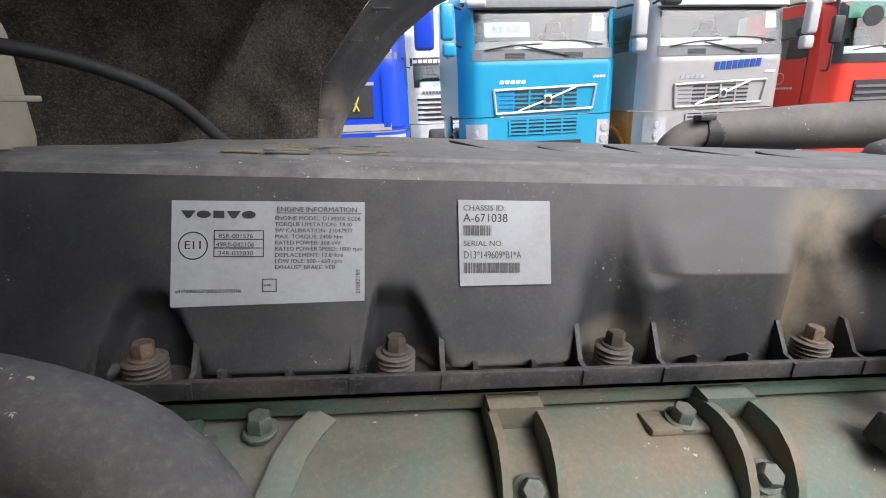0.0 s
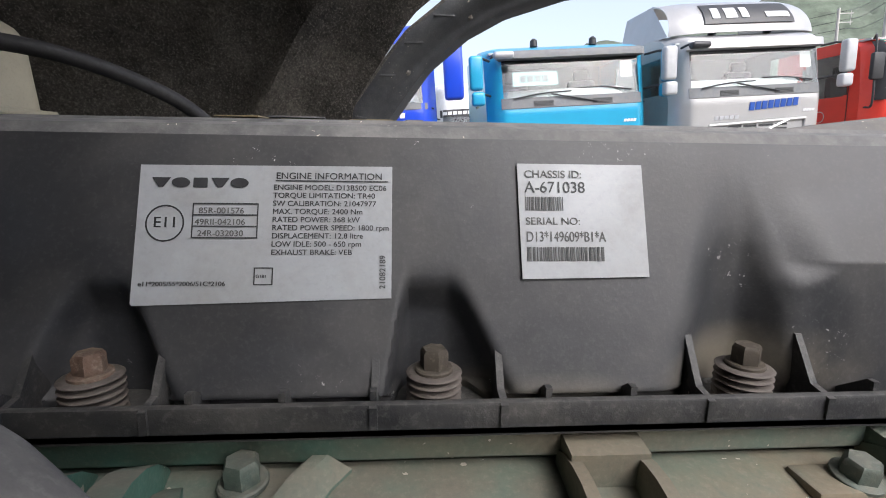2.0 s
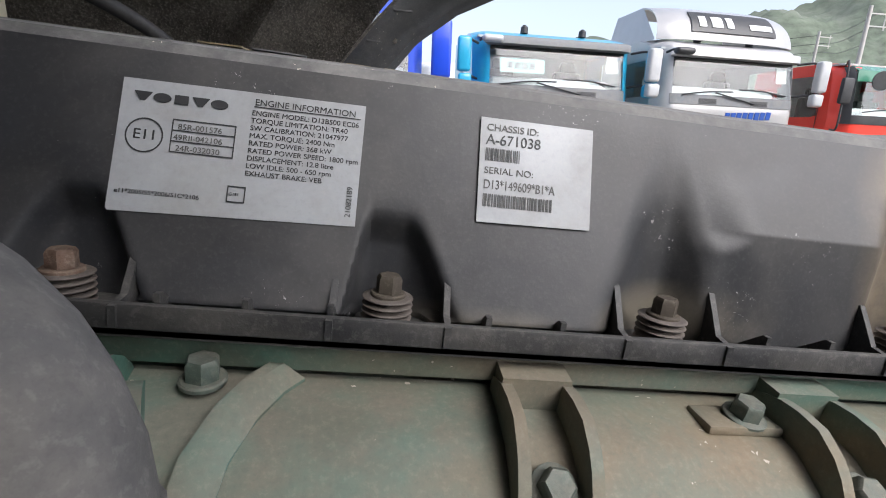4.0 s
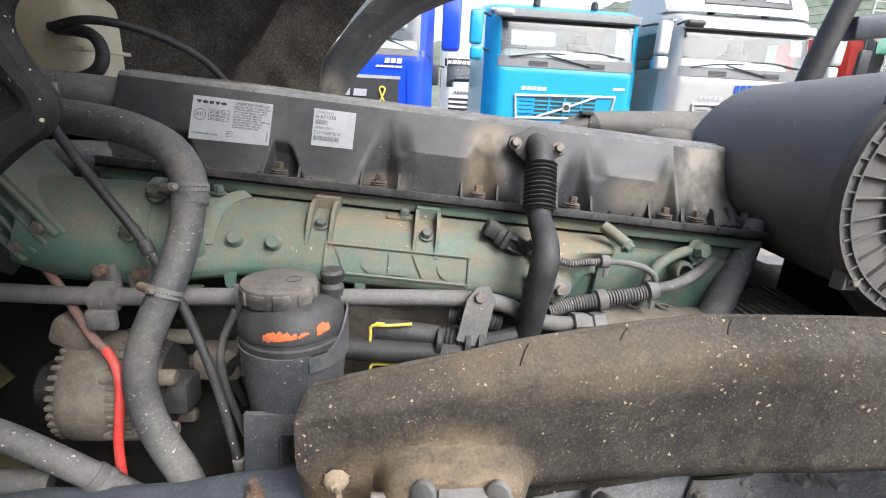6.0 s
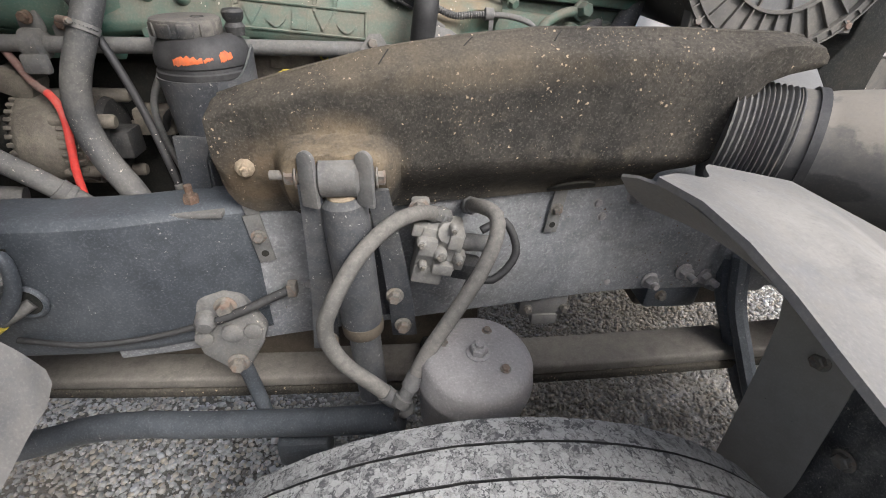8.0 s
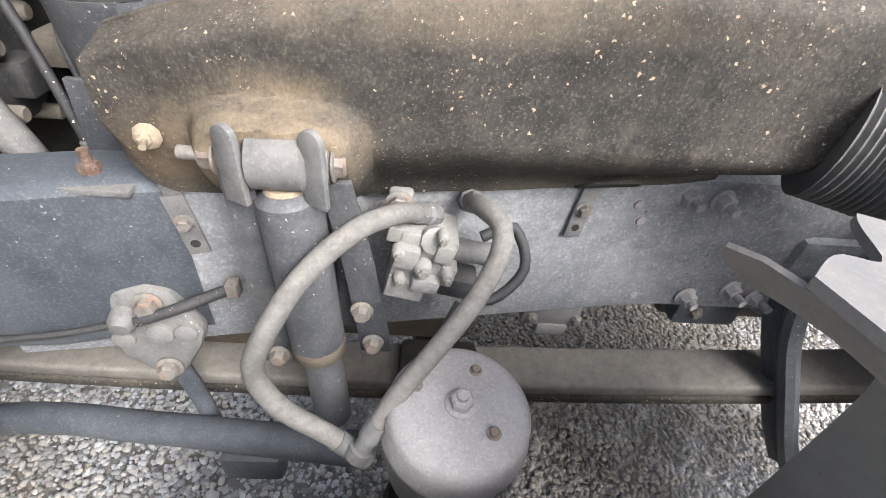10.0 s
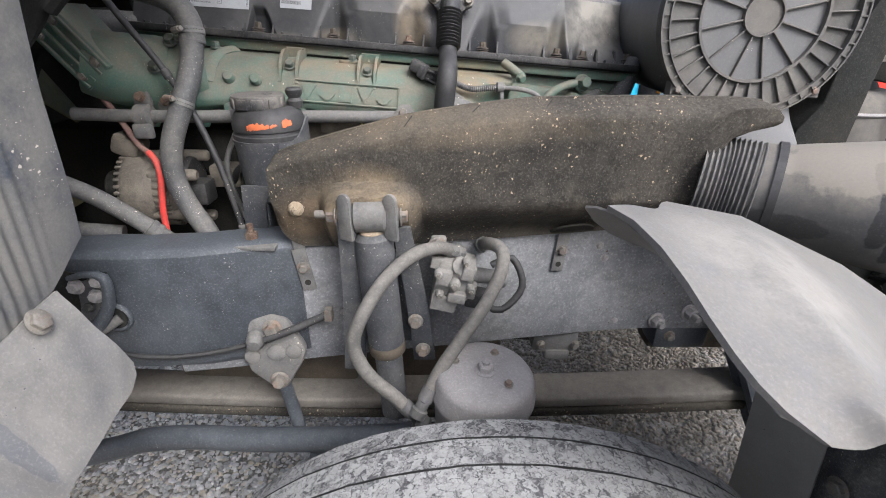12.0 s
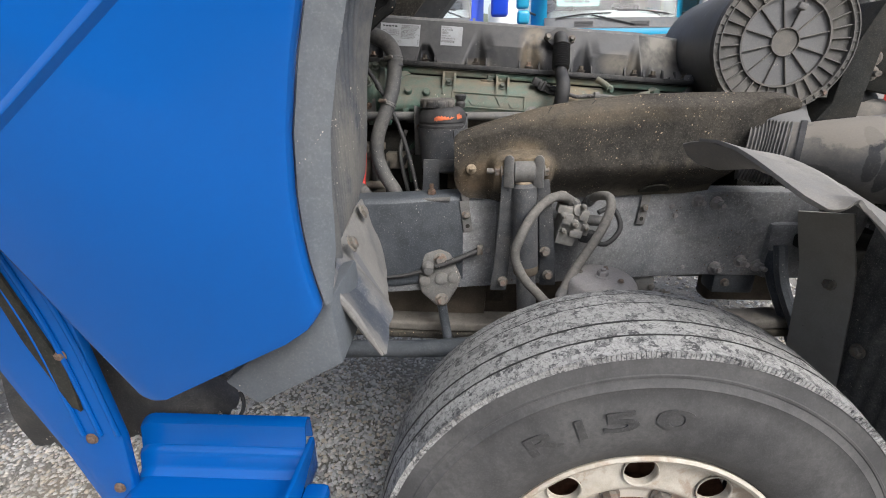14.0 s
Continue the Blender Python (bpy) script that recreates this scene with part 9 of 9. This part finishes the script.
def swoop_truck(name, xc, yf, top, paint, label, high, turn=0.0):
    """A long-nosed grille cab with a slanting bar across the grille."""
    root = thing(name, (xc, yf + 1.2, 0.0), label, "truck", "trucks parked opposite")
    c = Cab(root, xc, yf, 1.27, top, turn=turn)
    w0, w1 = 2.36, 2.95
    c.shell(paint, 1.42, (w0, w1, 0.83), "cab_shell")
    c.panel("bumper", -1, 1, 0.45, 1.405, 0.012, paint, 0.05, None, 30, 8)
    for sg in (-1, 1):
        side = Shape(c.xf)
        side.box((sg * 1.18, 0.42, 0.93), (0.07, 0.3, 0.95), 0.03)
        part("side_skirt", side, paint if not high else ORANGE_PAINT, root)
        side = Shape(c.xf)
        side.box((sg * 1.19, 1.7, 1.2), (0.06, 0.65, 0.44), 0.03)
        part("side_skirt", side, paint if not high else ORANGE_PAINT, root)
        arch = Shape(c.xf).tube([(sg * 1.19, 1.15 + 0.6 * math.cos(a), 0.5 + 0.6 * math.sin(a)) for a in [math.pi * k / 14 for k in range(15)]], 0.035, 8)
        part("wheel_arch", arch, DARK_TRIM if not high else ORANGE_PAINT, root)
        seam = Shape(c.xf).box((sg * 1.204, 0.46, 2.0), (0.004, 0.014, 1.2))
        part("door_seam", seam, DARK_TRIM, root)
        seam = Shape(c.xf)
        seam.box((sg * 1.204, 1.36, 2.0), (0.004, 0.014, 1.2))
        part("door_seam", seam, DARK_TRIM, root)
        part("door_handle", Shape(c.xf).box((sg * 1.21, 1.2, 1.95), (0.03, 0.2, 0.05), 0.012), DARK_TRIM, root)
    c.panel("scuttle", -0.86, 0.86, 2.22, 2.372, 0.014, GREY_TRIM, 0.02, None, 24, 4, "grey plastic panel under the windscreen")
    for s0 in (-0.36, 0.36):
        c.bars("scuttle_vent", s0 - 0.12, s0 + 0.12, 2.24, 2.32, 4, 0.022, DARK_TRIM, 0.014)
    c.wiper(-0.02, 2.44, -0.72, 2.36)
    c.wiper(0.72, 2.42, 0.06, 2.48)
    c.panel("sun_visor", -0.9, 0.9, 2.93, 3.04, 0.13, GREY_TRIM if not high else SILVER, 0.1, None, 24, 3, "tinted sun visor" )
    c.panel("header_shade", -0.84, 0.84, 2.86, 2.95, -0.02, DARK_TRIM, 0.01, None, 16, 2)
    # upper grille
    c.panel("grille_recess", -0.6, 0.64, 1.52, 1.8, 0.006, paint, 0.012, None, 16, 4)
    gx0, gx1 = -0.62, 0.66
    frame_path = [(gx0, 1.8), (gx1, 1.84), (gx1 - 0.04, 1.5), (gx0 + 0.03, 1.46), (gx0, 1.8)]
    sh = Shape(c.xf)
    for (sa, za), (sb, zb) in zip(frame_path, frame_path[1:]):
        sh.tube([c.p(sa + (sb - sa) * k / 8, za + (zb - za) * k / 8, 0.02) for k in range(9)], 0.02, 8, spline=False)
    g = part("grille_frame", sh, BRIGHT if not high else SILVER, root, "bright grille frame")
    for k in range(5):
        z = 1.53 + 0.062 * k
        c.panel("grille_slat", -0.36, 0.42, z - 0.026, z + 0.004, 0.014, DARK_TRIM, 0.012, g, 10, 1)
        c.panel("grille_line", -0.56, -0.38, z - 0.006, z + 0.006, 0.014, GREY_TRIM if high else DARK_BLUE, 0.012, g, 4, 1)
    for s0 in (-0.18, 0.02, 0.24):
        c.panel("grille_post", s0 - 0.012, s0 + 0.012, 1.49, 1.83, 0.02, paint, 0.012, g, 2, 2)
    part("slant_bar", Shape(c.xf).tube([c.p(-0.32, 1.49, 0.03), c.p(0.05, 1.65, 0.035), c.p(0.42, 1.83, 0.03)], 0.018, 8), BRIGHT, root)
    part("emblem", Shape(c.xf).box(c.p(0.04, 1.65, 0.055), (0.13, 0.03, 0.14), 0.012), BRIGHT, root, "square bright emblem")
    part("emblem_disc", Shape(c.xf).lathe(c.p(0.04, 1.65, 0.068), (0, -1, 0), [(0, 0.045), (0.006, 0.043)], 20), DARK_TRIM, root)
    # lower grille and lamps
    c.panel("lower_recess", -0.42, 0.46, 1.13, 1.36, 0.02, DARK_TRIM, 0.012, None, 10, 3)
    for k in range(4):
        c.panel("lower_slat", -0.42, 0.46, 1.14 + 0.058 * k, 1.168 + 0.058 * k, 0.034, paint, 0.012, None, 10, 1)
    for s0 in (-0.42, -0.2, 0.02, 0.24, 0.44):
        c.panel("lower_post", s0 - 0.012, s0 + 0.012, 1.13, 1.36, 0.036, paint, 0.012, None, 2, 2)
    c.panel("low_intake", -0.5, 0.5, 0.78, 1.03, 0.02, DARK_TRIM, 0.012, None, 10, 2)
    for sg in (-1, 1):
        lamp = c.panel("headlight", sg * 0.7, sg * 0.93, 0.93, 1.32, 0.022, LAMP_GLASS, 0.02, None, 8, 6, "clear headlight")
        for z in (1.03, 1.2):
            part("lamp_bowl", Shape(c.xf).lathe(c.p(sg * 0.8, z, 0.03), (0, -1, 0), [(0, 0.07), (0.01, 0.06)], 16), BRIGHT, lamp)
        c.mirror(sg, 2.5, 2.98, paint if not high else MIRROR_GREY)
        c.mirror(sg, 2.28, 2.48, paint if not high else MIRROR_GREY, 0.2, 0.2)
    c.mirror(-1, 2.9, 3.0, MIRROR_GREY if not high else DARK_TRIM, 0.3, -0.16, -0.16)
    c.shapes("wordmark", -0.55, -0.22, 1.885, 0.055, 5, WHITE_PAINT if not high else BRIGHT)
    c.shapes("model_mark", 0.62, 0.78, 1.945, 0.04, 4, WHITE_PAINT)
    c.panel("paper_sheet", 0.62, 0.76, 2.62, 2.86, -0.03, PAPER, 0.004, None, 3, 3, "white paper sheet behind the glass")
    c.road_wheels()
    part("roof_lamp", Shape(c.xf).lathe((-0.45, 0.5, top), (0, 0, 1), [(0, 0.06), (0.09, 0.055), (0.12, 0.02)], 14), DARK_TRIM, root)
    part("roof_lamp", Shape(c.xf).lathe((0.5, 0.5, top), (0, 0, 1), [(0, 0.06), (0.09, 0.055), (0.12, 0.02)], 14), DARK_TRIM, root)
    return root, c


teal_root, teal = swoop_truck("teal_truck", 2.74, 7.45, 3.17, TEAL, "teal blue tractor truck with a white-framed grille, parked facing", False, 2.0)
teal.panel("window_card", -0.7, -0.16, 2.55, 2.75, -0.04, PALE_GREEN, 0.004, None, 6, 3, "pale green card behind the windscreen")
teal.shapes("card_bars", -0.62, -0.26, 2.6, 0.1, 4, GREY_TRIM, -0.03)
teal.panel("roof_band", -0.88, 0.88, 3.04, 3.13, 0.01, TEAL, 0.02)

silver_root, silver = swoop_truck("silver_truck", 5.62, 7.45, 3.22, SILVER, "silver tractor truck with a high roof and orange-blue side", True, 3.0)


def high_roof(c, root):
    def roof(a, b):
        s_ = -0.97 + 1.94 * a
        z = 3.2 + 0.62 * math.sin(b * math.pi / 2)
        y = 0.25 + 0.9 * (1 - math.cos(b * math.pi / 2)) + 0.2 * abs(s_) ** 4
        return (c.hw * s_ * (1 - 0.12 * b), y, z)

    r = part("roof_fairing", Shape(c.xf).sheet(roof, 24, 14, 0.02), SILVER, root)
    body = Shape(c.xf)
    for sg in (-1, 1):
        body.add([(sg * c.hw * 0.97, 0.45, 3.2), (sg * c.hw * 0.97, 2.0, 3.2), (sg * c.hw * 0.86, 2.0, 3.82), (sg * c.hw * 0.86, 1.15, 3.82)], [(0, 1, 2, 3)])
    body.add([(-c.hw * 0.86, 1.15, 3.82), (c.hw * 0.86, 1.15, 3.82), (c.hw * 0.86, 2.0, 3.82), (-c.hw * 0.86, 2.0, 3.82)], [(0, 1, 2, 3)])
    part("roof_side", body, SILVER, root)
    sign = Shape(c.xf).sheet(lambda a, b: Vector(roof(0.2 + 0.62 * a, 0.12 + 0.4 * b)) + Vector((0, -0.02, 0.01)), 14, 6, 0.01)
    part("roof_sign", sign, DARK_TRIM, root, "dark roof sign with pale bars")
    for k, (a0, a1) in enumerate(((0.25, 0.3), (0.34, 0.42), (0.45, 0.5), (0.62, 0.79))):
        bar = Shape(c.xf).sheet(lambda a, b: Vector(roof(a0 + (a1 - a0) * a, 0.2 + (0.2 if k < 3 else 0.1) * b)) + Vector((0, -0.03, 0.016)), 4, 3, 0.006)
        part("sign_bar", bar, WHITE_PAINT, r)


high_roof(silver, silver_root)
silver.shapes("company_mark", -0.1, 0.56, 2.0, 0.12, 8, DARK_BLUE, 0.012, 0.006)
stripe = Shape(silver.xf)
stripe.plate([(0.4, 1.62), (0.9, 1.5), (1.9, 1.9), (1.9, 2.25), (1.3, 1.75)], 0.004, frame_at((-1.206, 0, 0), (0, 1, 0), (0, 0, 1)))
part("blue_stripe", stripe, DARK_BLUE, silver_root)
stripe = Shape(silver.xf).plate([(0.42, 1.0), (0.42, 1.35), (1.9, 1.95), (1.9, 1.2), (1.75, 1.2), (1.5, 1.15), (0.85, 1.15), (0.6, 0.9)], 0.004, frame_at((-1.214, 0, 0), (0, 1, 0), (0, 0, 1)))
part("orange_side", stripe, ORANGE_PAINT, silver_root)


def red_truck():
    xc, yf = 8.78, 7.5
    root = thing("red_truck", (xc, yf + 1.2, 0), "red construction truck with a green-tinted windscreen band", "truck", "trucks parked opposite")
    c = Cab(root, xc, yf, 1.2, 3.04, lean=0.1, turn=3.0)
    c.shell(RED, 1.2, (2.18, 2.9, 0.86))
    c.panel("bumper", -1, 1, 0.5, 1.18, 0.02, RED, 0.05, None, 20, 4)
    c.panel("screen_surround", -0.93, 0.93, 2.05, 2.19, 0.012, DARK_TRIM, 0.02, None, 20, 3)
    for sg in (-1, 1):
        c.panel("pillar_trim", sg * 0.86, sg * 0.93, 2.05, 2.95, 0.012, DARK_TRIM, 0.02, None, 3, 8)
    c.panel("sun_band", -0.86, 0.86, 2.72, 2.98, 0.03, GREEN_TINT, 0.02, None, 16, 3, "green tinted sun band")
    c.panel("grille_recess", -0.62, 0.62, 1.42, 1.78, 0.02, DARK_TRIM, 0.02, None, 12, 3)
    for k in range(3):
        c.panel("grille_slat", -0.6, 0.6, 1.46 + 0.1 * k, 1.5 + 0.1 * k, 0.04, GREY_TRIM, 0.02, None, 12, 1)
    c.wiper(-0.05, 2.3, -0.75, 2.24)
    c.wiper(0.7, 2.28, 0.1, 2.32)
    side = Shape(c.xf)
    side.box((-1.204, 0.5, 2.0), (0.004, 0.014, 1.4))
    part("door_seam", side, DARK_TRIM, root)
    side = Shape(c.xf)
    side.box((-1.204, 1.35, 2.0), (0.004, 0.014, 1.4))
    part("door_seam", side, DARK_TRIM, root)
    part("side_step", Shape(c.xf).box((-1.22, 0.9, 1.28), (0.08, 0.9, 0.12), 0.02), RED, root)
    part("star_disc", Shape(c.xf).lathe((-1.203, 1.0, 1.85), (-1, 0, 0), [(0, 0.1), (0.004, 0.1)], 24), WHITE_PAINT, root, "round pale emblem")
    part("star_disc_inner", Shape(c.xf).lathe((-1.206, 1.0, 1.85), (-1, 0, 0), [(0, 0.088), (0.004, 0.088)], 24), RED, root)
    marks = Shape(c.xf)
    for k in range(9):
        marks.box((-1.206, 0.72 + 0.065 * k, 1.68), (0.004, 0.045, 0.035))
    part("side_marks", marks, WHITE_PAINT, root)
    part("mirror_stay", Shape(c.xf).tube([(-1.1, 0.25, 3.0), (-1.28, 0.05, 2.98), (-1.3, 0.0, 2.4), (-1.3, 0.0, 1.98), (-1.2, 0.2, 1.95)], 0.016, 8), DARK_TRIM, root)
    part("mirror", Shape(c.xf).box((-1.3, -0.02, 2.55), (0.2, 0.08, 0.4), 0.03), DARK_TRIM, root)
    part("round_mirror", Shape(c.xf).lathe((-0.8, -0.1, 2.72), (-0.2, -1, 0), [(0, 0.1), (0.03, 0.15), (0.05, 0.15)], 20), DARK_TRIM, root)
    c.road_wheels()


red_truck()


def blue_truck():
    xc, yf = -0.56, 6.35
    root = thing("blue_truck", (xc, yf + 1.2, 0), "royal blue tractor truck with a black front panel", "truck", "trucks parked opposite")
    c = Cab(root, xc, yf, 1.18, 3.3, lean=0.14, turn=-1.0)
    c.shell(ROYAL, 1.35, (2.27, 3.0, 0.85))
    c.panel("bumper", -1, 1, 0.5, 1.33, 0.015, ROYAL, 0.05, None, 26, 6)
    c.panel("screen_seal", -0.9, 0.9, 2.2, 2.28, 0.01, GREY_TRIM, 0.02, None, 18, 2)
    front = c.panel("front_panel", -0.62, 0.62, 1.52, 1.9, 0.014, DARK_TRIM, 0.02, None, 14, 5, "glossy black front panel")
    c.panel("front_panel_edge", -0.64, 0.64, 1.9, 1.94, 0.02, BRIGHT, 0.02, front, 14, 1)
    c.panel("side_pod", 0.72, 0.97, 1.4, 2.02, 0.03, ROYAL, 0.05, None, 8, 6)
    c.shapes("wordmark", -0.26, 0.3, 1.67, 0.09, 3, BRIGHT, 0.035)
    for s0 in (-0.42, 0.44):
        rib = Shape(c.xf).tube([c.p(s0 - 0.03, 1.6, 0.04), c.p(s0 + 0.01, 1.7, 0.04), c.p(s0 + 0.03, 1.77, 0.04), c.p(s0, 1.8, 0.04), c.p(s0 - 0.03, 1.77, 0.04), c.p(s0 - 0.01, 1.7, 0.04), c.p(s0 + 0.03, 1.6, 0.04)], 0.012, 6)
        part("ribbon_sticker", rib, YELLOW, root, "yellow ribbon sticker")
    part("emblem", Shape(c.xf).box(c.p(0.0, 1.58, 0.03), (0.14, 0.02, 0.1), 0.01), BRIGHT, root)
    c.shapes("model_mark", 0.46, 0.66, 2.1, 0.06, 3, WHITE_PAINT, 0.02)
    c.shapes("model_text", 0.36, 0.66, 2.045, 0.025, 7, WHITE_PAINT, 0.02)
    c.panel("chrome_band", -0.8, 0.8, 1.36, 1.44, 0.03, BRIGHT, 0.02, None, 16, 2)
    for sg in (-1, 1):
        c.panel("headlight", sg * 0.62, sg * 0.95, 1.08, 1.3, 0.03, LAMP_GLASS, 0.02, None, 8, 4, "clear headlight")
        c.mirror(sg, 2.28, 2.95, ROYAL, 0.24, 0.24)
    c.wiper(-0.1, 2.4, -0.8, 2.34)
    c.wiper(0.66, 2.38, 0.0, 2.42)
    c.panel("paper_sheet", 0.5, 0.7, 2.55, 2.85, -0.03, PAPER, 0.004, None, 3, 3)
    c.road_wheels()


blue_truck()


def far_truck():
    xc, yf = 2.25, 12.5
    root = thing("white_truck", (xc, yf + 1.2, 0), "far white tractor truck between two nearer cabs", "truck", "trucks parked opposite")
    c = Cab(root, xc, yf, 1.25, 3.35)
    c.shell(WHITE_PAINT, 1.1, (1.98, 2.5, 0.9))
    c.panel("header", -0.95, 0.95, 2.5, 2.68, 0.02, DARK_TRIM, 0.03)
    c.shapes("wordmark", -0.9, -0.3, 2.55, 0.08, 6, WHITE_PAINT, 0.03)
    c.bars("grille_slat", -0.85, 0.85, 1.15, 1.75, 5, 0.02, DARK_TRIM, 0.05)
    c.shapes("grille_mark", -0.75, -0.35, 1.83, 0.06, 6, GREY_TRIM, 0.03)
    c.panel("bumper", -1, 1, 0.5, 1.08, 0.02, WHITE_PAINT, 0.05)
    for sg in (-1, 1):
        c.mirror(sg, 2.0, 2.5, DARK_TRIM)
    c.road_wheels()
    return root


far_truck()

POLE = surface("concrete_pole", (0.42, 0.41, 0.39), 0.85, vary=0.1, grain=2, bump=0)


def power_pole(x, y, h, label):
    root = thing("power_pole", (x, y, 0), label, "power pole", "power poles")
    part("shaft", Shape().lathe((x, y, 0), (0, 0, 1), [(0, 0.24), (h, 0.15)], 12), POLE, root)
    for z in (h - 0.6, h - 1.6):
        part("crossarm", Shape().box((x + 0.9, y, z), (1.9, 0.1, 0.1)), POLE, root)
    part("strut", Shape().cyl((x + 1.6, y, h - 1.9), (x + 1.6, y, h - 0.3), 0.05, n=8), POLE, root)
    return root


power_pole(40.5, 40.0, 13.5, "tall concrete power pole with two arms before the hill")
power_pole(52.5, 58.0, 15.5, "distant concrete power pole before the hill")
for k, (z0, z1) in enumerate(((12.8, 15.2), (11.9, 14.2), (10.6, 13.2))):
    solid("power_line", Shape().tube([(41, 40, z0), (47, 49, (z0 + z1) / 2 - 0.5), (53.5, 58, z1)], 0.025, 5, 2.0), DARK_TRIM, "thin dark power line between two poles", "power line", "power lines")
    solid("power_line", Shape().tube([(53.5, 58, z1), (45, 75, z1 + 0.5), (30, 95, z1 + 4)], 0.03, 5, 2.0), DARK_TRIM, "thin dark power line leading away", "power line", "power lines")

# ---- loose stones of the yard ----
def shade_soil_patch(nodes, links, co):
    """A ragged patch of brown earth and painted under-truck shade below the gearbox, as a factor."""
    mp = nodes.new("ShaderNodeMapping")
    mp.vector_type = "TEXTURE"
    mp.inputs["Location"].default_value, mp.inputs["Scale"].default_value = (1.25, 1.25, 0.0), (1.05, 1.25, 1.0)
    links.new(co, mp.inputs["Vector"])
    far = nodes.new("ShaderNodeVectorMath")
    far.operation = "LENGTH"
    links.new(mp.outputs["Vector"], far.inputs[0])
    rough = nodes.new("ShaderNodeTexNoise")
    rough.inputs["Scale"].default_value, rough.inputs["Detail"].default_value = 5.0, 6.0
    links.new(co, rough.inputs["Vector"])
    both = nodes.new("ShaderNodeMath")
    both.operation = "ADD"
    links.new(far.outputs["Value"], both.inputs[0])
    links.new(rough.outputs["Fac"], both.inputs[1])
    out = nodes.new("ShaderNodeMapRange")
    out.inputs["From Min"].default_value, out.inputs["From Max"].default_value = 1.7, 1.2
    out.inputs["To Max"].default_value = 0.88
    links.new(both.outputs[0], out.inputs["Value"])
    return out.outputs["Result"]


STONE = bpy.data.materials.new("gravel_stones")
STONE.use_nodes = True
_n, _l = STONE.node_tree.nodes, STONE.node_tree.links
_geo = _n.new("ShaderNodeNewGeometry")
_ramp = _n.new("ShaderNodeValToRGB")
for _pos, _col in ((0.0, (0.24, 0.233, 0.222)), (0.3, (0.4, 0.393, 0.378)), (0.6, (0.52, 0.51, 0.488)), (0.85, (0.45, 0.39, 0.31)), (1.0, (0.63, 0.62, 0.595))):
    _e = _ramp.color_ramp.elements.new(_pos) if _pos not in (0.0, 1.0) else _ramp.color_ramp.elements[0 if _pos == 0.0 else -1]
    _e.color = (*_col, 1)
_l.new(_geo.outputs["Random Per Island"], _ramp.inputs["Fac"])
_spot, _where = _n.new("ShaderNodeTexNoise"), _n.new("ShaderNodeMapRange")
_spot.inputs["Scale"].default_value, _spot.inputs["Detail"].default_value = 1.7, 5.0
_co = _n.new("ShaderNodeTexCoord")
_l.new(_co.outputs["Object"], _spot.inputs["Vector"])
_where.inputs["From Min"].default_value, _where.inputs["From Max"].default_value, _where.inputs["To Max"].default_value = 0.5, 0.7, 0.55
_l.new(_spot.outputs["Fac"], _where.inputs["Value"])
_soil = _n.new("ShaderNodeMix")
_soil.data_type = "RGBA"
_soil.inputs[7].default_value = (0.26, 0.215, 0.155, 1)
_l.new(_where.outputs["Result"], _soil.inputs[0])
_l.new(_ramp.outputs["Color"], _soil.inputs[6])
# brown soil, darkened further to paint the shade under the truck
_shade_soil = shade_soil_patch(_n, _l, _co.outputs["Object"])
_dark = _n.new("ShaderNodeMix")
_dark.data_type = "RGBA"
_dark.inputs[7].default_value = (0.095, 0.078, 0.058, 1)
_l.new(_shade_soil, _dark.inputs[0])
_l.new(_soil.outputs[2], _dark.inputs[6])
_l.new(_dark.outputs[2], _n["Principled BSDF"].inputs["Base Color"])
_n["Principled BSDF"].inputs["Roughness"].default_value = 0.9


def stones(count, x0, x1, y0, y1, size, seed):
    """Loose angular stones, each a crumpled icosahedron."""
    rnd = np.random.default_rng(seed)
    bm = bmesh.new()
    bmesh.ops.create_icosphere(bm, subdivisions=1, radius=1.0)
    base = np.array([v.co[:] for v in bm.verts])
    tris = np.array([[v.index for v in f.verts] for f in bm.faces])
    bm.free()
    n = len(base)
    pos = np.stack([rnd.uniform(x0, x1, count), rnd.uniform(y0, y1, count), rnd.uniform(-0.002, 0.006, count)], 1)
    pos[:, :2] += rnd.normal(0.0, 0.22, (count, 2))
    scl = rnd.uniform(0.4, 1.0, (count, 1)) ** 1.3 * size * rnd.uniform(0.65, 1.2, (count, 3)) * np.array([1, 1, 0.7])
    a = rnd.uniform(0, 2 * np.pi, count)
    v = base[None] * rnd.uniform(0.68, 1.2, (count, n, 1)) * scl[:, None, :]
    c, s = np.cos(a)[:, None], np.sin(a)[:, None]
    x = v[..., 0] * c - v[..., 1] * s
    y = v[..., 0] * s + v[..., 1] * c
    z = v[..., 2] + 0.3 * (x * np.sin(3 * a)[:, None])
    verts = np.stack([x, y, z], -1) + pos[:, None, :]
    faces = (tris[None] + n * np.arange(count)[:, None, None]).reshape(-1, 3)
    me = bpy.data.meshes.new("gravel")
    me.vertices.add(count * n)
    me.vertices.foreach_set("co", verts.reshape(-1).astype(np.float32))
    me.loops.add(len(faces) * 3)
    me.loops.foreach_set("vertex_index", faces.reshape(-1).astype(np.int32))
    me.polygons.add(len(faces))
    me.polygons.foreach_set("loop_start", np.arange(0, len(faces) * 3, 3, dtype=np.int32))
    me.update(calc_edges=True)
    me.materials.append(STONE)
    return tagged(new("gravel", me), "loose grey and tan gravel stones on the yard", "gravel", kind="stuff")


stones(82000, -1.6, 2.6, -0.9, 1.6, 0.0142, 3)
stones(9000, -2.5, 3.5, 1.6, 4.5, 0.024, 5)
